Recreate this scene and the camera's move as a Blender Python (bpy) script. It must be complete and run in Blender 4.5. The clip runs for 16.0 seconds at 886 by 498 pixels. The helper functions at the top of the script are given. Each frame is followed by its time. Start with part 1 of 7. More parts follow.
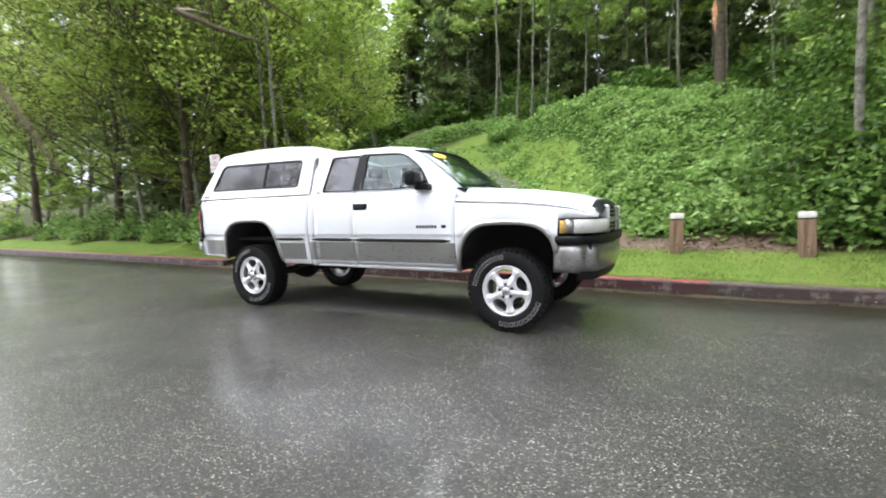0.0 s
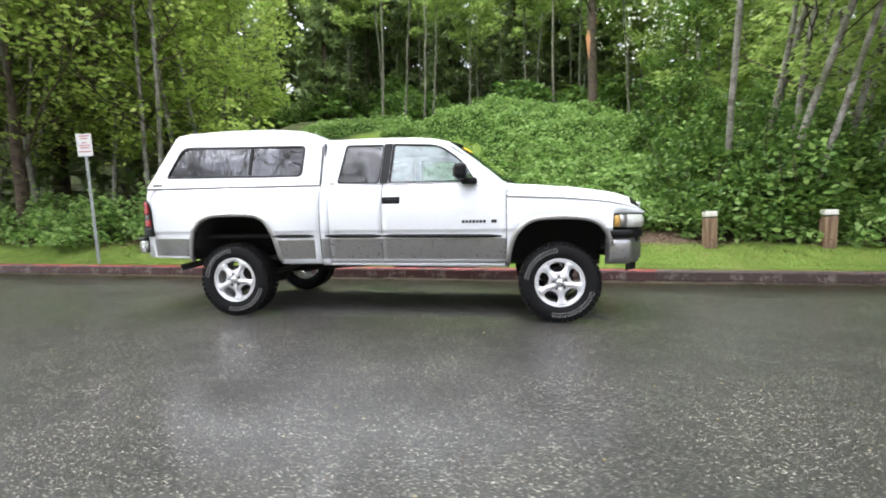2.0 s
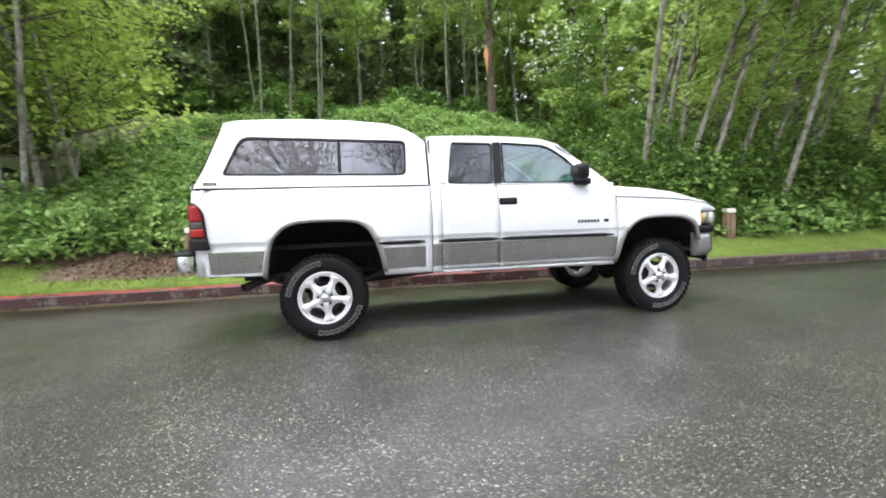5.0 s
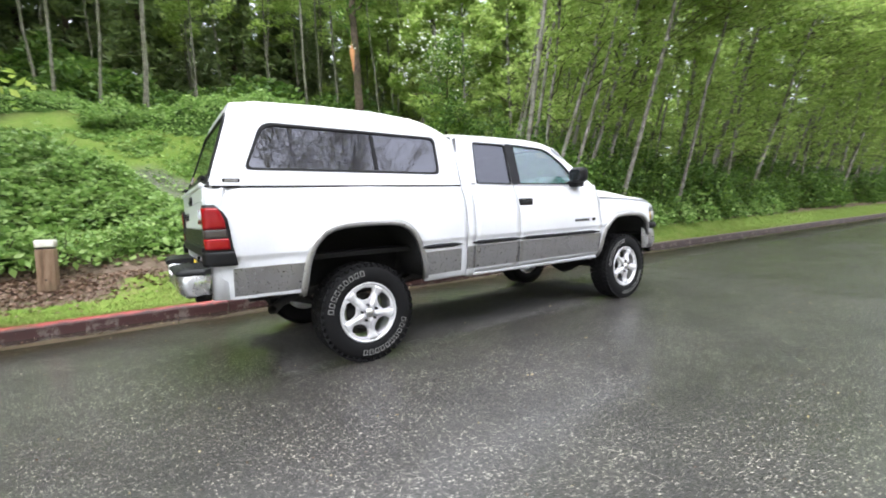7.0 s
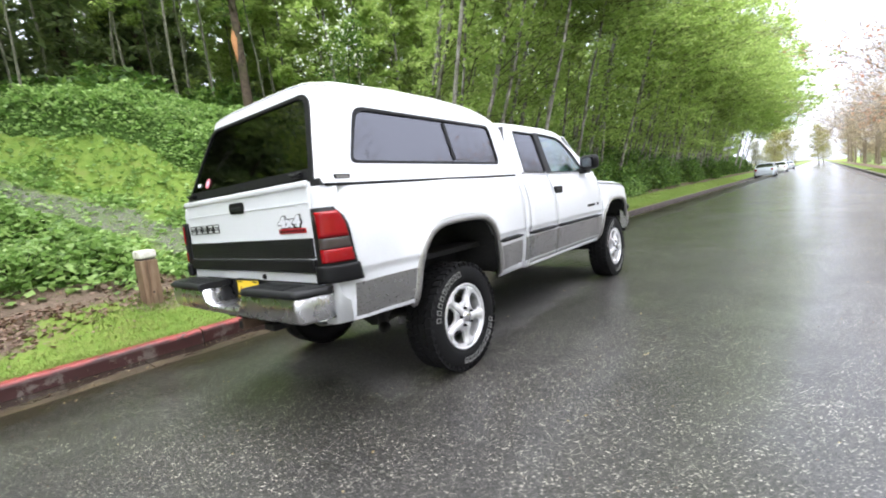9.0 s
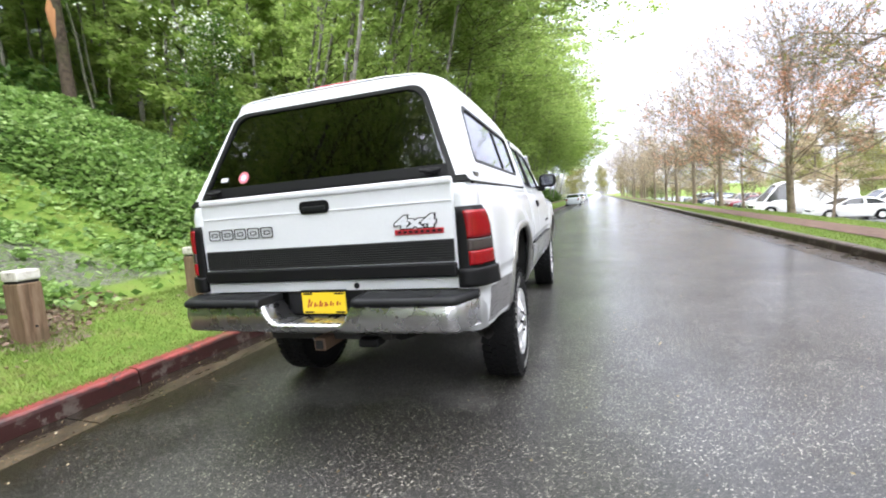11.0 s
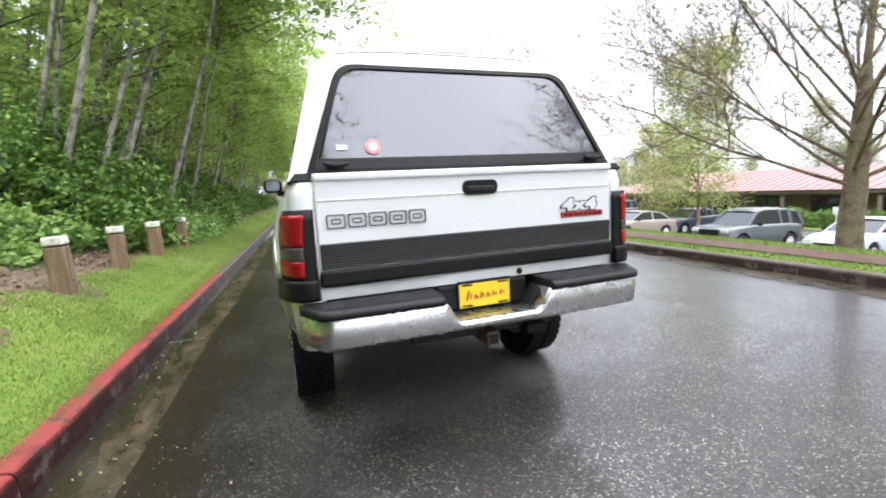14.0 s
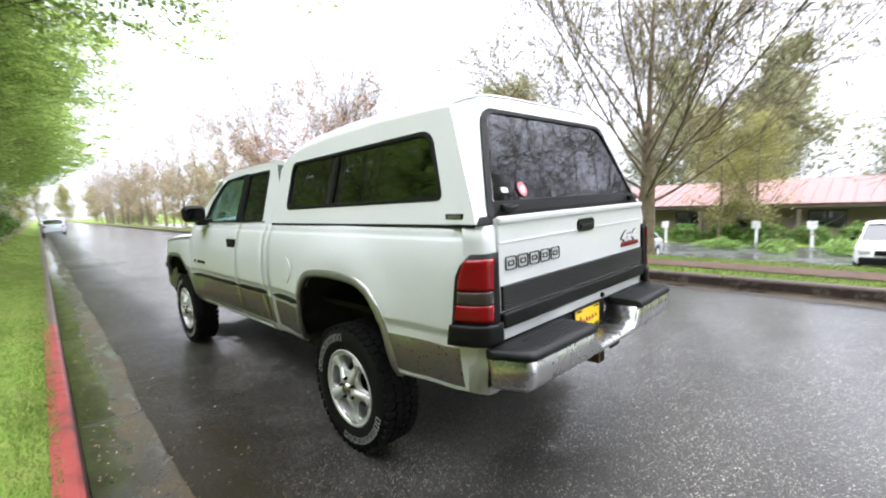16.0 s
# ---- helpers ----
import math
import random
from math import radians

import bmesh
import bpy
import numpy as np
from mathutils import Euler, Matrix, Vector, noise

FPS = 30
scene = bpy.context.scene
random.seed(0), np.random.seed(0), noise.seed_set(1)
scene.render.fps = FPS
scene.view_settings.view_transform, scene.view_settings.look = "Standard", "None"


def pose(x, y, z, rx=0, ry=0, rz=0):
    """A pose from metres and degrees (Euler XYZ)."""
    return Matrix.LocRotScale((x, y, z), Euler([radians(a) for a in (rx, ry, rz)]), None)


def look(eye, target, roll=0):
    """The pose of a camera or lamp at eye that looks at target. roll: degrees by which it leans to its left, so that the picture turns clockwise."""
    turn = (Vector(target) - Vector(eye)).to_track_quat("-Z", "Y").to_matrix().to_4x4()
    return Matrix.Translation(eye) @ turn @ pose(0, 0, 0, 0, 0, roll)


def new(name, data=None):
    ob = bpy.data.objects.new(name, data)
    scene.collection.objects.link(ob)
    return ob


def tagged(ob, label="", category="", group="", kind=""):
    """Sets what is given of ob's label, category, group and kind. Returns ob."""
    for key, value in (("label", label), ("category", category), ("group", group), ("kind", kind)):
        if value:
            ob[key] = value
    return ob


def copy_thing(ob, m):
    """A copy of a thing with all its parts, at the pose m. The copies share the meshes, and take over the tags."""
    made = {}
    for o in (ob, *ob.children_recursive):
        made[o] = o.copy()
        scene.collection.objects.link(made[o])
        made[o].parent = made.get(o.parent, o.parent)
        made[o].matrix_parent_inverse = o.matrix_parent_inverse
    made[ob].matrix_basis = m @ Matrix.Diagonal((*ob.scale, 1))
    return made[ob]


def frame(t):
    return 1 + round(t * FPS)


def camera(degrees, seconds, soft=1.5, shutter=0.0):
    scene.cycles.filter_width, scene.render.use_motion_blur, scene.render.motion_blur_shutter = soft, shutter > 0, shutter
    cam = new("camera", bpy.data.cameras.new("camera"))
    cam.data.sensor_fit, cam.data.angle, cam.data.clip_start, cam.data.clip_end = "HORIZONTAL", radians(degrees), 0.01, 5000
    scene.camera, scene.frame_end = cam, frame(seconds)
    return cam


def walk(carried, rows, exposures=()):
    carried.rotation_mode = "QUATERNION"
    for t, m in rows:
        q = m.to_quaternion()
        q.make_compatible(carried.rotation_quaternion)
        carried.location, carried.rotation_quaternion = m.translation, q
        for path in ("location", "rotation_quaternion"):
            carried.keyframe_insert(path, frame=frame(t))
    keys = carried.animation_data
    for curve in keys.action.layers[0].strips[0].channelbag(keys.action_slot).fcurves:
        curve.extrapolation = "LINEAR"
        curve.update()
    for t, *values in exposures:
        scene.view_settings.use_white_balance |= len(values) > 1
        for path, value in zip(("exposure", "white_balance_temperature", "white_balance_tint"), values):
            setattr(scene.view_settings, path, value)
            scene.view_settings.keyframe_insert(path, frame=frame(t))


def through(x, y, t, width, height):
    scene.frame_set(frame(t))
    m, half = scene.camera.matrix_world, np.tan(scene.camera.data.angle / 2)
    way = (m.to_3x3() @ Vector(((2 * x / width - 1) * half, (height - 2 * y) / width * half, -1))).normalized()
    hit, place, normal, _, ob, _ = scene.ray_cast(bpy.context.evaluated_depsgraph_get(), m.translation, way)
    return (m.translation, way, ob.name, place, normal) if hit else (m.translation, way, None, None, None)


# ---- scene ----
cam = camera(91.0, 16.0, soft=1.9, shutter=0.5)

PATH = [
    (0, (4.887, -4.884, 1.135), (3.968, -3.114, 0.983), -1.3),
    (0.5, (4.437, -5.109, 1.124), (3.699, -3.254, 1.005), 0.8),
    (1, (3.973, -5.212, 1.102), (3.397, -3.304, 0.931), 0.1),
    (1.5, (3.499, -5.293, 1.11), (3.037, -3.352, 0.972), 0.9),
    (2, (3.004, -5.37, 1.112), (2.712, -3.399, 0.949), -0.8),
    (2.5, (2.511, -5.357, 1.126), (2.33, -3.37, 0.992), -0.1),
    (3, (2.018, -5.395, 1.118), (2.014, -3.4, 0.976), -2.5),
    (3.2, (1.832, -5.396, 1.127), (1.878, -3.401, 0.985), -2.1),
    (5.3, (-0.034, -4.995, 1.129), (0.516, -3.078, 0.967), -2.1),
    (5.5, (-0.242, -4.929, 1.134), (0.419, -3.05, 0.955), -2.2),
    (6, (-0.665, -4.667, 1.102), (0.165, -2.856, 0.922), -2.8),
    (6.5, (-1.037, -4.439, 1.165), (-0.081, -2.688, 1.024), -1.9),
    (7, (-1.44, -4.179, 1.192), (-0.32, -2.531, 1.021), -2.6),
    (7.5, (-1.745, -3.822, 1.174), (-0.479, -2.28, 1.03), -3.0),
    (8, (-2.063, -3.455, 1.168), (-0.614, -2.085, 1.014), -4.0),
    (8.2, (-2.183, -3.343, 1.191), (-0.711, -2.0, 1.023), -4.6),
    (10.3, (-3.005, -1.913, 1.306), (-1.222, -1.032, 1.097), -4.4),
    (10.5, (-3.115, -1.754, 1.303), (-1.279, -0.982, 1.122), -3.8),
    (11, (-3.232, -1.424, 1.315), (-1.338, -0.812, 1.118), -4.7),
    (11.5, (-3.29, -1.032, 1.318), (-1.363, -0.551, 1.087), -2.3),
    (12, (-3.376, -0.616, 1.303), (-1.406, -0.359, 1.07), -2.4),
    (12.5, (-3.402, -0.218, 1.328), (-1.423, -0.198, 1.041), -2.5),
    (13, (-3.307, 0.16, 1.346), (-1.334, -0.024, 1.074), -1.6),
    (13.5, (-3.261, 0.556, 1.361), (-1.34, 0.074, 1.08), -2.7),
    (14, (-3.122, 0.94, 1.352), (-1.256, 0.269, 1.092), -3.1),
    (14.5, (-2.97, 1.312, 1.39), (-1.167, 0.47, 1.19), -4.0),
    (15, (-2.811, 1.726, 1.423), (-1.159, 0.618, 1.215), -4.7),
    (15.5, (-2.529, 2.076, 1.474), (-0.978, 0.841, 1.21), -5.3),
    (16, (-2.308, 2.336, 1.554), (-0.891, 0.943, 1.324), -2.9),
]
walk(cam, [(t, look(*p)) for t, *p in PATH], exposures=[(0.0, 2.64), (3.0, 2.70), (6.0, 2.77), (8.0, 2.76), (10.5, 2.64), (13.0, 2.66), (15.0, 2.66), (16.0, 2.64)])

SKY, SUN = 0.09, 1.5

# ---------------------------------------------------------------- light
world = bpy.data.worlds.new("overcast_sky")
scene.world = world
world.use_nodes = True
wn, wl = world.node_tree.nodes, world.node_tree.links
wn.clear()
sky = wn.new("ShaderNodeTexSky")
sky.sky_type = "NISHITA"
sky.sun_disc = False
sky.sun_elevation, sky.sun_rotation = radians(50), radians(200)
sky.air_density, sky.dust_density, sky.ozone_density = 1.0, 4.0, 1.0
hsv = wn.new("ShaderNodeHueSaturation")
hsv.inputs["Saturation"].default_value = 0.12
bg = wn.new("ShaderNodeBackground")
bg.inputs["Strength"].default_value = SKY
wo = wn.new("ShaderNodeOutputWorld")
cloud = wn.new("ShaderNodeMix")
cloud.data_type = "RGBA"
cloud.inputs[0].default_value = 0.8
cloud.inputs[7].default_value = (3.9, 4.13, 5.1, 1)
wl.new(sky.outputs[0], hsv.inputs["Color"])
wl.new(hsv.outputs[0], cloud.inputs[6])
# an overcast sky is brighter overhead than at the horizon
way = wn.new("ShaderNodeTexCoord")
axis = wn.new("ShaderNodeSeparateXYZ")
rise = wn.new("ShaderNodeMapRange")
rise.inputs["From Min"].default_value, rise.inputs["From Max"].default_value = 0.0, 1.0
rise.inputs["To Min"].default_value, rise.inputs["To Max"].default_value = 0.86, 1.42
veil = wn.new("ShaderNodeVectorMath")
veil.operation = "SCALE"
wl.new(way.outputs["Generated"], axis.inputs[0])
wl.new(axis.outputs[2], rise.inputs["Value"])
wl.new(cloud.outputs[2], veil.inputs[0])
wl.new(rise.outputs[0], veil.inputs["Scale"])
wl.new(veil.outputs[0], bg.inputs["Color"])
wl.new(bg.outputs[0], wo.inputs["Surface"])
sun = new("overcast_sun", bpy.data.lights.new("overcast_sun", "SUN"))
sun.data.energy, sun.data.angle, sun.data.color = SUN, radians(120), (1.0, 1.0, 1.0)
sun.matrix_world = look((-7, 5, 15), (0, 0, 0))

# ---------------------------------------------------------------- materials


class Nodes:
    """A short way to wire a Principled material."""

    def __init__(self, name, rough=0.5, metal=0.0, spec=0.5):
        self.mat = bpy.data.materials.new(name)
        self.mat.use_nodes = True
        self.n, self.l = self.mat.node_tree.nodes, self.mat.node_tree.links
        self.b = self.n["Principled BSDF"]
        self.b.inputs["Roughness"].default_value = rough
        self.b.inputs["Metallic"].default_value = metal
        self.b.inputs["Specular IOR Level"].default_value = spec
        self.pos = None

    def link(self, a, b):
        self.l.new(a, b)

    def coord(self):
        if self.pos is None:
            self.pos = self.n.new("ShaderNodeTexCoord").outputs["Object"]
        return self.pos

    def noise(self, scale, detail=4, rough=0.6, vec=None, dist=0.0):
        t = self.n.new("ShaderNodeTexNoise")
        t.inputs["Scale"].default_value, t.inputs["Detail"].default_value = scale, detail
        t.inputs["Roughness"].default_value, t.inputs["Distortion"].default_value = rough, dist
        self.link(vec or self.coord(), t.inputs["Vector"])
        return t.outputs["Fac"]

    def cells(self, scale, feature="F1", out="Color", vec=None):
        t = self.n.new("ShaderNodeTexVoronoi")
        t.feature = feature
        t.inputs["Scale"].default_value = scale
        self.link(vec or self.coord(), t.inputs["Vector"])
        return t.outputs[out]

    def ramp(self, fac, *stops):
        r = self.n.new("ShaderNodeValToRGB")
        els = r.color_ramp.elements
        while len(els) < len(stops):
            els.new(0.5)
        for e, (p, c) in zip(els, stops):
            e.position = p
            e.color = (*c, 1) if isinstance(c, tuple) else (c, c, c, 1)
        self.link(fac, r.inputs["Fac"])
        return r.outputs["Color"]

    def mix(self, fac, a, b, mode="MIX"):
        m = self.n.new("ShaderNodeMix")
        m.data_type, m.blend_type = "RGBA", mode
        for value, slot in ((fac, 0), (a, 6), (b, 7)):
            if isinstance(value, (int, float)):
                m.inputs[slot].default_value = value if slot == 0 else (value, value, value, 1)
            elif isinstance(value, tuple):
                m.inputs[slot].default_value = (*value, 1)
            else:
                self.link(value, m.inputs[slot])
        return m.outputs[2]

    def math(self, op, a, b=0.0, clamp=False):
        m = self.n.new("ShaderNodeMath")
        m.operation, m.use_clamp = op, clamp
        for value, slot in ((a, 0), (b, 1)):
            if isinstance(value, (int, float)):
                m.inputs[slot].default_value = value
            else:
                self.link(value, m.inputs[slot])
        return m.outputs[0]

    def color(self, c):
        if isinstance(c, tuple):
            self.b.inputs["Base Color"].default_value = (*c, 1)
        else:
            self.link(c, self.b.inputs["Base Color"])
        return self

    def rough(self, r):
        self.link(r, self.b.inputs["Roughness"])
        return self

    def bump(self, height, strength=0.3, distance=0.01):
        m = self.n.new("ShaderNodeBump")
        m.inputs["Strength"].default_value, m.inputs["Distance"].default_value = strength, distance
        self.link(height, m.inputs["Height"])
        self.link(m.outputs[0], self.b.inputs["Normal"])
        return self

    def attribute(self, name):
        a = self.n.new("ShaderNodeAttribute")
        a.attribute_name = name
        return a.outputs["Color"]

    def island(self):
        return self.n.new("ShaderNodeNewGeometry").outputs["Random Per Island"]

    def object_random(self):
        return self.n.new("ShaderNodeObjectInfo").outputs["Random"]

    def split(self, color):
        s = self.n.new("ShaderNodeSeparateColor")
        self.link(color, s.inputs[0])
        return s.outputs


def plain(name, color, rough=0.5, metal=0.0, spec=0.5, wear=0.12, scale=9.0, coat=0.0):
    """A surface of one colour, with faint unevenness at two scales."""
    k = Nodes(name, rough, metal, spec)
    big, small = k.noise(scale * 0.2, 3), k.noise(scale * 6, 3)
    dark = tuple(c * (1 - wear) for c in color)
    k.color(k.mix(k.mix(0.4, big, small), dark, color))
    k.rough(k.ramp(small, (0.3, max(rough - 0.06, 0.02)), (0.7, min(rough + 0.08, 1.0))))
    k.b.inputs["Coat Weight"].default_value = coat
    k.b.inputs["Coat Roughness"].default_value = 0.06
    return k.mat


def leaf_material(name, dark, mid, light, through=0.35):
    k = Nodes(name, 0.5, 0, 0.35)
    tone = k.ramp(k.island(), (0.0, dark), (0.5, mid), (1.0, light))
    big = k.noise(0.7, 2)
    tone = k.mix(k.ramp(big, (0.35, 0.0), (0.7, 0.45)), tone, mid)
    k.color(tone)
    tr = k.n.new("ShaderNodeBsdfTranslucent")
    k.link(tone, tr.inputs["Color"])
    mx = k.n.new("ShaderNodeMixShader")
    mx.inputs[0].default_value = through
    k.link(k.b.outputs[0], mx.inputs[1])
    k.link(tr.outputs[0], mx.inputs[2])
    k.link(mx.outputs[0], k.n["Material Output"].inputs["Surface"])
    return k.mat


def bark_material(name, light, dark, moss):
    k = Nodes(name, 0.85, 0, 0.2)
    blotch, fine = k.noise(5.0, 5, 0.7), k.noise(38.0, 4)
    col = k.ramp(blotch, (0.38, dark), (0.52, light), (0.7, tuple(c * 1.2 for c in light)))
    col = k.mix(k.ramp(fine, (0.4, 0.0), (0.65, 0.6)), col, dark)
    col = k.mix(k.ramp(k.noise(1.1, 3), (0.5, 0.0), (0.66, 0.75)), col, moss)
    k.color(col).bump(fine, 0.6, 0.02)
    return k.mat


# wet chip-sealed asphalt: pale aggregate in dark binder, with wetter and drier patches
k = Nodes("wet_asphalt", 0.4, 0, 0.5)
stone = k.cells(165.0)
stone_v = k.split(stone)[0]
edge = k.cells(165.0, "DISTANCE_TO_EDGE", "Distance")
coarse = k.split(k.cells(140.0))[1]
sparse = k.ramp(k.noise(2.6, 5, 0.7), (0.40, 0.0), (0.66, 1.0))
patch, streak = k.noise(0.55, 5, 0.6, dist=0.6), k.noise(3.5, 4)
binder = k.mix(patch, (0.021, 0.020, 0.019), (0.052, 0.050, 0.047))
chips = k.ramp(stone_v, (0.0, (0.022, 0.021, 0.020)), (0.55, (0.055, 0.0525, 0.0485)), (0.88, (0.082, 0.078, 0.071)), (0.985, (0.34, 0.32, 0.28)))
col = k.mix(k.ramp(edge, (0.02, 0.0), (0.10, 1.0)), binder, chips)
col = k.mix(k.math("MULTIPLY", k.ramp(coarse, (0.952, 0.0), (0.957, 1.0)), k.math("ADD", 0.55, k.math("MULTIPLY", sparse, 0.45))), col, (0.60, 0.555, 0.48))
col = k.mix(k.ramp(k.split(k.cells(120.0))[2], (0.86, 0.0), (0.88, 0.85)), col, (0.012, 0.0115, 0.011))
col = k.mix(k.ramp(k.noise(0.9, 6, 0.7), (0.42, 0.0), (0.62, 0.55)), col, (0.022, 0.021, 0.021))
# a soaked, darker strip along the gutter and old cracks
sep = k.n.new("ShaderNodeSeparateXYZ")
k.link(k.coord(), sep.inputs[0])
side = k.math("ADD", k.math("ADD", sep.outputs[1], k.math("MULTIPLY", sep.outputs[0], 0.034)), k.math("MULTIPLY", k.math("SUBTRACT", k.noise(0.8, 5, 0.7), 0.5), 1.6))
soaked = k.ramp(k.math("DIVIDE", side, 2.0, True), (0.36, 0.0), (0.66, 1.0))
col = k.mix(k.math("MULTIPLY", soaked, 0.66), col, (0.012, 0.010, 0.007))
# silt where the road meets the gutter pan
col = k.mix(k.ramp(k.math("ADD", k.math("SUBTRACT", side, 0.9), 0.0, True), (0.50, 0.0), (0.66, 0.8)), col, (0.017, 0.013, 0.006))
# the road stays dry under the parked truck
ragged = k.math("MULTIPLY", k.math("SUBTRACT", k.noise(2.4, 6, 0.75), 0.5), 1.1)
inside = k.math("MINIMUM", k.math("SUBTRACT", 2.45, k.math("ABSOLUTE", k.math("SUBTRACT", sep.outputs[0], 1.7))), k.math("SUBTRACT", 0.80, k.math("ABSOLUTE", k.math("ADD", sep.outputs[1], 0.05))))
dry = k.ramp(k.math("ADD", inside, ragged), (0.0, 0.0), (0.16, 1.0))
col = k.mix(k.math("MULTIPLY", dry, 0.7), col, k.mix(stone_v, (0.075, 0.073, 0.070), (0.17, 0.165, 0.158)))
damp = k.math("SUBTRACT", 1.0, dry)
k.color(col)
wet = k.mix(0.35, patch, streak)
k.rough(k.math("MAXIMUM", k.math("SUBTRACT", k.ramp(wet, (0.33, 0.30), (0.5, 0.38), (0.68, 0.46)), k.math("MULTIPLY", soaked, 0.02), True), k.math("MULTIPLY", dry, 0.8)))
k.bump(k.mix(k.ramp(patch, (0.3, 0.25), (0.6, 0.8)), 0.5, k.mix(0.5, edge, k.mix(0.5, stone_v, coarse))), 0.75, 0.008)
k.link(k.math("MULTIPLY", damp, k.math("MULTIPLY", k.ramp(wet, (0.36, 1.0), (0.66, 0.62)), k.math("SUBTRACT", 1.0, k.math("MULTIPLY", soaked, 0.8)), True)), k.b.inputs["Coat Weight"])
k.b.inputs["Coat Roughness"].default_value = 0.13
k.b.inputs["Coat IOR"].default_value = 1.4
film = k.n.new("ShaderNodeBump")
film.inputs["Strength"].default_value, film.inputs["Distance"].default_value = 0.4, 0.004
k.link(k.mix(0.5, stone_v, coarse), film.inputs["Height"])
k.link(film.outputs[0], k.b.inputs["Coat Normal"])
k.link(k.math("MULTIPLY", k.math("SUBTRACT", 0.32, k.math("MULTIPLY", soaked, 0.26)), k.math("ADD", 0.3, k.math("MULTIPLY", damp, 0.7))), k.b.inputs["Specular IOR Level"])
ASPHALT = k.mat

k = Nodes("gutter_concrete", 0.35, 0, 0.5)
here = k.n.new("ShaderNodeMapping")
here.inputs["Scale"].default_value = (0.75, 1.5, 1.0)
k.link(k.n.new("ShaderNodeNewGeometry").outputs["Position"], here.inputs["Vector"])
n1, n2 = k.noise(2.2, 8, 0.75, here.outputs[0]), k.noise(55, 4, 0.7)
col = k.ramp(n1, (0.34, (0.012, 0.009, 0.006)), (0.48, (0.036, 0.026, 0.016)), (0.58, (0.10, 0.066, 0.032)), (0.74, (0.165, 0.118, 0.064)))
col = k.mix(k.ramp(n2, (0.42, 0.75), (0.56, 0.0)), col, (0.018, 0.013, 0.008))
col = k.mix(k.ramp(k.noise(3.4, 5, 0.7, here.outputs[0]), (0.50, 0.0), (0.66, 0.6)), col, (0.04, 0.034, 0.016))
sep = k.n.new("ShaderNodeSeparateXYZ")
k.link(k.coord(), sep.inputs[0])
pool = k.ramp(k.math("ADD", sep.outputs[1], k.math("MULTIPLY", k.math("SUBTRACT", k.noise(1.6, 5, 0.7, here.outputs[0]), 0.5), 0.5)), (0.07, 0.0), (0.16, 1.0))
k.color(k.mix(k.math("MULTIPLY", pool, 0.9), col, (0.014, 0.011, 0.008)))
k.rough(k.math("MULTIPLY", k.ramp(n1, (0.38, 0.16), (0.52, 0.40), (0.70, 0.60)), k.math("SUBTRACT", 1.0, k.math("MULTIPLY", pool, 0.55))))
k.bump(k.mix(pool, n2, 0.5), 0.3, 0.004)
k.link(k.math("MULTIPLY", pool, k.ramp(k.noise(2.8, 5, 0.7, here.outputs[0]), (0.40, 0.1), (0.55, 0.9))), k.b.inputs["Coat Weight"])
k.b.inputs["Coat Roughness"].default_value = 0.05
k.b.inputs["Coat IOR"].default_value = 1.33
GUTTER = k.mat


def kerb_material(name, paint, concrete, cover, face_tone=(0.026, 0.015, 0.012)):
    k = Nodes(name, 0.5, 0, 0.45)
    patchy, fleck = k.noise(3.0, 6, 0.7), k.noise(26, 5, 0.7)
    base = k.mix(k.ramp(fleck, (0.4, 0.0), (0.7, 0.7)), concrete, tuple(c * 0.45 for c in concrete))
    col = k.mix(k.ramp(k.mix(0.5, patchy, fleck), (cover, 0.0), (cover + 0.05, 1.0)), paint, base)
    col = k.mix(k.ramp(k.noise(1.7, 4), (0.55, 0.0), (0.72, 0.7)), col, (0.05, 0.055, 0.02))
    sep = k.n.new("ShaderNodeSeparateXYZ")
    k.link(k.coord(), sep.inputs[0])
    # the kerb turns darker below its top edge, along a ragged line
    ragged_z = k.math("ADD", sep.outputs[2], k.math("MULTIPLY", k.math("SUBTRACT", patchy, 0.5), 0.12))
    col = k.mix(k.ramp(k.math("MULTIPLY", ragged_z, 5.0, True), (0.56, 0.93), (0.70, 0.0)), col, face_tone)
    chipped = k.math("MULTIPLY", k.ramp(k.noise(7.5, 6, 0.75), (0.54, 0.0), (0.57, 0.8)), k.ramp(ragged_z, (0.05, 1.0), (0.13, 0.0)))
    col = k.mix(chipped, col, k.mix(fleck, (0.03, 0.024, 0.02), (0.22, 0.185, 0.16)))
    k.color(col).bump(fleck, 0.4, 0.006)
    return k.mat


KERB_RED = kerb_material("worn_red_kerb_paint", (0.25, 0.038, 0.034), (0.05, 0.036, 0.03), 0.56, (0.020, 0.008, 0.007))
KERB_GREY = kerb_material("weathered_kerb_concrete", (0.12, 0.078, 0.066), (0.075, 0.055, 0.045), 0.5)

# the ground: grass, soil with old leaves, gravel, leaf litter under trees, far asphalt of the car park
k = Nodes("ground_cover", 0.9, 0, 0.2)
zone = k.split(k.attribute("zone"))
g1, g2, g3 = k.noise(0.8, 4), k.noise(14, 5), k.noise(70, 4)
grass = k.ramp(k.mix(0.55, k.mix(0.5, g1, k.noise(3.2, 4)), k.mix(0.4, g2, g3)), (0.32, (0.055, 0.10, 0.014)), (0.44, (0.10, 0.17, 0.024)), (0.54, (0.15, 0.21, 0.04)), (0.66, (0.15, 0.13, 0.05)))
soil = k.ramp(k.mix(0.5, g2, g3), (0.3, (0.045, 0.031, 0.023)), (0.5, (0.125, 0.09, 0.066)), (0.68, (0.23, 0.17, 0.128)))
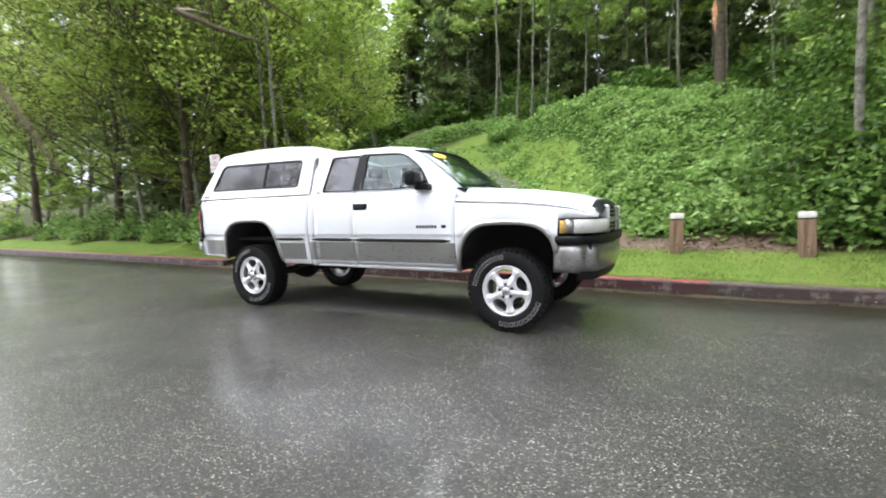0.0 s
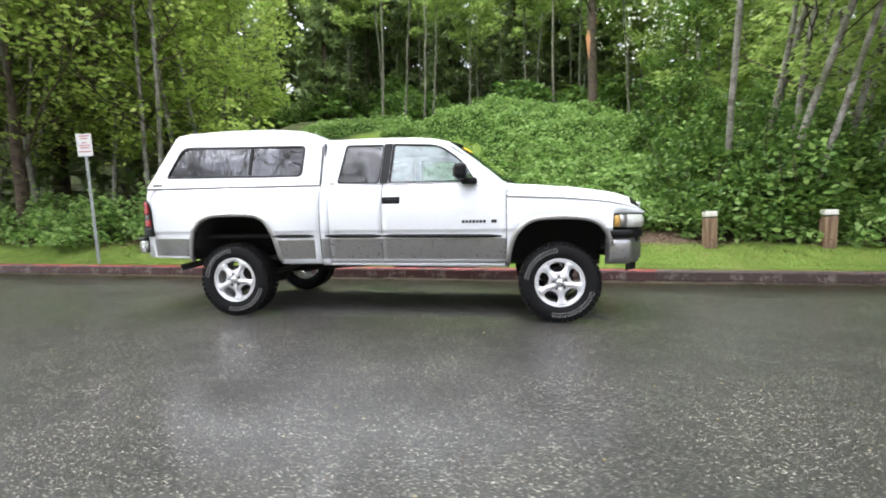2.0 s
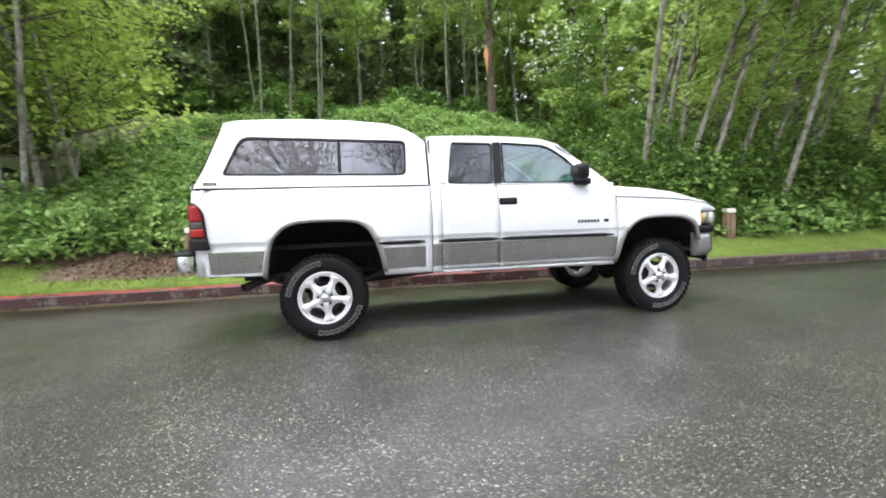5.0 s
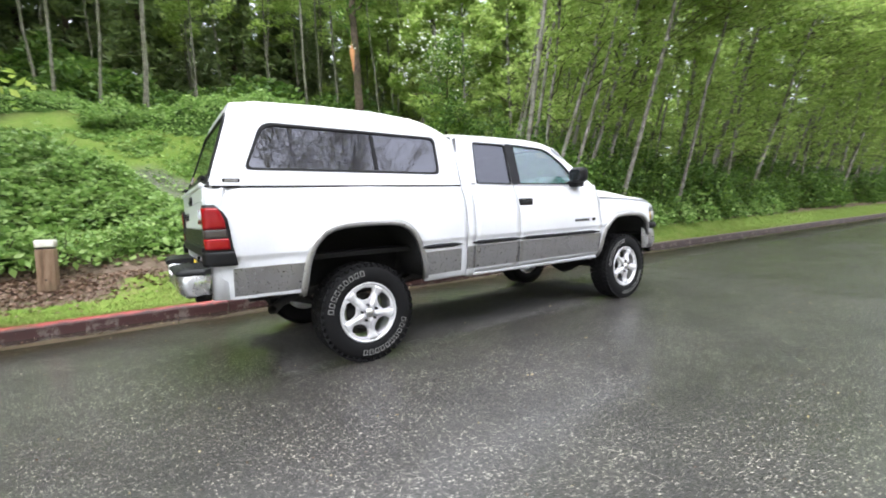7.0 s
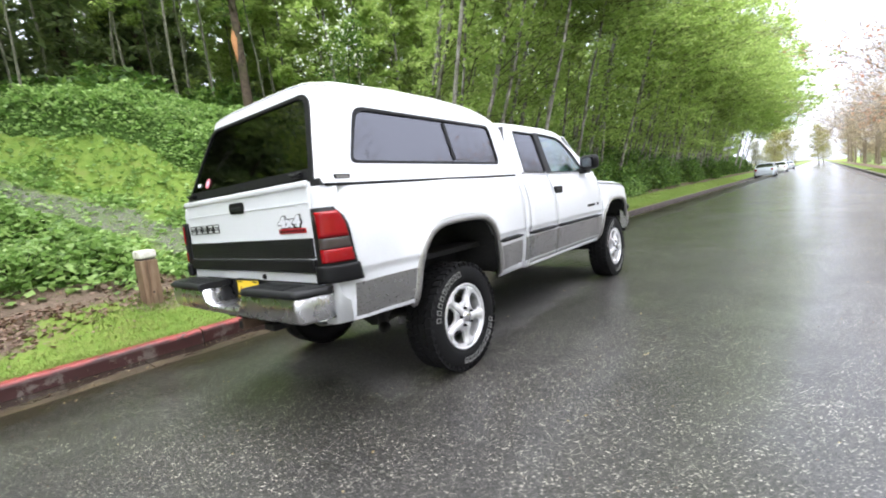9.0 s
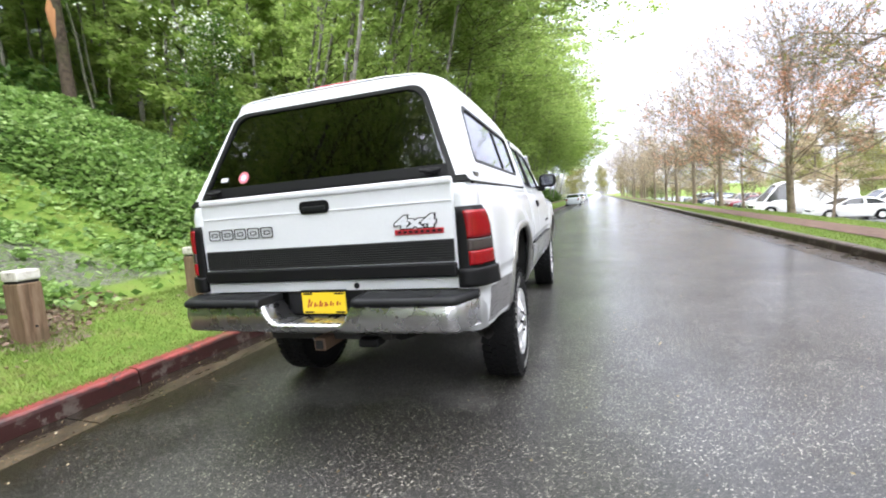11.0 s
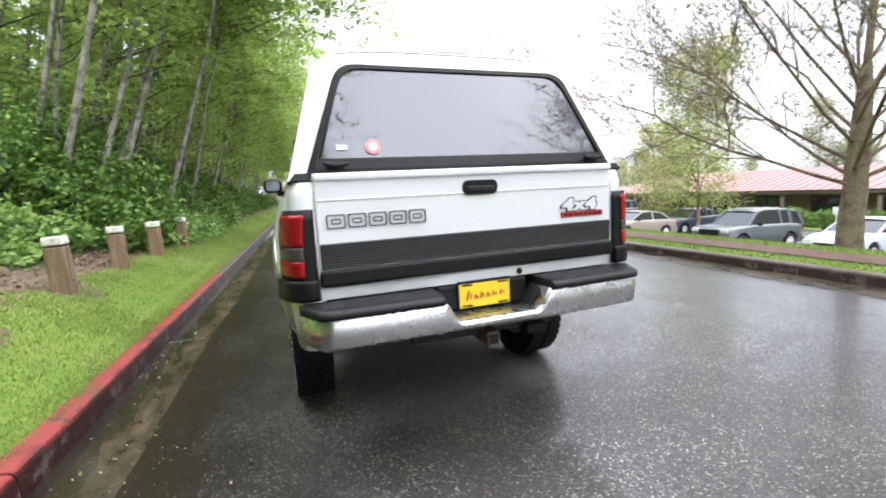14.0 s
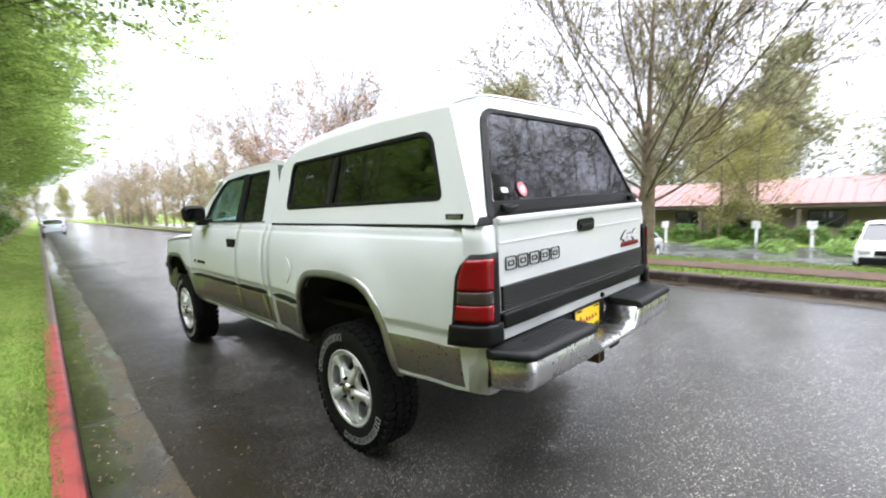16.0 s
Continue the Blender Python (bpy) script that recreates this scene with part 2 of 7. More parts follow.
gravel = k.ramp(k.split(k.cells(38.0))[0], (0.0, (0.04, 0.038, 0.031)), (0.5, (0.105, 0.10, 0.085)), (1.0, (0.22, 0.21, 0.185)))
gravel = k.mix(k.ramp(g2, (0.47, 0.0), (0.58, 0.8)), gravel, (0.10, 0.17, 0.035))
under = k.ramp(k.mix(0.5, g1, g3), (0.3, (0.03, 0.04, 0.012)), (0.6, (0.08, 0.09, 0.03)), (0.8, (0.11, 0.085, 0.05)))
col = k.mix(k.ramp(k.math("ADD", zone[0], k.math("MULTIPLY", k.math("SUBTRACT", g2, 0.5), 0.9)), (0.45, 0.0), (0.6, 1.0)), grass, soil)
col = k.mix(k.ramp(k.math("ADD", zone[1], k.math("MULTIPLY", k.math("SUBTRACT", g1, 0.5), 0.9)), (0.45, 0.0), (0.6, 1.0)), col, gravel)
col = k.mix(k.ramp(zone[2], (0.35, 0.0), (0.65, 1.0)), col, under)
k.color(col).bump(k.mix(0.5, g2, g3), 0.6, 0.03)
GROUND = k.mat

k = Nodes("brick_path", 0.75, 0, 0.2)
k.color(k.ramp(k.noise(6, 5), (0.3, (0.085, 0.05, 0.036)), (0.7, (0.17, 0.108, 0.08)))).bump(k.noise(30, 3), 0.3, 0.004)
SIDEWALK = k.mat

k = Nodes("car_park_asphalt", 0.3, 0, 0.5)
k.color(k.ramp(k.noise(1.2, 5), (0.3, (0.05, 0.05, 0.052)), (0.7, (0.11, 0.11, 0.112))))
k.rough(k.ramp(k.noise(0.6, 3), (0.35, 0.12), (0.65, 0.4)))
LOT = k.mat

BARK_ALDER = bark_material("alder_bark", (0.31, 0.295, 0.26), (0.10, 0.088, 0.07), (0.075, 0.085, 0.036))
BARK_BANK = bark_material("mossy_alder_bark", (0.20, 0.195, 0.15), (0.08, 0.075, 0.055), (0.07, 0.085, 0.036))
BARK_DARK = bark_material("dark_bark", (0.10, 0.075, 0.055), (0.035, 0.027, 0.02), (0.05, 0.055, 0.022))
BARK_STREET = bark_material("street_tree_bark", (0.25, 0.20, 0.15), (0.12, 0.095, 0.07), (0.17, 0.15, 0.075))
LEAF_ALDER = leaf_material("alder_leaf", (0.19, 0.275, 0.064), (0.335, 0.46, 0.12), (0.49, 0.585, 0.205), 0.6)
LEAF_LOW = leaf_material("hazel_leaf", (0.185, 0.285, 0.052), (0.34, 0.46, 0.095), (0.525, 0.60, 0.165), 0.55)
LEAF_BRAMBLE = leaf_material("bramble_leaf", (0.062, 0.128, 0.028), (0.225, 0.368, 0.094), (0.42, 0.555, 0.212), 0.45)
LEAF_SHRUB = leaf_material("shrub_leaf", (0.038, 0.088, 0.017), (0.098, 0.188, 0.036), (0.25, 0.37, 0.085), 0.35)
LEAF_CONIFER = leaf_material("conifer_needles", (0.085, 0.128, 0.050), (0.155, 0.215, 0.077), (0.24, 0.30, 0.11), 0.35)
LEAF_RED = leaf_material("young_maple_leaf", (0.50, 0.21, 0.13), (0.58, 0.30, 0.19), (0.60, 0.42, 0.25), 0.5)
LEAF_TAN = leaf_material("tan_bud", (0.345, 0.262, 0.173), (0.427, 0.345, 0.232), (0.465, 0.405, 0.270), 0.5)
LEAF_BUD = leaf_material("budding_leaf", (0.20, 0.20, 0.06), (0.29, 0.28, 0.095), (0.36, 0.34, 0.15), 0.5)
LEAF_YOUNG = leaf_material("young_green_leaf", (0.25, 0.28, 0.09), (0.35, 0.39, 0.145), (0.44, 0.46, 0.21), 0.5)
# pale grey-olive leaves with the haze of distance put into their colour
LEAF_HAZED = leaf_material("hazed_hillside_leaf", (0.22, 0.23, 0.13), (0.30, 0.31, 0.18), (0.38, 0.38, 0.24), 0.45)
k = Nodes("grass_blade", 0.55, 0, 0.3)
tone = k.ramp(k.mix(0.5, k.noise(1.3, 5, 0.65), k.noise(5.5, 4, 0.6)), (0.36, (0.10, 0.16, 0.027)), (0.47, (0.165, 0.24, 0.046)), (0.56, (0.23, 0.275, 0.075)), (0.67, (0.27, 0.245, 0.11)))
tone = k.mix(k.math("MULTIPLY", k.island(), 0.32), tone, (0.35, 0.43, 0.15))
k.color(tone)
tr, mx = k.n.new("ShaderNodeBsdfTranslucent"), k.n.new("ShaderNodeMixShader")
mx.inputs[0].default_value = 0.35
k.link(tone, tr.inputs["Color"])
k.link(k.b.outputs[0], mx.inputs[1])
k.link(tr.outputs[0], mx.inputs[2])
k.link(mx.outputs[0], k.n["Material Output"].inputs["Surface"])
GRASS = k.mat
LITTER = leaf_material("dead_leaf", (0.064, 0.036, 0.020), (0.152, 0.088, 0.056), (0.288, 0.200, 0.144), 0.1)
BLOSSOM = leaf_material("blossom", (0.6, 0.62, 0.5), (0.75, 0.76, 0.65), (0.85, 0.85, 0.78), 0.3)


# ---------------------------------------------------------------- mesh tools
def mesh_np(name, v, f):
    """A mesh from an (n, 3) array of places and an (m, 4) or (m, 3) array of corners."""
    v, f = np.asarray(v, np.float32), np.asarray(f, np.int32)
    me = bpy.data.meshes.new(name)
    me.vertices.add(len(v))
    me.vertices.foreach_set("co", v.ravel())
    me.loops.add(f.size)
    me.loops.foreach_set("vertex_index", f.ravel())
    me.polygons.add(len(f))
    me.polygons.foreach_set("loop_start", np.arange(0, f.size, f.shape[1], dtype=np.int32))
    me.update(calc_edges=True)
    me.validate()
    return me


def attach(name, me, mat, parent=None, label="", smooth=False):
    """A mesh as one object, under a thing or a part."""
    ob = new(name, me)
    for m in mat if isinstance(mat, (list, tuple)) else (mat,):
        me.materials.append(m)
    if smooth:
        me.polygons.foreach_set("use_smooth", np.ones(len(me.polygons), bool))
    if parent is not None:
        ob.parent = parent
    return tagged(ob, label)


def part(name, bm, mat, parent=None, label="", smooth=False):
    me = bpy.data.meshes.new(name)
    bm.normal_update()
    bm.to_mesh(me)
    bm.free()
    return attach(name, me, mat, parent, label, smooth)


def thing(name, label, category, group="", at=(0, 0, 0)):
    ob = new(name)
    ob.location = at
    return tagged(ob, label, category, group)


def smoothstep(a, b, x):
    t = np.clip((np.asarray(x, float) - a) / (b - a), 0, 1)
    return t * t * (3 - 2 * t)


def lumps(x, y, scale, seed=0.0):
    """Smooth unevenness between about -1 and 1 from a few crossed waves."""
    x, y = np.asarray(x, float) * scale, np.asarray(y, float) * scale
    return (np.sin(1.3 * x + 0.7 * y + seed) + np.sin(-0.8 * x + 1.9 * y + 2.1 + seed) + np.sin(2.3 * x - 1.1 * y + 4.2 + 2 * seed)
            + 0.6 * np.sin(3.7 * x + 2.9 * y + seed) + 0.5 * np.sin(-4.9 * x + 3.3 * y + 1.7)) / 3.4


# ---------------------------------------------------------------- the lie of the land
# the road runs slightly askew to the parked truck; road lines are given by y where x is 0
KERB_L, KERB_R, SKEW = 2.22, -5.34, 0.034
SKEW_TURN = -math.degrees(math.atan(SKEW))


def across(x, y):
    """How far a place lies across the road."""
    return np.asarray(y, float) + SKEW * np.asarray(x, float)


LANE = ((1.5, 3.6), (1.6, 5.2), (1.5, 6.6), (0.7, 8.3), (-0.1, 9.8), (-1.2, 11.4), (-3.2, 13.8), (-4.2, 14.8))


def lane_distance(x, y, way=LANE):
    best = np.full(np.shape(x), 1e9)
    for (ax, ay), (bx, by) in zip(way, way[1:]):
        dx, dy = bx - ax, by - ay
        t = np.clip(((x - ax) * dx + (y - ay) * dy) / (dx * dx + dy * dy), 0, 1)
        best = np.minimum(best, np.hypot(x - ax - t * dx, y - ay - t * dy))
    return best


def bank(x, y):
    """Height of the bare ground on the wooded side."""
    x, y = np.asarray(x, float), np.asarray(y, float)
    low = smoothstep(2.6, 0.7, lane_distance(x, y))
    y = across(x, y)
    verge = 0.14 + 0.34 * smoothstep(2.45, 3.9, y)
    ease = 1 - 0.62 * smoothstep(8, 14, x) - 0.3 * smoothstep(-9, -15, x)
    rise = ease * (0.34 * np.clip(y - 4.1, 0, 6) + 0.52 * np.clip(y - 10.1, 0, 3.2) + (0.14 + 0.26 * smoothstep(0, -4, x)) * np.clip(y - 13.3, 0, 6) + 0.2 * np.clip(y - 19.3, 0, 30))
    mound = 0.95 * np.exp(-(((x - 2.9) / 4.3) ** 4) - ((y - 12.4) / 3.0) ** 2) + 0.45 * np.exp(-(((x + 4.6) / 2.0) ** 2) - ((y - 7.0) / 2.0) ** 2)
    return verge + rise + mound * (1 - low) - 0.35 * low * smoothstep(4.2, 6, y) + 0.06 * lumps(x, y, 1.1) * smoothstep(3.0, 5.0, y)


def thicket(x, y):
    """How high the brambles stand above the ground."""
    x, y = np.asarray(x, float), np.asarray(y, float)
    y_lane = y
    y = across(x, y)
    open_lane = smoothstep(1.15, 2.5, lane_distance(x, y_lane) + 0.25 * lumps(x, y, 0.9, 3) - 0.7 * smoothstep(7, 9, y) * smoothstep(12.5, 11, y) * smoothstep(-0.5, 0.8, x))
    edge = smoothstep(3.9, 5.3, y + 0.35 * lumps(x, y, 0.8, 1) - 0.5 * smoothstep(5.5, 8, x) + 0.35 * smoothstep(0.5, -0.5, x))
    far = 1 - 0.75 * smoothstep(15, 19, y)
    hump = 0.56 + 0.26 * lumps(x, y, 0.85, 5) + 0.20 * lumps(x, y, 2.1, 2) - 0.2 * smoothstep(0.5, -1, x) * smoothstep(9, 7, y)
    hump = hump * (0.42 + 0.58 * smoothstep(4.4, 7.4, y))
    return np.clip(hump, 0.08, 2) * open_lane * edge * far


def far_side(x, y):
    """Height of the ground across the road: verge, then down to the car park."""
    y = across(x, y)
    out = -5.48 - y
    return (0.14 - 0.05 * np.clip(out, 0, 2.7) - 0.31 * np.clip(out - 2.7, 0, 5.0) - 0.055 * np.clip(out - 7.7, 0, 8)
            + 0.05 * np.clip(out - 19, 0, 6) + 1.2 * smoothstep(-44, -90, y))


def land(x, y):
    x, y = np.broadcast_arrays(np.asarray(x, float), np.asarray(y, float))
    v = across(x, y)
    return np.where(v > KERB_L + 0.085, bank(x, y), np.where(v < KERB_R - 0.085, far_side(x, y), -0.08))


def stretch(lo, hi, step, reach):
    """Lines at an even step from lo to hi, then ever wider out to reach on both sides."""
    mid = list(np.arange(lo, hi + 1e-6, step))
    out, d = [], step
    x = hi
    while x < reach:
        d *= 1.25
        x += d
        out.append(x)
    back, d, x = [], step, lo
    while x > -reach:
        d *= 1.25
        x -= d
        back.append(x)
    return np.array(back[::-1] + mid + out)


def build_ground():
    xs = stretch(-16, 26, 0.4, 700)
    ys = stretch(-14, 20, 0.25, 700)
    ys = np.sort(np.concatenate([ys[(abs(ys - KERB_L - 0.085) > 0.06) & (abs(ys - KERB_R + 0.085) > 0.06)], [KERB_L + 0.07, KERB_L + 0.10, KERB_R - 0.07, KERB_R - 0.10]]))
    X, V = np.meshgrid(xs, ys, indexing="ij")
    Y = V - SKEW * X
    Z = land(X, Y)
    n, m = X.shape
    i = np.arange(n * m).reshape(n, m)
    f = np.stack([i[:-1, :-1], i[1:, :-1], i[1:, 1:], i[:-1, 1:]], -1).reshape(-1, 4)
    me = mesh_np("ground", np.stack([X, Y, Z], -1).reshape(-1, 3), f)
    x, y, lane_y = X.ravel(), V.ravel(), Y.ravel()
    soil = np.zeros_like(x)
    soil = np.maximum(soil, 0.68 * smoothstep(3.4, 3.8, y) * smoothstep(5.2, 4.5, y) * (1 - smoothstep(1.7, 0.9, abs(x - 1.5))))
    soil = np.maximum(soil, 0.8 * smoothstep(-5.6, -4.4, x) * smoothstep(-1.2, -2.1, x) * smoothstep(2.8, 3.1, y) * smoothstep(4.6, 4.1, y))
    for px in (-0.66, 1.16, 3.10):
        soil = np.maximum(soil, 0.75 * smoothstep(0.45, 0.2, np.hypot((x - px - 0.12) / 1.3, y - 3.46)))
    gravel = smoothstep(1.5, 0.35, lane_distance(x + 0.25, lane_y)) * (0.66 - 0.35 * smoothstep(10.5, 13, y)) * smoothstep(3.9, 5.2, y)
    wood = smoothstep(14, 19, y) + smoothstep(4.6, 6.2, y) * np.maximum(smoothstep(6.5, 9, x), smoothstep(-4, -7, x))
    c = me.attributes.new("zone", "FLOAT_COLOR", "POINT")
    c.data.foreach_set("color", np.stack([soil, gravel, np.clip(wood, 0, 1), np.ones_like(x)], -1).ravel().astype(np.float32))
    ob = attach("ground", me, GROUND, smooth=True)
    tagged(ob, "grassy verge and rising bank with bare soil and gravel lane", "ground", kind="structure")


def strip(name, y0, y1, z, mat, x0=-220, x1=420, rows=2):
    """A long flat sheet along the road."""
    xs, ys = np.linspace(x0, x1, 65), np.linspace(y0, y1, rows)
    X, Y = np.meshgrid(xs, ys, indexing="ij")
    Y = Y - SKEW * X
    i = np.arange(X.size).reshape(X.shape)
    f = np.stack([i[:-1, :-1], i[1:, :-1], i[1:, 1:], i[:-1, 1:]], -1).reshape(-1, 4)
    Z = z(X, Y) if callable(z) else np.full(X.shape, z)
    return attach(name, mesh_np(name, np.stack([X, Y, Z], -1).reshape(-1, 3), f), mat)


def kerb_piece(length, mat_name, mat):
    """One cast length of kerb with a rounded top edge; y runs from its face back."""
    prof = ((0.0, -0.06), (0.012, 0.105), (0.022, 0.128), (0.045, 0.142), (0.15, 0.146), (0.15, -0.06))
    bm = bmesh.new()
    rings = [[bm.verts.new((x, y, z)) for y, z in prof] for x in (0.004, length * 0.33, length * 0.66, length - 0.004)]
    for a, b in zip(rings, rings[1:]):
        for j in range(len(prof)):
            bm.faces.new((a[j], a[(j + 1) % len(prof)], b[(j + 1) % len(prof)], b[j]))
    bm.faces.new(rings[0][::-1])
    bm.faces.new(rings[-1])
    me = bpy.data.meshes.new(mat_name)
    bm.normal_update()
    bm.to_mesh(me)
    bm.free()
    me.materials.append(mat)
    return me


def build_kerbs():
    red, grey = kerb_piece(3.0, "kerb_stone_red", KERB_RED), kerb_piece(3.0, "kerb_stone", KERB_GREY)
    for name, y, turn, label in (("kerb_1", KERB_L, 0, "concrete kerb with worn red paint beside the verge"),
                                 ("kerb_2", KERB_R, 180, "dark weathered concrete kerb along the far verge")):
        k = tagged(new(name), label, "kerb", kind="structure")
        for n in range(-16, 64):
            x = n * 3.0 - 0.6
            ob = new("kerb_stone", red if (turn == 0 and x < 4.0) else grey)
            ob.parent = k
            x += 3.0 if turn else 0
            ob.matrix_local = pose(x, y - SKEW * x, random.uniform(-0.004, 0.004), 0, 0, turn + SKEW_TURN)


def build_road():
    xs = np.concatenate([np.linspace(-220, -12.5, 20), np.arange(-12, 30, 0.12), np.linspace(30.5, 420, 40)])
    ys = np.concatenate([np.linspace(KERB_R, 1.4, 10), [1.80]])
    X, Y = np.meshgrid(xs, ys, indexing="ij")
    Y[:, -1] += 0.03 * lumps(xs, 0 * xs, 0.9) + 0.008 * lumps(xs, 0 * xs, 5.0, 2) + 0.004 * lumps(xs, 0 * xs, 14.0, 5)
    Y = Y - SKEW * X
    i = np.arange(X.size).reshape(X.shape)
    f = np.stack([i[:-1, :-1], i[1:, :-1], i[1:, 1:], i[:-1, 1:]], -1).reshape(-1, 4)
    road = attach("road", mesh_np("road", np.stack([X, Y, 0 * X], -1).reshape(-1, 3), f), ASPHALT)
    tagged(road, "wet grey asphalt road with pale aggregate", "road", kind="structure")
    slab = bmesh.new()
    bmesh.ops.create_cube(slab, size=1)
    for v in slab.verts:
        v.co = Vector((v.co.x * 2.99, v.co.y * 0.66, v.co.z * 0.05))
    bmesh.ops.bevel(slab, geom=slab.edges[:], offset=0.003, segments=1, affect="EDGES")
    me = bpy.data.meshes.new("gutter_slab")
    slab.to_mesh(me)
    slab.free()
    me.materials.append(GUTTER)
    pan = tagged(new("gutter"), "stained brown concrete gutter pan at the kerb", "gutter", kind="structure")
    for n in range(-16, 40):
        ob = new("gutter_slab", me)
        ob.parent = pan
        ob.matrix_local = pose(n * 3.0 + 0.3, 1.89 - SKEW * (n * 3.0 + 0.3), -0.0285 + random.uniform(-0.002, 0.002), 0.5, 0, SKEW_TURN)
    far_pan = strip("gutter_far", KERB_R, KERB_R + 0.45, 0.004, GUTTER)
    tagged(far_pan, "narrow pale concrete gutter under the far kerb", "gutter", kind="structure")
    path = strip("pavement", -7.2, -6.2, lambda x, y: far_side(x, y) + 0.02, SIDEWALK, rows=6)
    tagged(path, "wet brown pavement between two strips of grass", "pavement", kind="structure")
    lot = strip("car_park", -26.4, -12.6, lambda x, y: far_side(x, y) + 0.03, LOT, -60, 160, rows=28)
    tagged(lot, "wet grey asphalt of the car park", "car park", kind="structure")


build_ground()
build_kerbs()
build_road()


# ---------------------------------------------------------------- plants
def leaves(centres, size, rng, droop=0.5, wide=0.62, simple=False):
    """Places and corners of one small folded leaf at each centre."""
    n = len(centres)
    a = rng.uniform(0, 2 * np.pi, n)
    tilt = rng.normal(0, droop, n)
    d = np.stack([np.cos(a) * np.cos(tilt), np.sin(a) * np.cos(tilt), np.sin(tilt)], -1)
    up = rng.normal(0, 0.55, (n, 3)) + (0, 0, 1)
    s = np.cross(d, up)
    s /= np.linalg.norm(s, axis=1, keepdims=True) + 1e-9
    size = size * rng.uniform(0.65, 1.35, n)[:, None]
    c = np.asarray(centres)
    mid = c + d * size * 0.42
    if simple:
        v = np.stack([c + s * size * 0.45 * wide, c - s * size * 0.45 * wide, c + d * size], 1).reshape(-1, 3)
        return v, np.arange(3 * n).reshape(n, 3)
    v = np.stack([c, mid + s * size * 0.5 * wide, c + d * size, mid - s * size * 0.5 * wide], 1).reshape(-1, 3)
    return v, np.arange(4 * n).reshape(n, 4)


class Tubes:
    """Collects tapered limbs into one mesh."""

    def __init__(self):
        self.v, self.f, self.m, self.n = [], [], [], 0

    def add(self, pts, radii, sides=6, slot=0):
        pts = np.asarray(pts, float)
        d = np.gradient(pts, axis=0)
        d /= np.linalg.norm(d, axis=1, keepdims=True) + 1e-9
        ref = np.array([0.0, 0, 1]) if abs(d[0][2]) < 0.8 else np.array([1.0, 0, 0])
        a = np.cross(d, ref)
        a /= np.linalg.norm(a, axis=1, keepdims=True) + 1e-9
        b = np.cross(d, a)
        ang = np.linspace(0, 2 * np.pi, sides, endpoint=False)
        r = np.asarray(radii, float)[:, None, None]
        ring = pts[:, None] + r * (np.cos(ang)[None, :, None] * a[:, None] + np.sin(ang)[None, :, None] * b[:, None])
        m = len(pts)
        i = self.n + np.arange(m * sides).reshape(m, sides)
        j = np.roll(i, -1, 1)
        self.v.append(ring.reshape(-1, 3))
        self.f.append(np.stack([i[:-1], j[:-1], j[1:], i[1:]], -1).reshape(-1, 4))
        self.m.append(np.full((m - 1) * sides, slot, np.int32))
        self.n += m * sides

    def mesh(self, name):
        me = mesh_np(name, np.concatenate(self.v), np.concatenate(self.f))
        me.polygons.foreach_set("material_index", np.concatenate(self.m))
        return me


def bowed(a, b, rng, wobble, n=6, sag=0.0):
    """A slightly crooked line from a to b."""
    t = np.linspace(0, 1, n)[:, None]
    off = rng.normal(0, wobble, (n, 3)) * np.sin(np.pi * t)
    line = np.asarray(a) * (1 - t) + np.asarray(b) * t + off
    line[:, 2] += sag * np.sin(np.pi * t[:, 0])
    return line


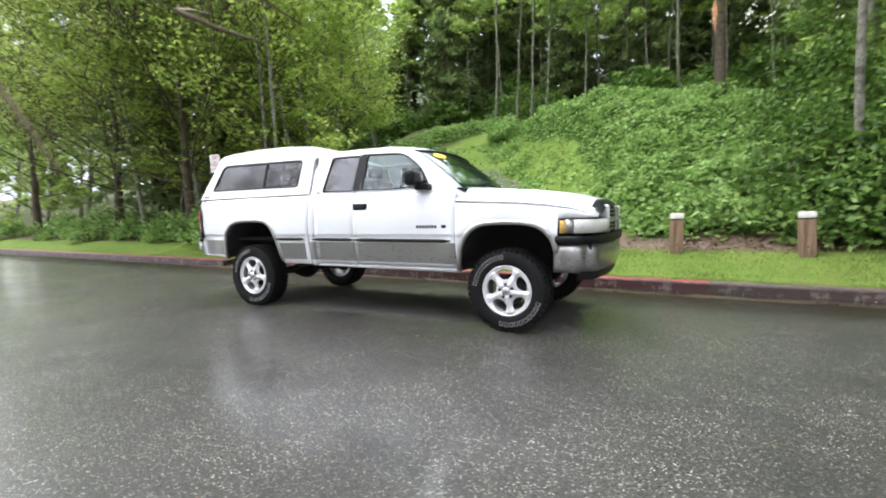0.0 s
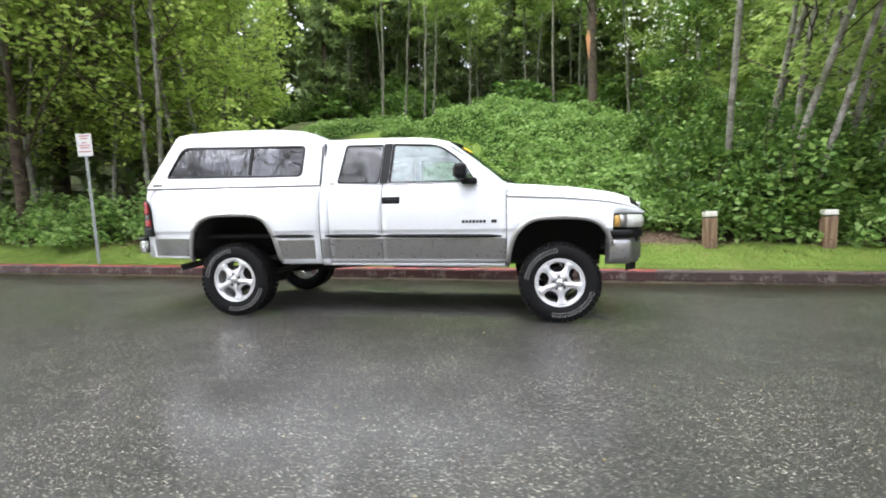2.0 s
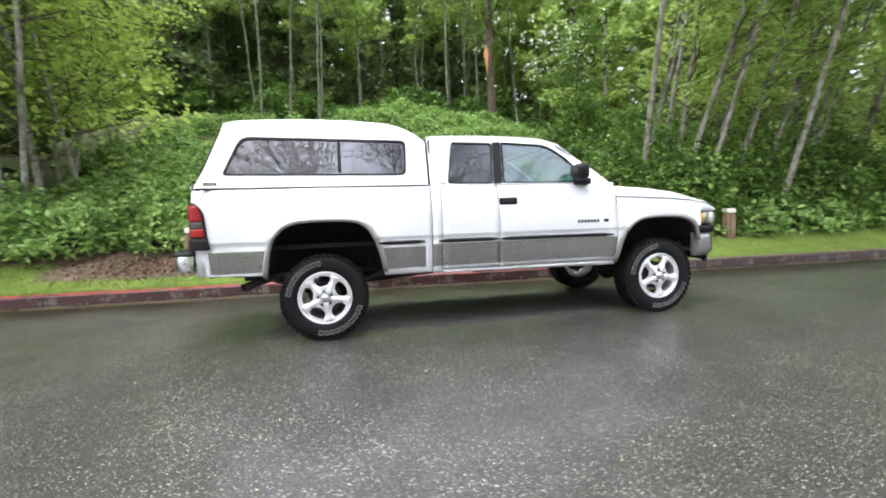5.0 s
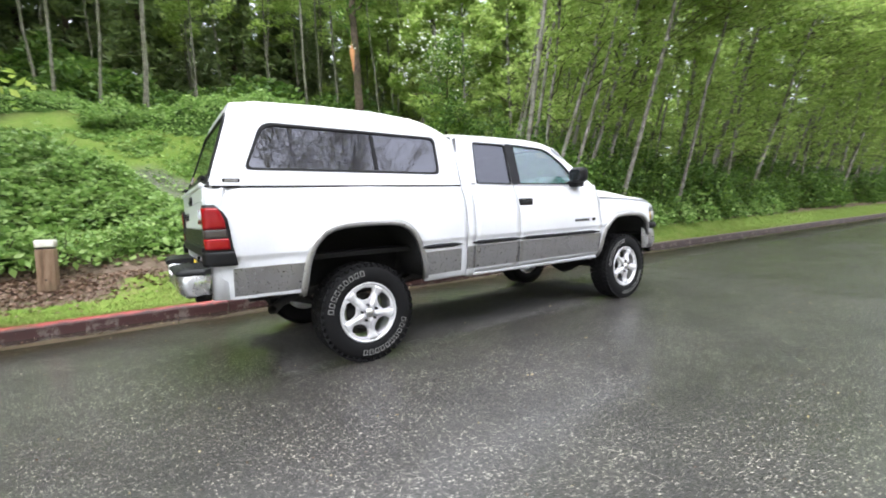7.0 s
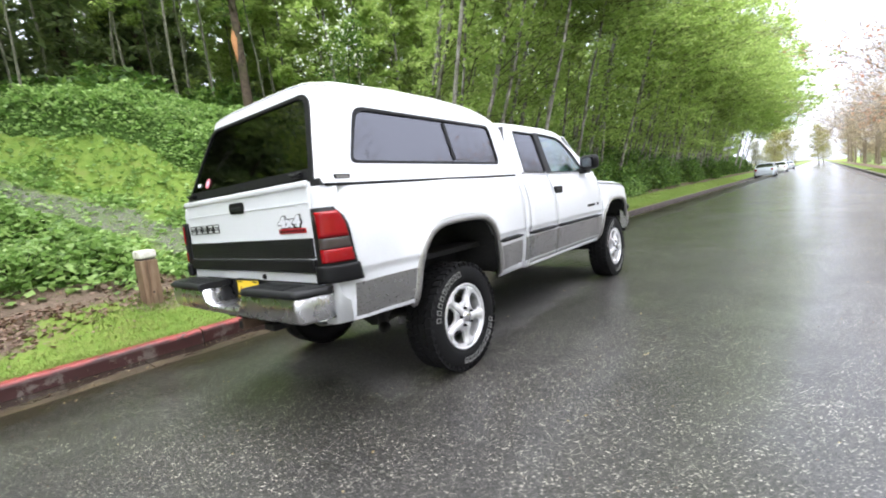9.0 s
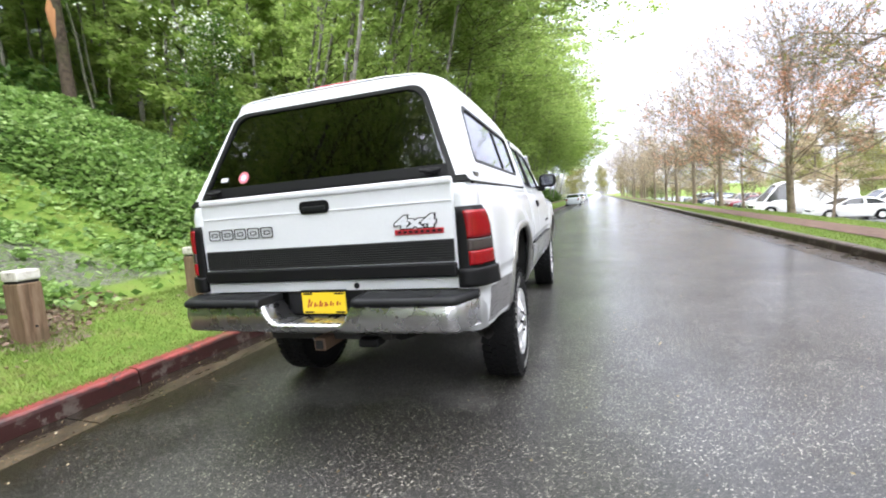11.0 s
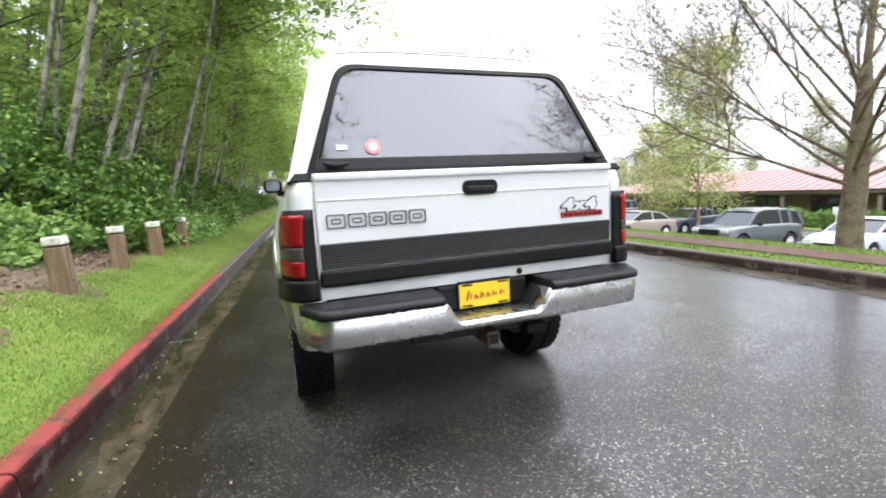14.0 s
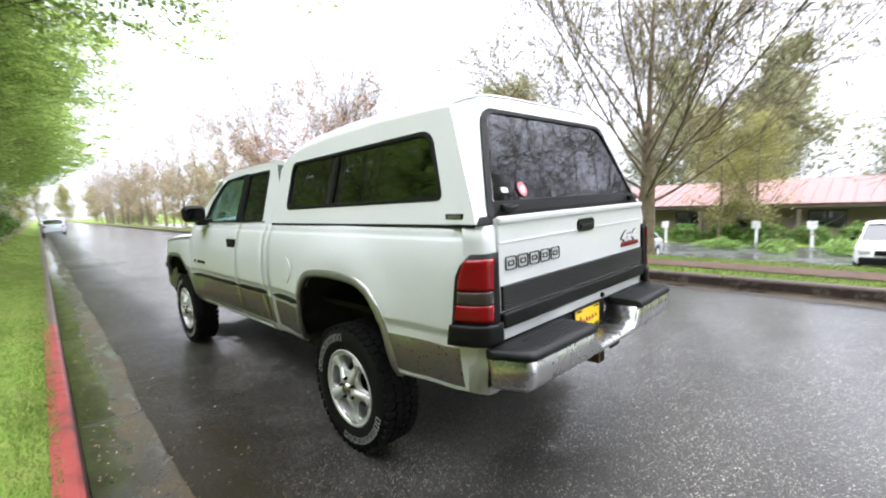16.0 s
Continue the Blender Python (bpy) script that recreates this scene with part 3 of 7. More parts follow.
def make_tree(name, label, seed, height, radius, lean=(0, 0), first=0.3, reach=2.2, limbs=26, count=5000, leaf=0.16,
              leaf_mat=None, bark=None, side=(0, 0), droop=0.0, spread=0.55, up=0.5, twin=False, simple=False, flat=0.2):
    """A broadleaf tree: tapered trunk with limbs, and a crown of separate leaves in loose sprays."""
    rng = np.random.default_rng(seed)
    tree = thing(name, label, "tree")
    wood, spots = Tubes(), []
    for stem in range(2 if twin else 1):
        base = np.array([0.25 * stem, 0.1 * stem, -0.3])
        top = np.array([lean[0] * height + stem * 1.2, lean[1] * height - stem * 0.6, height])
        bow = rng.normal(0, 0.022 * height, 2)
        trunk = bowed(base, top, rng, 0.016 * height / 8, 12)
        trunk[:, :2] += np.sin(np.pi * np.linspace(0, 1, 12))[:, None] * bow
        rad = radius * (1 - np.linspace(0, 1, 12) ** 1.1 * 0.9)
        rad[0] *= 1.35
        wood.add(trunk, rad, 6 if simple else 9)
        for j in range(limbs):
            t = first + (1 - first) * (j + rng.uniform(0, 1)) / limbs
            p = np.array([np.interp(t * 11, range(12), trunk[:, q]) for q in range(3)])
            ang = rng.uniform(0, 2 * np.pi)
            length = reach * rng.uniform(0.6, 1.15) * (1.05 - 0.65 * max(t - 0.35, 0) / 0.65)
            d = np.array([np.cos(ang) + side[0], np.sin(ang) + side[1], up * rng.uniform(0.4, 1.4) - droop])
            d /= np.linalg.norm(d[:2]) + 0.25
            tip = p + d * length * (1 + 0.8 * max(0, d[0] * side[0] + d[1] * side[1]))
            limb = bowed(p, tip, rng, 0.07 * length, 6, 0.05 * length)
            r0 = max(radius * 0.32 * (1 - 0.6 * t), 0.012)
            if simple:
                wood.add(limb[[0, 3, 5]], np.array((r0, r0 * 0.6, 0.006)), 3, 1)
            else:
                wood.add(limb, np.linspace(r0, 0.006, 6), 5, 1)
            spots.append(limb[2:])
            for s in range(3):
                q = limb[rng.integers(2, 6)]
                e = q + rng.normal(0, 0.3, 3) * length * 0.6 + (0, 0, 0.12)
                if not simple:
                    wood.add(bowed(q, e, rng, 0.03, 4), np.linspace(r0 * 0.4, 0.004, 4), 3, 1)
                spots.append(bowed(q, e, rng, 0.03, 5)[1:])
    attach("trunk", wood.mesh(name + "_wood"), [bark, BARK_DARK], tree, smooth=True)
    spots = np.concatenate(spots)
    # leaves gather in flat sprays round the twigs
    sprays = spots[rng.integers(0, len(spots), max(count // 11, 1))] + rng.normal(0, 0.12 * spread / 0.55, (max(count // 11, 1), 3))
    c = np.repeat(sprays, 11, 0)
    c = c + rng.normal(0, 1, c.shape) * (spread * 0.27, spread * 0.27, spread * flat * 0.6)
    v, f = leaves(c, leaf, rng, 0.4, simple=simple)
    attach("crown", mesh_np(name + "_crown", v, f), leaf_mat, tree)
    return tree


def make_conifer(name, label, seed, height, radius):
    rng = np.random.default_rng(seed)
    tree = thing(name, label, "tree")
    wood = Tubes()
    trunk = bowed((0, 0, -0.3), (rng.normal(0, 0.2), rng.normal(0, 0.2), height), rng, 0.05, 8)
    wood.add(trunk, np.linspace(0.22, 0.02, 8), 8)
    pts = []
    for j in range(int(height * 6)):
        t = rng.uniform(0.04, 0.98)
        z = t * height
        a = rng.uniform(0, 2 * np.pi)
        length = radius * (1.05 - t) ** 0.8 * rng.uniform(0.6, 1.15)
        tip = np.array([np.cos(a) * length, np.sin(a) * length, z - 0.25 * length])
        limb = bowed((0, 0, z), tip, rng, 0.03, 5, 0.12 * length)
        wood.add(limb[[0, 2, 4]], np.array((0.03, 0.02, 0.006)), 3)
        q = np.repeat(limb[1:], 9, 0)
        pts.append(q + rng.normal(0, 1, q.shape) * (0.22, 0.22, 0.12))
    attach("trunk", wood.mesh(name + "_wood"), BARK_DARK, tree, smooth=True)
    v, f = leaves(np.concatenate(pts), 0.50, rng, 0.5, 0.55, True)
    attach("crown", mesh_np(name + "_crown", v, f), LEAF_CONIFER, tree)
    return tree


def make_street_tree(name, label, seed, height, leaf_mat, count, leaf=0.09, clear=1.3, wide=1.0, mains=9, girth=0.2, low=None, bark=None, fine=True, reach=1.0):
    """A young street tree: a short clear trunk, long limbs that spread and then rise, and fine twigs with sparse new leaves."""
    rng = np.random.default_rng(seed)
    tree = thing(name, label, "tree")
    wood, tips = Tubes(), []

    def grow(p, d, length, r, depth):
        n = 6 if depth == 0 else 5
        t = np.linspace(0, 1, n)[:, None]
        line = p + d * length * t + rng.normal(0, 0.022 * length, (n, 3)) * t
        line[:, 2] += (0.16 if depth == 0 else 0.05) * length * t[:, 0] ** 2
        pick = slice(None) if depth < 2 else slice(0, n, 2)
        wood.add(line[pick], (r * (1 - 0.62 * t[:, 0]))[pick], 7 if depth == 0 else 5 if depth == 1 else 3)
        if depth >= (4 if fine else 3):
            tips.append(line[1:])
            return
        kids = ((8, 7, 5, 2) if fine else (5, 4, 3))[depth]
        for i in range(kids):
            q = line[-1] if i == 0 else line[rng.integers(2 if depth == 0 else 1, n)]
            along = (line[-1] - line[-2]) / (np.linalg.norm(line[-1] - line[-2]) + 1e-9)
            nd = along + rng.normal(0, 0.55 if i else 0.2, 3) + (0, 0, 0.05)
            nd /= np.linalg.norm(nd)
            grow(q, nd, length * rng.uniform(0.40, 0.62), max(r * (0.50 if i == 0 else 0.40), 0.0068), depth + 1)
        if depth >= 2:
            tips.append(line[2:])

    top = clear + 0.21 * height
    trunk = bowed((0, 0, -0.25), (rng.normal(0, 0.08), rng.normal(0, 0.08), top), rng, 0.012, 9)
    wood.add(trunk, girth * np.array((1.5, 1.08, 0.98, 0.93, 0.90, 0.84, 0.74, 0.60, 0.40)), 12)
    for i in range(mains):
        a = 2.4 * i + rng.normal(0, 0.3)
        share = i / (mains - 1)
        rise = (0.30 + 1.25 * share + rng.uniform(-0.1, 0.2)) / wide
        d = np.array([np.cos(a), np.sin(a), rise])
        d /= np.linalg.norm(d)
        start = np.array([0, 0, clear + 0.20 * height * share ** 1.3])
        grow(start, d, height * reach * rng.uniform(0.38, 0.52) * (1 - 0.15 * share), girth * (0.20 - 0.05 * share), 0)
    grow(trunk[-1], np.array([0.02, -0.03, 1.0]), height * 0.40, girth * 0.34, 0)
    attach("trunk", wood.mesh(name + "_wood"), bark or BARK_STREET, tree, smooth=True)
    tips = np.concatenate(tips)
    if low:
        tips = tips[(tips[:, 2] < low * height) | (rng.uniform(0, 1, len(tips)) < 0.25)]
    tips = tips[(np.hypot(tips[:, 0], tips[:, 1]) < 2.0) | (tips[:, 2] > 2.3)]
    c = tips[rng.integers(0, len(tips), count)] + rng.normal(0, 0.06, (count, 3))
    v, f = leaves(c, leaf, rng, 0.5, 0.62, True)
    attach("crown", mesh_np(name + "_crown", v, f), leaf_mat, tree)
    return tree


def make_shrub(name, label, seed, size, count, leaf, mat, simple=False):
    """A rounded, uneven bush: stems and a shell of leaves."""
    rng = np.random.default_rng(seed)
    bush = thing(name, label, "shrub")
    stems = Tubes()
    for _ in range(14):
        a, r = rng.uniform(0, 2 * np.pi), rng.uniform(0.3, 0.9)
        stems.add(bowed((0, 0, -0.1), (np.cos(a) * r * size[0], np.sin(a) * r * size[1], size[2] * rng.uniform(0.5, 0.95)), rng, 0.05, 5), np.linspace(0.02, 0.006, 5), 4)
    tagged(attach("stem", stems.mesh(name + "_stems"), BARK_DARK, bush), "thin dark woody stems inside the bush", kind="stuff")
    d = rng.normal(0, 1, (count, 3))
    d[:, 2] = abs(d[:, 2])
    d /= np.linalg.norm(d, axis=1, keepdims=True)
    r = rng.uniform(0.55, 1.0, count) ** 0.5
    lump = 1 + 0.22 * np.sin(5 * d[:, 0] + seed) * np.sin(4 * d[:, 1] + 1.3 * seed) + 0.14 * np.sin(9 * d[:, 2] + 7 * d[:, 0])
    v, f = leaves(d * (r * lump)[:, None] * size, leaf, rng, 0.5, 0.62, simple)
    attach("foliage", mesh_np(name + "_leaves", v, f), mat, bush)
    return bush


def plant(kind, spots, group, spin=True, lo=0.85, hi=1.15, lift=0.0):
    """Sets copies of one plant at (x, y) spots on the land; the first spot takes the plant itself."""
    tagged(kind, group=group)
    first = True
    for x, y in spots:
        y -= SKEW * (x - 3) if x > 3 else 0
        s = random.uniform(lo, hi)
        m = pose(x, y, float(land(x, y)) + lift, 0, 0, random.uniform(0, 360) if spin else random.uniform(-20, 20))
        if first:
            kind.matrix_basis = m
            kind.scale = (s, s, s)
            first = False
        else:
            c = copy_thing(kind, m)
            c.scale = (s, s, s)


def scatter(n, x0, x1, y0, y1, gap, rng, ok=None):
    out = []
    for _ in range(n * 30):
        x, y = rng.uniform(x0, x1), rng.uniform(y0, y1)
        if (ok is None or ok(x, y)) and all(math.hypot(x - a, y - b) > gap for a, b in out):
            out.append((x, y))
            if len(out) == n:
                break
    return out


# ---------------------------------------------------------------- the wood
rng = np.random.default_rng(11)
clear = lambda x, y: lane_distance(np.array(x), np.array(y), LANE[:-1] + ((-6.0, 17.0), (-9.0, 21.0))) > 2.2  # noqa: E731
back = lambda x, y: clear(x, y) and (y > 15.6 or x > 8 or x < -7)  # noqa: E731
tall = scatter(96, -24, 22, 13.5, 31, 1.25, rng, back)
for n in range(3):
    t = make_tree("alder_tree", "slender pale-trunked alder in fresh spring leaf on the bank", 20 + n, 13.5 + n, 0.062, (0.03 * (n - 1), -0.02), 0.42, 2.0, 24, 3300, 0.23,
                  LEAF_ALDER, BARK_BANK, simple=True)
    plant(t, tall[n::3], "alders on the bank", lo=0.8, hi=1.2)
rng = np.random.default_rng(5)
edge = sorted(scatter(46, 9.0, 88, 4.8, 9.0, 1.3, rng) + [(7.9, 5.6), (9.2, 5.2)])
for n in range(4):
    far = n == 3
    t = make_tree("roadside_alder", "leaning alder with long leafy limbs over the road", 40 + n, 13.0, 0.066, (0.04 + 0.04 * (n - 1), -0.28), 0.42 if far else 0.48, 5.2, 40, 5600 if far else 7600, 0.25 if far else 0.165,
                  LEAF_ALDER, BARK_ALDER, side=(0, -1.0), up=0.26, droop=0.10, spread=0.75, simple=far, flat=0.13)
    plant(t, edge[20:] if far else edge[:20][n::3], "alders along the road", spin=False, lo=0.85, hi=1.1)
    if n < 2:
        copy_thing(t, pose(11.0 + 3.5 * n, 4.3, float(land(11.0 + 3.5 * n, 4.3)), 0, 0, 6))
# slender pale stems leaning out between them, leafy only near the top
stems = scatter(84, 8.6, 56, 4.9, 10.5, 0.75, rng)
for n in range(4):
    t = make_tree("slender_alder", "slender pale alder stem leaning out towards the road", 240 + n, 11.5 + n, 0.062 + 0.008 * n, (0.08 + 0.05 * (n - 1), -0.17 - 0.035 * n), 0.20, 1.7, 24, 2600, 0.16,
                  LEAF_ALDER, BARK_ALDER, side=(0, -0.5), up=0.4, spread=0.6, simple=n > 1, flat=0.14)
    plant(t, stems[n::4], "slender leaning alders", spin=False, lo=0.8, hi=1.1)
over = make_tree("roadside_alder", "tall alder leaning over the verge behind the truck", 48, 14.0, 0.075, (0.02, -0.20), 0.34, 3.4, 40, 12500, 0.14, LEAF_LOW, BARK_ALDER,
                 side=(0.1, -0.7), up=0.3, spread=0.8, flat=0.15)
plant(over, [(-6.2, 6.0), (-9.6, 4.9), (-12.6, 4.6)], "alders over the verge", spin=False)
deep = scatter(44, 8.5, 110, 9.5, 22, 2.0, rng)
t = make_tree("alder_tree", "slender alder standing deeper in the wood", 61, 15, 0.10, (0, 0), 0.12, 2.6, 34, 5000, 0.30, LEAF_ALDER, BARK_ALDER, simple=True)
plant(t, deep + scatter(22, 10, 38, 12, 30, 2.0, rng), "alders deep in the wood")
left = [(-5.9, 6.9), (-6.3, 4.9), (-8.2, 5.6), (-9.8, 4.6), (-7.0, 8.4), (-7.6, 9.0), (-12.0, 5.4), (-10.4, 8.6), (-7.4, 12.4), (-14.5, 7.5), (-13.0, 11.0)]
for n in range(2):
    t = make_tree("hazel_tree", "many-limbed small tree in light green leaf beside the verge", 70 + n, 13.0 + n, 0.058, (0.03, -0.10), 0.12, 2.8, 44, 9500, 0.135,
                  LEAF_LOW, BARK_ALDER, side=(0.1, -0.3), up=0.5, twin=bool(n), spread=0.75)
    plant(t, left[n::2], "small trees left of the lane", lo=0.9, hi=1.15)
west = scatter(22, -60, -15, 4.5, 16, 2.6, rng)
t = make_tree("alder_tree", "alder in spring leaf farther along the road", 83, 13, 0.12, (0, -0.12), 0.1, 3.4, 34, 6500, 0.28, LEAF_ALDER, BARK_ALDER, side=(0, -0.4), simple=True)
plant(t, west, "alders far along the verge")
firs = [(-9.4, 8.2), (-11.6, 7.2), (-13.2, 5.7), (-15.4, 6.6), (-15, 14), (-9, 23), (-4, 27), (1, 31), (6, 26), (11, 30), (15, 24), (20, 30), (-14, 27), (-20, 22), (26, 20), (36, 22), (48, 20)]
t = make_conifer("fir_tree", "dark green conifer standing among the alders", 91, 14, 2.3)
plant(t, firs, "conifers in the wood", lo=0.8, hi=1.3)
dark = scatter(120, -40, 44, 24, 46, 1.9, rng, clear)
t = make_conifer("fir_tree", "tall dark conifer at the back of the wood", 92, 15, 3.2)
for x, y in ((-9, 28), (-11.5, 31), (-6.5, 30), (-8.5, 33), (-4, 32), (-13.5, 29), (2, 33), (5, 31), (7.4, 25.4), (8.3, 28.0), (9.4, 31.0)):
    copy_thing(t, pose(x, y, float(land(x, y)) - 0.5, 0, 0, 40 * x))
plant(t, dark + scatter(60, 44, 130, 18, 46, 2.4, rng), "conifers at the back", lo=0.6, hi=0.9)
# a red-barked cedar with a torn trunk
cedar = make_tree("cedar_tree", "old cedar with a torn reddish trunk above the brambles", 95, 13, 0.19, (-0.01, 0), 0.3, 2.0, 22, 3200, 0.17, LEAF_SHRUB, BARK_DARK)
plant(cedar, [(6.4, 13.2)], "", spin=False, lo=1, hi=1.001)
torn = Tubes()
torn.add(bowed((-0.12, -0.05, 2.0), (-0.11, -0.05, 5.0), np.random.default_rng(3), 0.03, 6), (0.03, 0.12, 0.15, 0.13, 0.10, 0.02), 8)
attach("torn_wood", torn.mesh("torn_wood"), plain("torn_cedar_wood", (0.52, 0.24, 0.10), 0.8, wear=0.4), cedar, "bare orange-brown wood where bark was torn", True)
# a flowering shrub high on the bank
bloom = make_tree("blossom_tree", "small tree with white blossom above the brambles", 97, 5.0, 0.06, (0.05, -0.05), 0.15, 1.7, 22, 4600, 0.1, LEAF_SHRUB, BARK_DARK)
plant(bloom, [(8.4, 10.0)], "", spin=False)
rng = np.random.default_rng(8)
c = rng.normal(0, 1, (90, 3)) * (0.9, 0.6, 0.5) + (-0.6, -0.9, 4.2)
v, f = leaves(np.repeat(c, 4, 0) + rng.normal(0, 0.07, (360, 3)), 0.075, rng, 0.6, 0.9)
attach("blossom", mesh_np("blossom", v, f), BLOSSOM, bloom, "white blossom")

shrubs = [(7.4, 5.0), (8.6, 4.5), (9.4, 5.6), (10.6, 4.7), (11.8, 5.3), (13.0, 4.6), (14.6, 5.0), (16.0, 4.7), (17.8, 5.2), (19.4, 4.7), (21.5, 5.1), (23.5, 4.8), (26, 5.0), (29, 4.8), (32, 5.2),
          (36, 5.0), (40, 5.2), (45, 5.0), (50, 5.2), (55, 5.2), (60, 5.2), (66, 5.2), (72, 5.2), (9.0, 7.2), (11.4, 7.4), (13.8, 7.0), (16.4, 7.4), (7.8, 8.6), (19, 7.6), (22, 7.6), (26, 7.6)]
for n in range(2):
    b = make_shrub("understorey_shrub", "dense dark green shrub under the alders", 100 + n, (1.15, 0.95, 1.45), 3600, 0.13, LEAF_SHRUB)
    plant(b, shrubs[n::2], "shrubs under the alders", lo=0.8, hi=1.25)
b = make_shrub("tall_shrub", "tall dark leafy shrub among the pale alder trunks", 103, (1.5, 1.2, 2.5), 4600, 0.13, LEAF_SHRUB)
plant(b, [(9.6, 6.4), (11.8, 6.8), (13.9, 6.2), (16.2, 6.9), (18.6, 6.4), (21.4, 6.8), (24.6, 6.4), (28.5, 6.8), (33, 6.5), (38, 6.8), (8.4, 9.6), (10.8, 9.4)], "tall shrubs under the alders", lo=0.8, hi=1.15)
for x, y, size in ((7.3, 5.7, 0.85), (8.5, 5.3, 0.95), (9.9, 5.2, 0.9), (11.3, 5.3, 1.0), (12.9, 5.2, 0.9), (14.8, 5.3, 1.0), (17.0, 5.4, 0.95)):
    copy_thing(b, pose(x, y, float(land(x, y)) - 0.1, 0, 0, 70 * x)).scale = (size, size, size)
b = make_shrub("understorey_shrub", "leafy green shrub at the foot of the trees", 105, (1.1, 0.9, 0.95), 3000, 0.12, LEAF_BRAMBLE)
plant(b, [(-3.9, 5.0), (-4.9, 4.5), (-6.0, 4.9), (-7.4, 4.4), (-9.0, 4.6), (-11, 4.5), (-13.5, 4.8), (-16.5, 4.9), (-3.2, 9.5), (-5.2, 10.0), (-7, 11), (-2, 15.5), (1, 17.5), (-20, 5), (-25, 5), (-30, 5.5), (-36, 5), (-43, 5.5), (-50, 6), (-58, 6)],
      "shrubs by the small trees", lo=0.8, hi=1.2)


b = make_shrub("bramble_clump", "fresh yellow-green bramble clump by the wooden posts", 106, (0.75, 0.6, 0.6), 900, 0.12, LEAF_BRAMBLE)
plant(b, [(6.6, 4.7), (7.3, 4.25), (8.1, 4.15), (8.9, 4.0), (9.8, 3.95), (10.8, 3.9), (12.0, 4.0), (13.4, 3.95), (5.6, 5.0), (-1.6, 5.0), (-2.6, 4.6), (-3.4, 4.5), (15, 4.0), (16.8, 4.1), (19, 4.0), (21, 4.1)], "bramble clumps", lo=0.7, hi=1.2)
b = make_shrub("woodland_thicket", "tall leafy thicket at the edge of the conifers", 107, (2.2, 1.8, 2.3), 3000, 0.30, LEAF_SHRUB, True)
plant(b, [(x + 0.8 * math.sin(3 * x), 20.5 + 1.5 * math.cos(2 * x)) for x in np.arange(-24, 34, 2.9) if clear(x, 20.5)] + [(x + math.sin(5 * x), 17.6 + math.cos(3 * x)) for x in np.arange(0, 24, 2.7)] + [(x + math.sin(4 * x), 25.0 + 1.5 * math.cos(2 * x)) for x in np.arange(-30, 36, 2.2)] + [(x, 11.5 + math.sin(x)) for x in np.arange(12, 112, 3.2)] + [(x, 22 + 2 * math.sin(x)) for x in np.arange(36, 116, 3.0)], "thickets at the back", lo=0.8, hi=1.2)
b = make_shrub("hazel_thicket", "airy light green hazel thicket behind the roadside alders", 108, (1.6, 1.3, 2.2), 1900, 0.17, LEAF_LOW)
plant(b, [(x + 0.5 * math.sin(5 * x), 12.0 + 0.9 * math.cos(3 * x)) for x in np.arange(9.0, 40, 2.6)], "hazels under the alders", lo=0.75, hi=1.2)


def build_brambles():
    """Leaves laid over the humps of the bramble bank."""
    rng = np.random.default_rng(21)
    spots = []
    for x0, x1, y0, y1, n in ((-6.5, 11.5, 3.5, 9.5, 160000), (-7, 13, 9.5, 19.5, 90000)):
        x, y = rng.uniform(x0, x1, n), rng.uniform(y0, y1, n)
        h = thicket(x, y)
        keep = rng.uniform(0, 1, n) < smoothstep(0.05, 0.28, h)
        x, y, h = x[keep], y[keep], h[keep]
        z = bank(x, y) + h * rng.uniform(0.70, 1.06, len(x)) + 0.09 * lumps(x, y, 4.2, 7)
        spots.append(np.stack([x, y, z], -1))
    # low weeds on the lane and down to the posts
    n = 110000
    x, y = rng.uniform(-7, 7, n), rng.uniform(3.7, 15, n)
    near = lane_distance(x + 0.25, y)
    clump = lumps(x, y, 1.6, 9) + 0.6 * lumps(x, y, 4.0, 2)
    keep = (thicket(x, y) < 0.2) & (near < 4) & (rng.uniform(0, 1, n) < (0.16 + 0.84 * smoothstep(0.0, 0.6, clump)) * (0.15 + 0.85 * smoothstep(0.25, 1.0, near)) * np.where(abs(x - 1.5) < 1.5, smoothstep(3.7, 4.3, y), smoothstep(4.3, 4.9, y)))
    x, y = x[keep], y[keep]
    spots.append(np.stack([x, y, bank(x, y) + rng.uniform(0.0, 0.10, len(x))], -1))
    c = np.concatenate(spots)
    v, f = leaves(c, 0.115, rng, 0.35, 0.8)
    ob = attach("bramble_leaves", mesh_np("bramble_leaves", v, f), LEAF_BRAMBLE)
    tagged(ob, "thick bright green brambles covering the bank", "brambles", kind="stuff")
    # a dark sheet beneath: the shade between the stems is put into its colour
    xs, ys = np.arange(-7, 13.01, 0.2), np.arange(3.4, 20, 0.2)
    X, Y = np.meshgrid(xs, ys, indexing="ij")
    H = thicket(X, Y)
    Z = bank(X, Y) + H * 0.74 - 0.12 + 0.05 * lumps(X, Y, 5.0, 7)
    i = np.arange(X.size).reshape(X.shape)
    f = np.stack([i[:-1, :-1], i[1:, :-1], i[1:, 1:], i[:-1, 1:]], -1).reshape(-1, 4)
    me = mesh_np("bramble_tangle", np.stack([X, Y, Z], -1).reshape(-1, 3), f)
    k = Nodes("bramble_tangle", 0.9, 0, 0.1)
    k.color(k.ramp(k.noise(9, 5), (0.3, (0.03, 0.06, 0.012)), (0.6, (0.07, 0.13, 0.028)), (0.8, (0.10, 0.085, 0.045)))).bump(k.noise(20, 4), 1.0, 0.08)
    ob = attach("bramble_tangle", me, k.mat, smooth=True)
    tagged(ob, "dark sheet standing in for shaded stems under the bramble leaves", "brambles", kind="stuff")


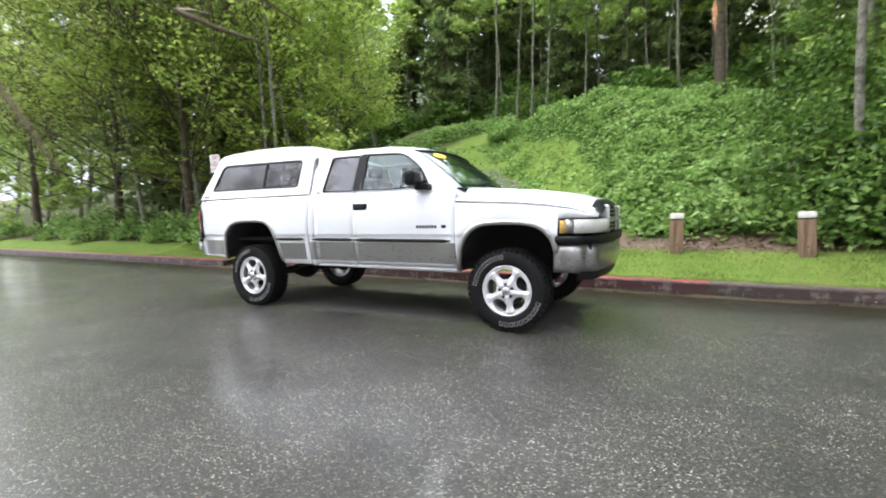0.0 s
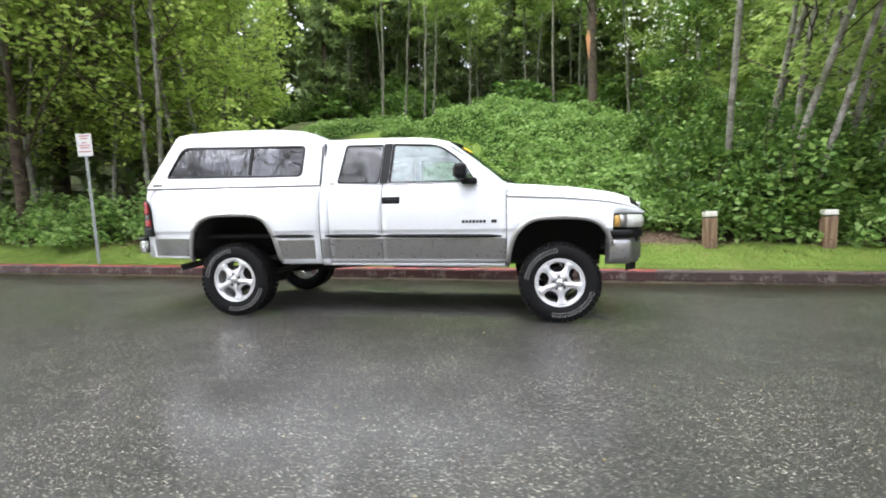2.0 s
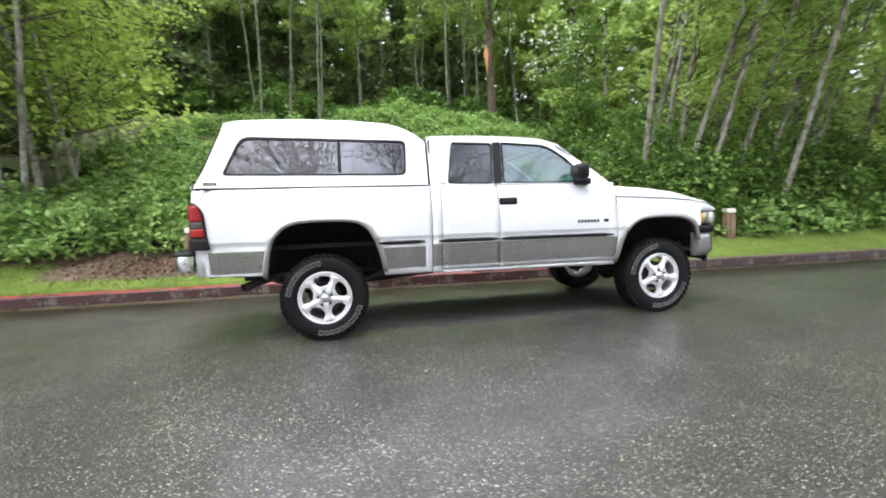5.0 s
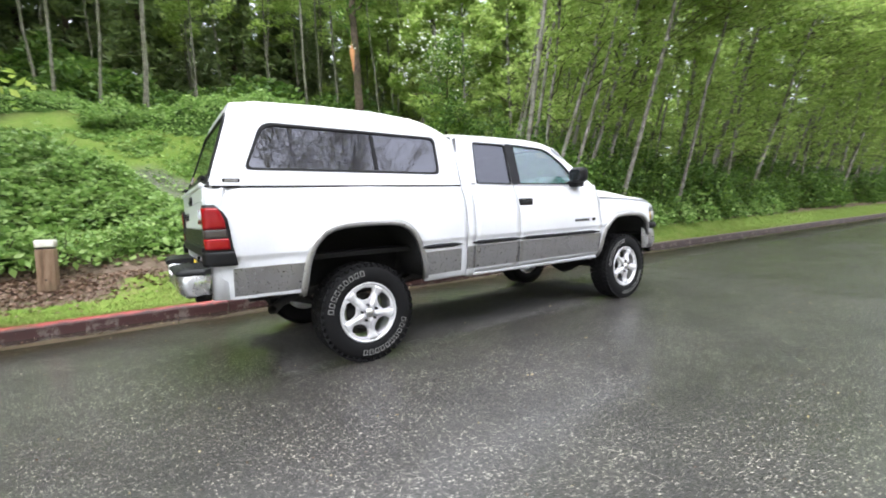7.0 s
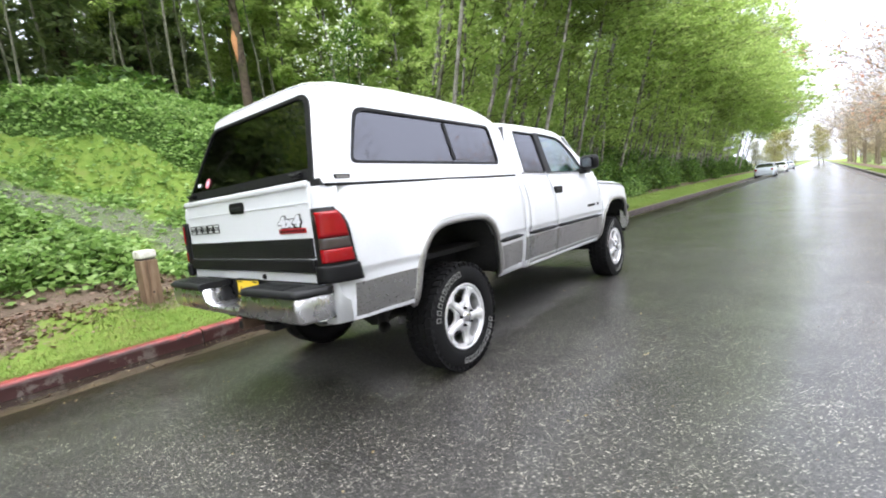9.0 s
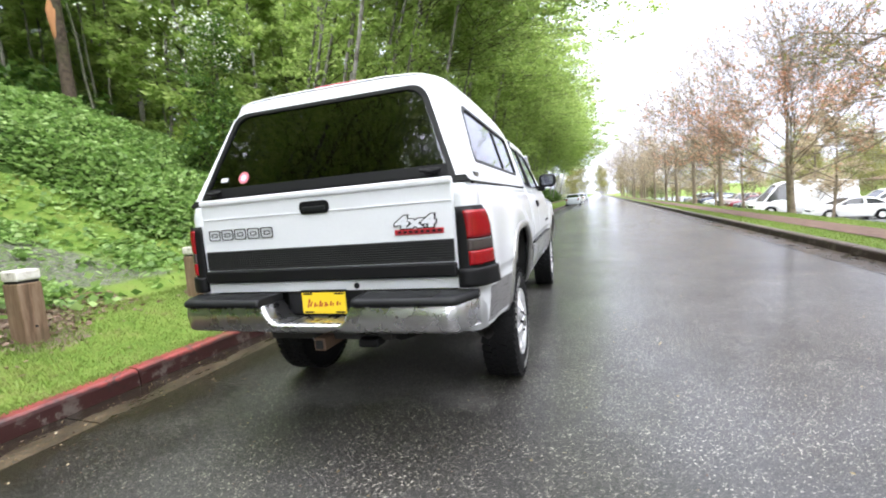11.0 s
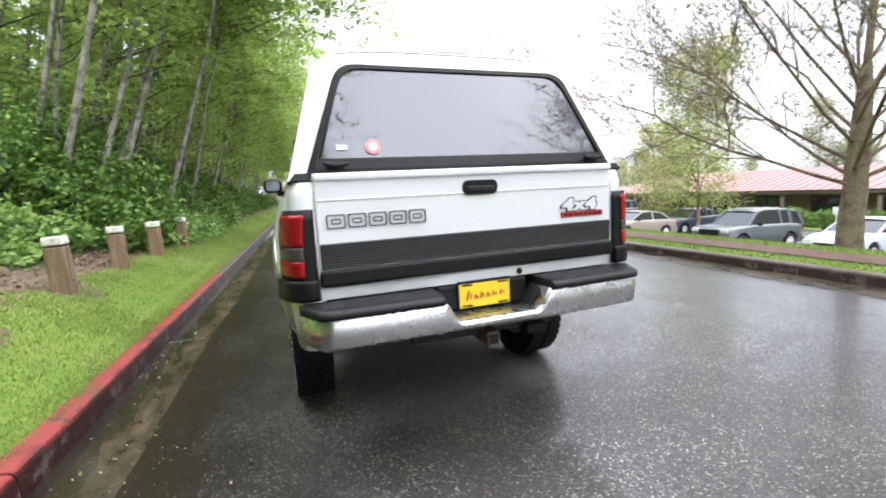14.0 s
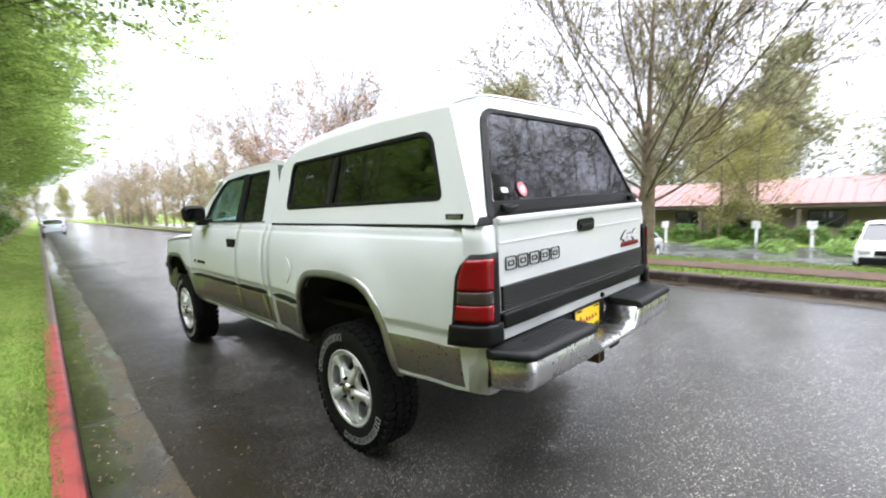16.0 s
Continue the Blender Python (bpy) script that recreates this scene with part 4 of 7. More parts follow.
def build_grass():
    rng = np.random.default_rng(31)
    n = 150000
    x, y = rng.uniform(-9, 16, n), 2.325 + 1.8 * rng.uniform(0, 1, n) ** 1.15
    far_n = 26000
    x = np.concatenate([x, rng.uniform(16, 46, far_n)])
    y = np.concatenate([y, 2.325 + 2.2 * rng.uniform(0, 1, far_n)])
    keep = rng.uniform(0, 1, len(x)) < (1 - 0.96 * smoothstep(3.45, 4.0, y + 0.25 * lumps(x, y, 1.4)) * (0.3 + 0.7 * smoothstep(0.9, 1.7, abs(x - 1.5)))) * (1 - 0.93 * smoothstep(2.8, 3.1, y + 0.15 * lumps(x, y, 2.0, 3)) * smoothstep(-5.6, -4.4, x) * smoothstep(-0.9, -1.6, x))
    x, y = x[keep], y[keep]
    y = y - SKEW * x
    n = len(x)
    # tufts on the lane and the foot of the bank
    m = 70000
    lx, ly = rng.uniform(-8, 6, m), rng.uniform(3.6, 18, m)
    near = rng.uniform(0, 1, m) < smoothstep(3.2, 1.2, lane_distance(lx, ly)) * (0.25 + 0.75 * smoothstep(0.0, 0.5, lumps(lx, ly, 1.3) + 0.3 * smoothstep(5, 9, ly)))
    x, y = np.concatenate([x, lx[near]]), np.concatenate([y, ly[near]])
    n = len(x)
    z = bank(x, y)
    a, h = rng.uniform(0, 2 * np.pi, n), rng.uniform(0.012, 0.032, n) * (1 + 0.5 * (lumps(x, y, 1.7) > 0.3))
    w = 0.004 + 0.004 * rng.uniform(0, 1, n) + 0.010 * (x > 16)
    bx, by = np.cos(a) * w, np.sin(a) * w
    lx, ly = rng.normal(0, 0.5, n) * h, rng.normal(0, 0.5, n) * h
    v = np.stack([np.stack([x - bx, y - by, z - 0.005], -1), np.stack([x + bx, y + by, z - 0.005], -1), np.stack([x + lx, y + ly, z + h], -1)], 1).reshape(-1, 3)
    ob = attach("grass", mesh_np("grass", v, np.arange(3 * n).reshape(n, 3)), GRASS)
    tagged(ob, "short bright green grass of the verge", "grass", kind="stuff")
    # the far verge
    m = 70000
    x, y = rng.uniform(-9, 44, m), rng.uniform(-8.9, -5.5, m)
    keep = (y > -6.22) | (y < -7.18)
    x, y = x[keep], (y - SKEW * x)[keep]
    n = len(x)
    z, h, a = far_side(x, y), rng.uniform(0.015, 0.038, n), rng.uniform(0, 2 * np.pi, n)
    bx, by = np.cos(a) * 0.014, np.sin(a) * 0.014
    lx, ly = rng.normal(0, 0.5, n) * h, rng.normal(0, 0.5, n) * h
    v = np.stack([np.stack([x - bx, y - by, z - 0.005], -1), np.stack([x + bx, y + by, z - 0.005], -1), np.stack([x + lx, y + ly, z + h], -1)], 1).reshape(-1, 3)
    ob = attach("grass", mesh_np("grass_far", v, np.arange(3 * n).reshape(n, 3)), GRASS)
    tagged(ob, "mown green grass of the far verge", "grass", kind="stuff")


def build_litter():
    """Dead leaves round the posts and along the gutter."""
    rng = np.random.default_rng(41)
    x, y = rng.uniform(-8, 11, 12000), rng.normal(4.15, 0.33, 12000)
    keep = (lane_distance(x, y) > 0.8) & (rng.uniform(0, 1, 12000) < 0.25 + 0.75 * (lumps(x, y, 0.9, 4) > -0.1))
    x, y = x[keep], y[keep]
    # a thick drift round the first post and a few leaves by each of the others
    x, y = np.concatenate([x, rng.normal(-2.9, 0.95, 2600)]), np.concatenate([y, rng.normal(3.5, 0.28, 2600)])
    for px in (-0.66, 1.16, 3.10):
        x, y = np.concatenate([x, rng.normal(px + 0.2, 0.22, 60)]), np.concatenate([y, rng.normal(3.5, 0.14, 60)])
    c = np.stack([x, y, bank(x, y) + 0.012], -1)
    gx = rng.uniform(-6, 9, 110)
    gy = 2.19 - abs(rng.normal(0, 0.2, 110)) - SKEW * gx
    c = np.concatenate([c, np.stack([gx, gy, 0.012 + 0 * gx], -1)])
    n_big = len(c)
    # seed husks and bud scales washed over the road
    hx = np.concatenate([rng.uniform(-6, 9, 2600), rng.uniform(-5, 10, 1500)])
    hy = np.concatenate([1.95 - abs(rng.normal(0, 0.75, 2600)), rng.uniform(-4.9, 1.5, 1500)]) - SKEW * hx
    c = np.concatenate([c, np.stack([hx, hy, 0.006 + 0 * hx], -1)])
    sizes = np.concatenate([np.full(n_big - 110, 0.055), np.full(110, 0.024), np.full(len(hx), 0.0105)])
    v, f = leaves(c, sizes[:, None], rng, 0.12, 0.7)
    ob = attach("leaf_litter", mesh_np("leaf_litter", v, f), LITTER)
    tagged(ob, "brown dead leaves scattered by the posts and gutter", "leaf litter", kind="stuff")


def build_seeds():
    """Fallen catkins and seeds, thickest in the gutter."""
    rng = np.random.default_rng(43)
    x = np.concatenate([rng.uniform(-5, 6, 420), rng.uniform(-5, 7, 520)])
    y = np.concatenate([2.16 - abs(rng.normal(0, 0.35, 420)), rng.uniform(-4.6, 1.7, 520)]) - SKEW * x
    v, f = leaves(np.stack([x, y, 0.007 + 0 * x], -1), rng.uniform(0.010, 0.022, len(x))[:, None], rng, 0.1, 0.55)
    ob = attach("fallen_seeds", mesh_np("fallen_seeds", v, f), leaf_material("fallen_seed", (0.16, 0.11, 0.05), (0.34, 0.26, 0.13), (0.58, 0.50, 0.34), 0.1))
    tagged(ob, "pale tan fallen seeds and catkins strewn over the wet road", "seeds", kind="stuff")


build_brambles()
build_grass()
build_litter()
build_seeds()

# ---------------------------------------------------------------- street trees across the road
t = make_street_tree("street_tree", "broad budding street tree with bare spreading limbs on the far verge", 201, 9.6, LEAF_BUD, 15000, 0.065, 1.12, 1.05, 20, 0.185, reach=0.84)
random.seed(19)
plant(t, [(1.85, -8.85), (-6.0, -8.8), (-13.0, -8.8), (-25, -8.8)], "street trees", lo=1, hi=1.12)
t = make_street_tree("street_tree", "street tree with young coppery red leaves on the far verge", 202, 8.6, LEAF_RED, 10000, 0.11, 1.35, 1.25, 16, 0.14, 0.60)
plant(t, [(16.6, -8.6)], "street trees")
t = make_street_tree("street_tree", "street tree with sparse young tan leaves on the far verge", 204, 8.4, LEAF_TAN, 4000, 0.11, 1.5, 1.1, 12, 0.13, 0.7, None, False)
plant(t, [(38, -8.0), (52, -7.9), (66, -7.8), (82, -7.7)], "street trees", lo=0.95, hi=1.08)
t = make_street_tree("street_tree", "tall narrow street tree with few new leaves", 203, 9.2, LEAF_TAN, 3200, 0.10, 1.6, 0.6, 12, 0.12, None, None, False)
plant(t, [(25, -8.2), (31, -8.0), (44, -8.0), (60, -7.6), (74, -7.4), (90, -7.2), (98, -7.1), (107, -7.0)], "street trees", lo=0.9, hi=1.1)
t = make_street_tree("roadside_tree", "budding tree reaching over the road from the wooded verge", 205, 10.5, LEAF_LOW, 14000, 0.09, 1.8, 1.2, 9, 0.15, None, BARK_DARK)
plant(t, [(-9.4, 4.3), (-14.5, 4.6), (-21, 4.4)], "budding trees on the verge", lo=1, hi=1.1)
t = make_tree("garden_tree", "light green budding tree beside the car park", 211, 7.0, 0.10, (0, 0), 0.16, 2.4, 34, 11000, 0.12, LEAF_BUD, BARK_STREET, simple=True, spread=0.9, flat=0.3)
tall_bud = make_tree("garden_tree", "tall olive-green budding tree among the parked cars", 215, 10.2, 0.13, (0, 0), 0.14, 4.0, 52, 26000, 0.15, LEAF_YOUNG, BARK_STREET, simple=True, spread=1.2, flat=0.4)
tagged(tall_bud, group="trees round the car park")
tall_bud.matrix_basis = pose(15.6, -21.7, float(land(15.6, -21.7)), 0, 0, 40)
plant(t, [(22.5, -24.5), (4.6, -27.3), (2.6, -27.8), (46, -25), (-9, -18), (-16, -15), (41, -27), (54, -24)], "trees round the car park")
plant(make_tree("garden_tree", "tall pale budding tree behind the low building", 214, 9.5, 0.13, (0, 0), 0.2, 3.0, 34, 7000, 0.2, LEAF_HAZED, BARK_STREET, simple=True, spread=1.3, flat=0.4),
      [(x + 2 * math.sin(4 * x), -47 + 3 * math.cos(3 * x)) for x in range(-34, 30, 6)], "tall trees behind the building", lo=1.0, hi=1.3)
t = make_tree("garden_tree", "fresh green tree behind the car park", 212, 9.5, 0.13, (0, 0), 0.15, 3.0, 30, 6500, 0.24, LEAF_BUD, BARK_STREET, simple=True, spread=1.3, flat=0.4)
plant(t, [(58, -24), (70, -16), (84, -22), (100, -18), (120, -14), (140, -9), (10, -46), (-8, -46), (42, -46), (56, -38), (63, -36), (70, -34), (78, -32), (95, -30), (118, 2), (128, 5), (150, 6), (175, -4), (136, -3), (160, -10)], "trees behind the car park")
far_trees = make_tree("garden_tree", "pale tan budding tree far along the road", 213, 8.5, 0.12, (0, 0), 0.14, 2.8, 32, 4600, 0.18, LEAF_TAN, BARK_STREET, simple=True)
plant(far_trees, [(29, -15), (36, -17), (44, -14.5), (52, -14), (58, -13), (64, -12), (72, -12.5), (80, -11), (88, -12), (96, -10), (104, -11), (112, -9), (128, -8), (145, -12)], "tan budding trees")


# ---------------------------------------------------------------- the pickup truck
def paint(name, color, rough, metal=0.0, dirt=0.25):
    """Car paint under a clear coat, with a film of road dirt and small drops."""
    k = Nodes(name, rough, metal, 0.5)
    big, fine = k.noise(1.6, 5), k.noise(55, 3)
    soil = k.ramp(k.mix(0.45, big, fine), (0.45, 0.0), (0.75, dirt))
    k.color(k.mix(soil, color, tuple(c * 0.72 for c in color)))
    k.rough(k.ramp(fine, (0.3, rough), (0.7, min(rough + 0.12, 1))))
    k.b.inputs["Coat Weight"].default_value = 0.6
    k.b.inputs["Coat Roughness"].default_value = 0.05
    drops = k.cells(240.0, "F1", "Distance")
    k.bump(k.ramp(drops, (0.1, 1.0), (0.35, 0.0)), 0.06, 0.002)
    return k.mat


def glass_material(name, tint, drops=0.0, shine=0.07):
    """A thin pane: tinted see-through with a clear reflection."""
    k = Nodes(name)
    edge, tr, gl, mx = (k.n.new("ShaderNode" + s) for s in ("LayerWeight", "BsdfTransparent", "BsdfGlossy", "MixShader"))
    edge.inputs["Blend"].default_value = 0.5
    shine = k.math("ADD", k.math("MULTIPLY", k.math("POWER", edge.outputs["Facing"], 5.0), 1 - shine), shine, True)
    tr.inputs["Color"].default_value = (*tint, 1)
    gl.inputs["Roughness"].default_value = 0.015
    gl.inputs["Color"].default_value = (0.86, 0.87, 0.93, 1)
    if drops:
        b = k.n.new("ShaderNodeBump")
        b.inputs["Strength"].default_value, b.inputs["Distance"].default_value = drops, 0.004
        k.link(k.mix(0.5, k.noise(9, 3), k.ramp(k.cells(130.0, "F1", "Distance"), (0.1, 1.0), (0.4, 0.0))), b.inputs["Height"])
        k.link(b.outputs[0], gl.inputs["Normal"])
    k.link(shine, mx.inputs[0])
    k.link(tr.outputs[0], mx.inputs[1])
    k.link(gl.outputs[0], mx.inputs[2])
    k.link(mx.outputs[0], k.n["Material Output"].inputs["Surface"])
    return k.mat


WHITE = paint("white_car_paint", (0.725, 0.74, 0.765), 0.28, 0, 0.18)
SILVER = paint("silver_grey_car_paint", (0.33, 0.325, 0.32), 0.25, 0.85, 0.08)
CANOPY_WHITE = paint("white_gelcoat", (0.74, 0.75, 0.77), 0.30, 0, 0.15)
CHROME = plain("chrome", (0.74, 0.74, 0.76), 0.17, 1.0, wear=0.3)
# the mirror glass is a dark grey metal
MIRROR = plain("dark_mirror_metal", (0.16, 0.165, 0.175), 0.06, 1.0, wear=0.05)
DULL_CHROME = plain("dull_bumper_chrome", (0.64, 0.64, 0.655), 0.27, 1.0, wear=0.06, scale=2)
ALLOY = plain("bright_cast_alloy", (0.80, 0.80, 0.81), 0.30, 0.45, wear=0.15, scale=20)
TRIM = plain("black_plastic", (0.009, 0.009, 0.010), 0.45, spec=0.2, wear=0.3)
PAD = plain("dark_grey_rubber_pad", (0.012, 0.0125, 0.014), 0.5, spec=0.3, wear=0.35, scale=30)
RUBBER = plain("tyre_rubber", (0.007, 0.007, 0.0075), 0.7, spec=0.22, wear=0.4, scale=30)
LETTER = plain("white_tyre_letter", (0.30, 0.30, 0.29), 0.6)
UNDER = plain("dirty_underbody_steel", (0.022, 0.020, 0.018), 0.75, wear=0.5)
RUST = plain("rusty_steel", (0.14, 0.085, 0.055), 0.75, wear=0.5, scale=30)
RIB = plain("glossy_grey_rib", (0.016, 0.016, 0.017), 0.30, spec=0.4, wear=0.3, scale=20)
LINER = plain("wheel_well_liner", (0.010, 0.010, 0.010), 0.9)
DARK_GLASS = glass_material("smoked_glass", (0.10, 0.10, 0.105), 0.05, 0.095)
SIDE_GLASS = glass_material("smoked_side_glass", (0.13, 0.13, 0.135), 0.05, 0.135)
CAB_GLASS = glass_material("green_tinted_glass", (0.66, 0.80, 0.77), 0.05, 0.105)
QUARTER_GLASS = glass_material("dark_tinted_glass", (0.20, 0.21, 0.22), 0.05, 0.10)
SEAT = plain("grey_seat_cloth", (0.09, 0.09, 0.10), 0.9)
DASH = plain("dark_grey_dash", (0.05, 0.05, 0.055), 0.7)


def lens(name, color, rough=0.16):
    k = Nodes(name, rough, 0, 0.3)
    ribs = k.n.new("ShaderNodeTexWave")
    ribs.inputs["Scale"].default_value = 40
    k.link(k.coord(), ribs.inputs["Vector"])
    k.color(k.mix(k.ramp(ribs.outputs["Fac"], (0.3, 0.0), (0.7, 0.5)), color, tuple(c * 0.55 for c in color)))
    k.b.inputs["Coat Weight"].default_value = 0.12
    k.b.inputs["Coat Roughness"].default_value = 0.03
    return k.mat


RED_LENS, CLEAR_LENS = lens("red_lamp_lens", (0.29, 0.005, 0.009)), lens("smoky_clear_lens", (0.065, 0.052, 0.049))
AMBER_LENS, HEAD_LENS = lens("amber_lamp_lens", (0.62, 0.38, 0.11)), lens("clear_headlamp_lens", (0.60, 0.61, 0.56))
BRAKE_RED = plain("red_badge", (0.36, 0.012, 0.02), 0.4)
YELLOW = plain("yellow_plate", (0.85, 0.60, 0.02), 0.45)


def knots(xs, ys):
    """A smooth-ish curve through knots."""
    xs, ys = np.array(xs, float), np.array(ys, float)
    return lambda x: np.interp(x, xs, ys)


side_w = knots((0.50, 0.57, 0.62, 0.72, 0.84, 0.930, 0.944, 1.05, 1.18, 1.27, 1.33, 1.362, 1.372, 1.43), (0.880, 0.900, 0.925, 0.946, 0.960, 0.964, 0.975, 0.978, 0.972, 0.960, 0.944, 0.933, 0.922, 0.905))
arch_rear = knots((-0.50, -0.485, -0.46, -0.42, -0.34, -0.26, -0.18, -0.06, 0.06, 0.2, 0.31, 0.38, 0.43, 0.48, 0.52, 0.545, 0.56),
                  (0.60, 0.70, 0.85, 0.965, 1.055, 1.092, 1.108, 1.114, 1.115, 1.111, 1.098, 1.066, 1.015, 0.92, 0.80, 0.69, 0.58))
arch_front = knots((3.02, 3.035, 3.06, 3.10, 3.17, 3.24, 3.31, 3.42, 3.54, 3.66, 3.76, 3.83, 3.89, 3.94, 3.97, 3.985),
                   (0.56, 0.68, 0.80, 0.895, 0.975, 1.018, 1.038, 1.046, 1.047, 1.044, 1.032, 1.012, 0.975, 0.915, 0.85, 0.77))


def half_width(x, z):
    """Half the body's width at x along and z up, with flared wheel arches and rounded corners."""
    w = float(side_w(z))
    for cx, top in ((0.03, 1.115), (3.50, 1.047)):
        r = math.hypot((x - cx) / 0.62, (z - 0.52) / (top - 0.42))
        w += 0.030 * math.exp(-(((r - 0.98) / 0.22) ** 2)) * (1 if z > 0.62 else 0.4)
    if x > 3.95:
        w -= 0.85 * (x - 3.95) ** 2
    if x < -0.86:
        w -= 1.35 * (-0.86 - x) ** 2
    if 1.02 < x < 3.0 and z > 1.2:
        w -= 0.010 * math.sin(math.pi * (x - 1.02) / 1.98)
    return w


def skin(name, xs, levels, low, mats, parent, pick=None, top=None, label="", sides=(-1, 1)):
    """Body panels on both sides: columns at xs, rows at the levels, cut off below low(x). Returns them."""
    made = []
    for s in sides:
        bm = bmesh.new()
        grid = []
        for x in xs:
            lo = float(low(x))
            zs = [max(z, lo) for z in levels]
            col = [bm.verts.new((x, s * half_width(x, z), z)) for z in zs]
            if top:
                col += [bm.verts.new((x, s * y, z)) for y, z in top(x)]
            grid.append(col)
        for a, b in zip(grid, grid[1:]):
            for j in range(len(a) - 1):
                f = bm.faces.new((a[j], b[j], b[j + 1], a[j + 1]) if s < 0 else (a[j], a[j + 1], b[j + 1], b[j]))
                f.smooth = True
                c = f.calc_center_median()
                f.material_index = pick(c.x, c.z) if pick else 0
        bmesh.ops.remove_doubles(bm, verts=bm.verts[:], dist=0.0008)
        ob = part(name, bm, mats, parent, label)
        sol = ob.modifiers.new("thickness", "SOLIDIFY")
        sol.thickness, sol.offset = 0.012, -1
        made.append(ob)
    return made


def span(a, b, *dense):
    """Columns from a to b at about 6 cm, with finer ones in the dense stretches."""
    xs = set(np.round(np.linspace(a, b, max(int((b - a) / 0.06), 2)), 4))
    for lo, hi, step in dense:
        xs |= set(np.round(np.arange(lo, hi, step), 4))
    return sorted(x for x in xs if a <= x <= b)


def rounded(pts, r, n=5):
    """A polygon with its corners rounded off; r is one radius or one for each corner."""
    out = []
    m = len(pts)
    for i in range(m):
        p, q, s = (Vector(pts[(i + d) % m]) for d in (-1, 0, 1))
        rad = r[i] if isinstance(r, (list, tuple)) else r
        a, b = (p - q), (s - q)
        d = min(rad, a.length * 0.45, b.length * 0.45)
        a, b = q + a.normalized() * d, q + b.normalized() * d
        for t in np.linspace(0, 1, n):
            out.append(tuple((1 - t) ** 2 * a + 2 * t * (1 - t) * q + t * t * b))
    return out


def plate(name, outline, holes, place, mat, parent, label="", thick=0.01, smooth=False, flip=False, bevel=0.0):
    """A sheet cut to an outline with holes in it, laid into the world by place(u, v)."""
    bm = bmesh.new()
    edges = []
    for loop in (outline, *holes):
        vs = [bm.verts.new((u, v, 0)) for u, v in loop]
        edges += [bm.edges.new((a, b)) for a, b in zip(vs, vs[1:] + vs[:1])]
    bmesh.ops.triangle_fill(bm, edges=edges, use_beauty=True)
    for f in bm.faces:
        if (f.normal.z if f.normal.length else f.calc_area()) < 0:
            f.normal_flip()
    if flip:
        bmesh.ops.reverse_faces(bm, faces=bm.faces[:])
    for v in bm.verts:
        v.co = Vector(place(v.co.x, v.co.y))
    ob = part(name, bm, mat, parent, label, smooth)
    sol = ob.modifiers.new("thickness", "SOLIDIFY")
    sol.thickness, sol.offset = thick, -1
    if bevel:
        bv = ob.modifiers.new("edge", "BEVEL")
        bv.width, bv.segments, bv.limit_method = bevel, 2, "ANGLE"
    return ob


def block(name, lo, hi, mat, parent=None, label="", bevel=0.004, segments=2, taper=None):
    """A box with rounded edges between two corners; taper(v) may move its corners first."""
    bm = bmesh.new()
    bmesh.ops.create_cube(bm, size=1)
    for v in bm.verts:
        v.co = Vector([(q + 0.5) * (b - a) + a for q, a, b in zip(v.co, lo, hi)])
        if taper:
            v.co = Vector(taper(*v.co))
    bmesh.ops.bevel(bm, geom=bm.edges[:], offset=bevel, segments=segments, affect="EDGES", profile=0.5)
    return part(name, bm, mat, parent, label)


def sweep(name, path, profile, mat, parent, label="", closed=True, smooth=True):
    """A section carried along a path; profile(i, t) gives its points at step i."""
    bm = bmesh.new()
    rings = [[bm.verts.new(p) for p in profile(i, i / (len(path) - 1), path[i])] for i in range(len(path))]
    m = len(rings[0])
    for a, b in zip(rings, rings[1:]):
        for j in range(m if closed else m - 1):
            bm.faces.new((a[j], b[j], b[(j + 1) % m], a[(j + 1) % m])).smooth = smooth
    if closed:
        bm.faces.new(rings[0])
        bm.faces.new(rings[-1][::-1])
    bmesh.ops.recalc_face_normals(bm, faces=bm.faces[:])
    return part(name, bm, mat, parent, label)


def lathe(profile, steps=48):
    """A bmesh of a profile of (radius, y) turned about the y axis."""
    bm = bmesh.new()
    rings = []
    for i in range(steps):
        a = 2 * math.pi * i / steps
        rings.append([bm.verts.new((r * math.cos(a), y, r * math.sin(a))) for r, y in profile])
    for i in range(steps):
        a, b = rings[i], rings[(i + 1) % steps]
        for j in range(len(profile) - 1):
            bm.faces.new((a[j], a[j + 1], b[j + 1], b[j])).smooth = True
    bmesh.ops.remove_doubles(bm, verts=bm.verts[:], dist=1e-5)
    bmesh.ops.recalc_face_normals(bm, faces=bm.faces[:])
    return bm


def add_box(bm, m, size):
    """Adds a box of a size at a pose to a bmesh."""
    r = bmesh.ops.create_cube(bm, size=1)
    bmesh.ops.transform(bm, matrix=m @ Matrix.Diagonal((*size, 1)), verts=r["verts"])


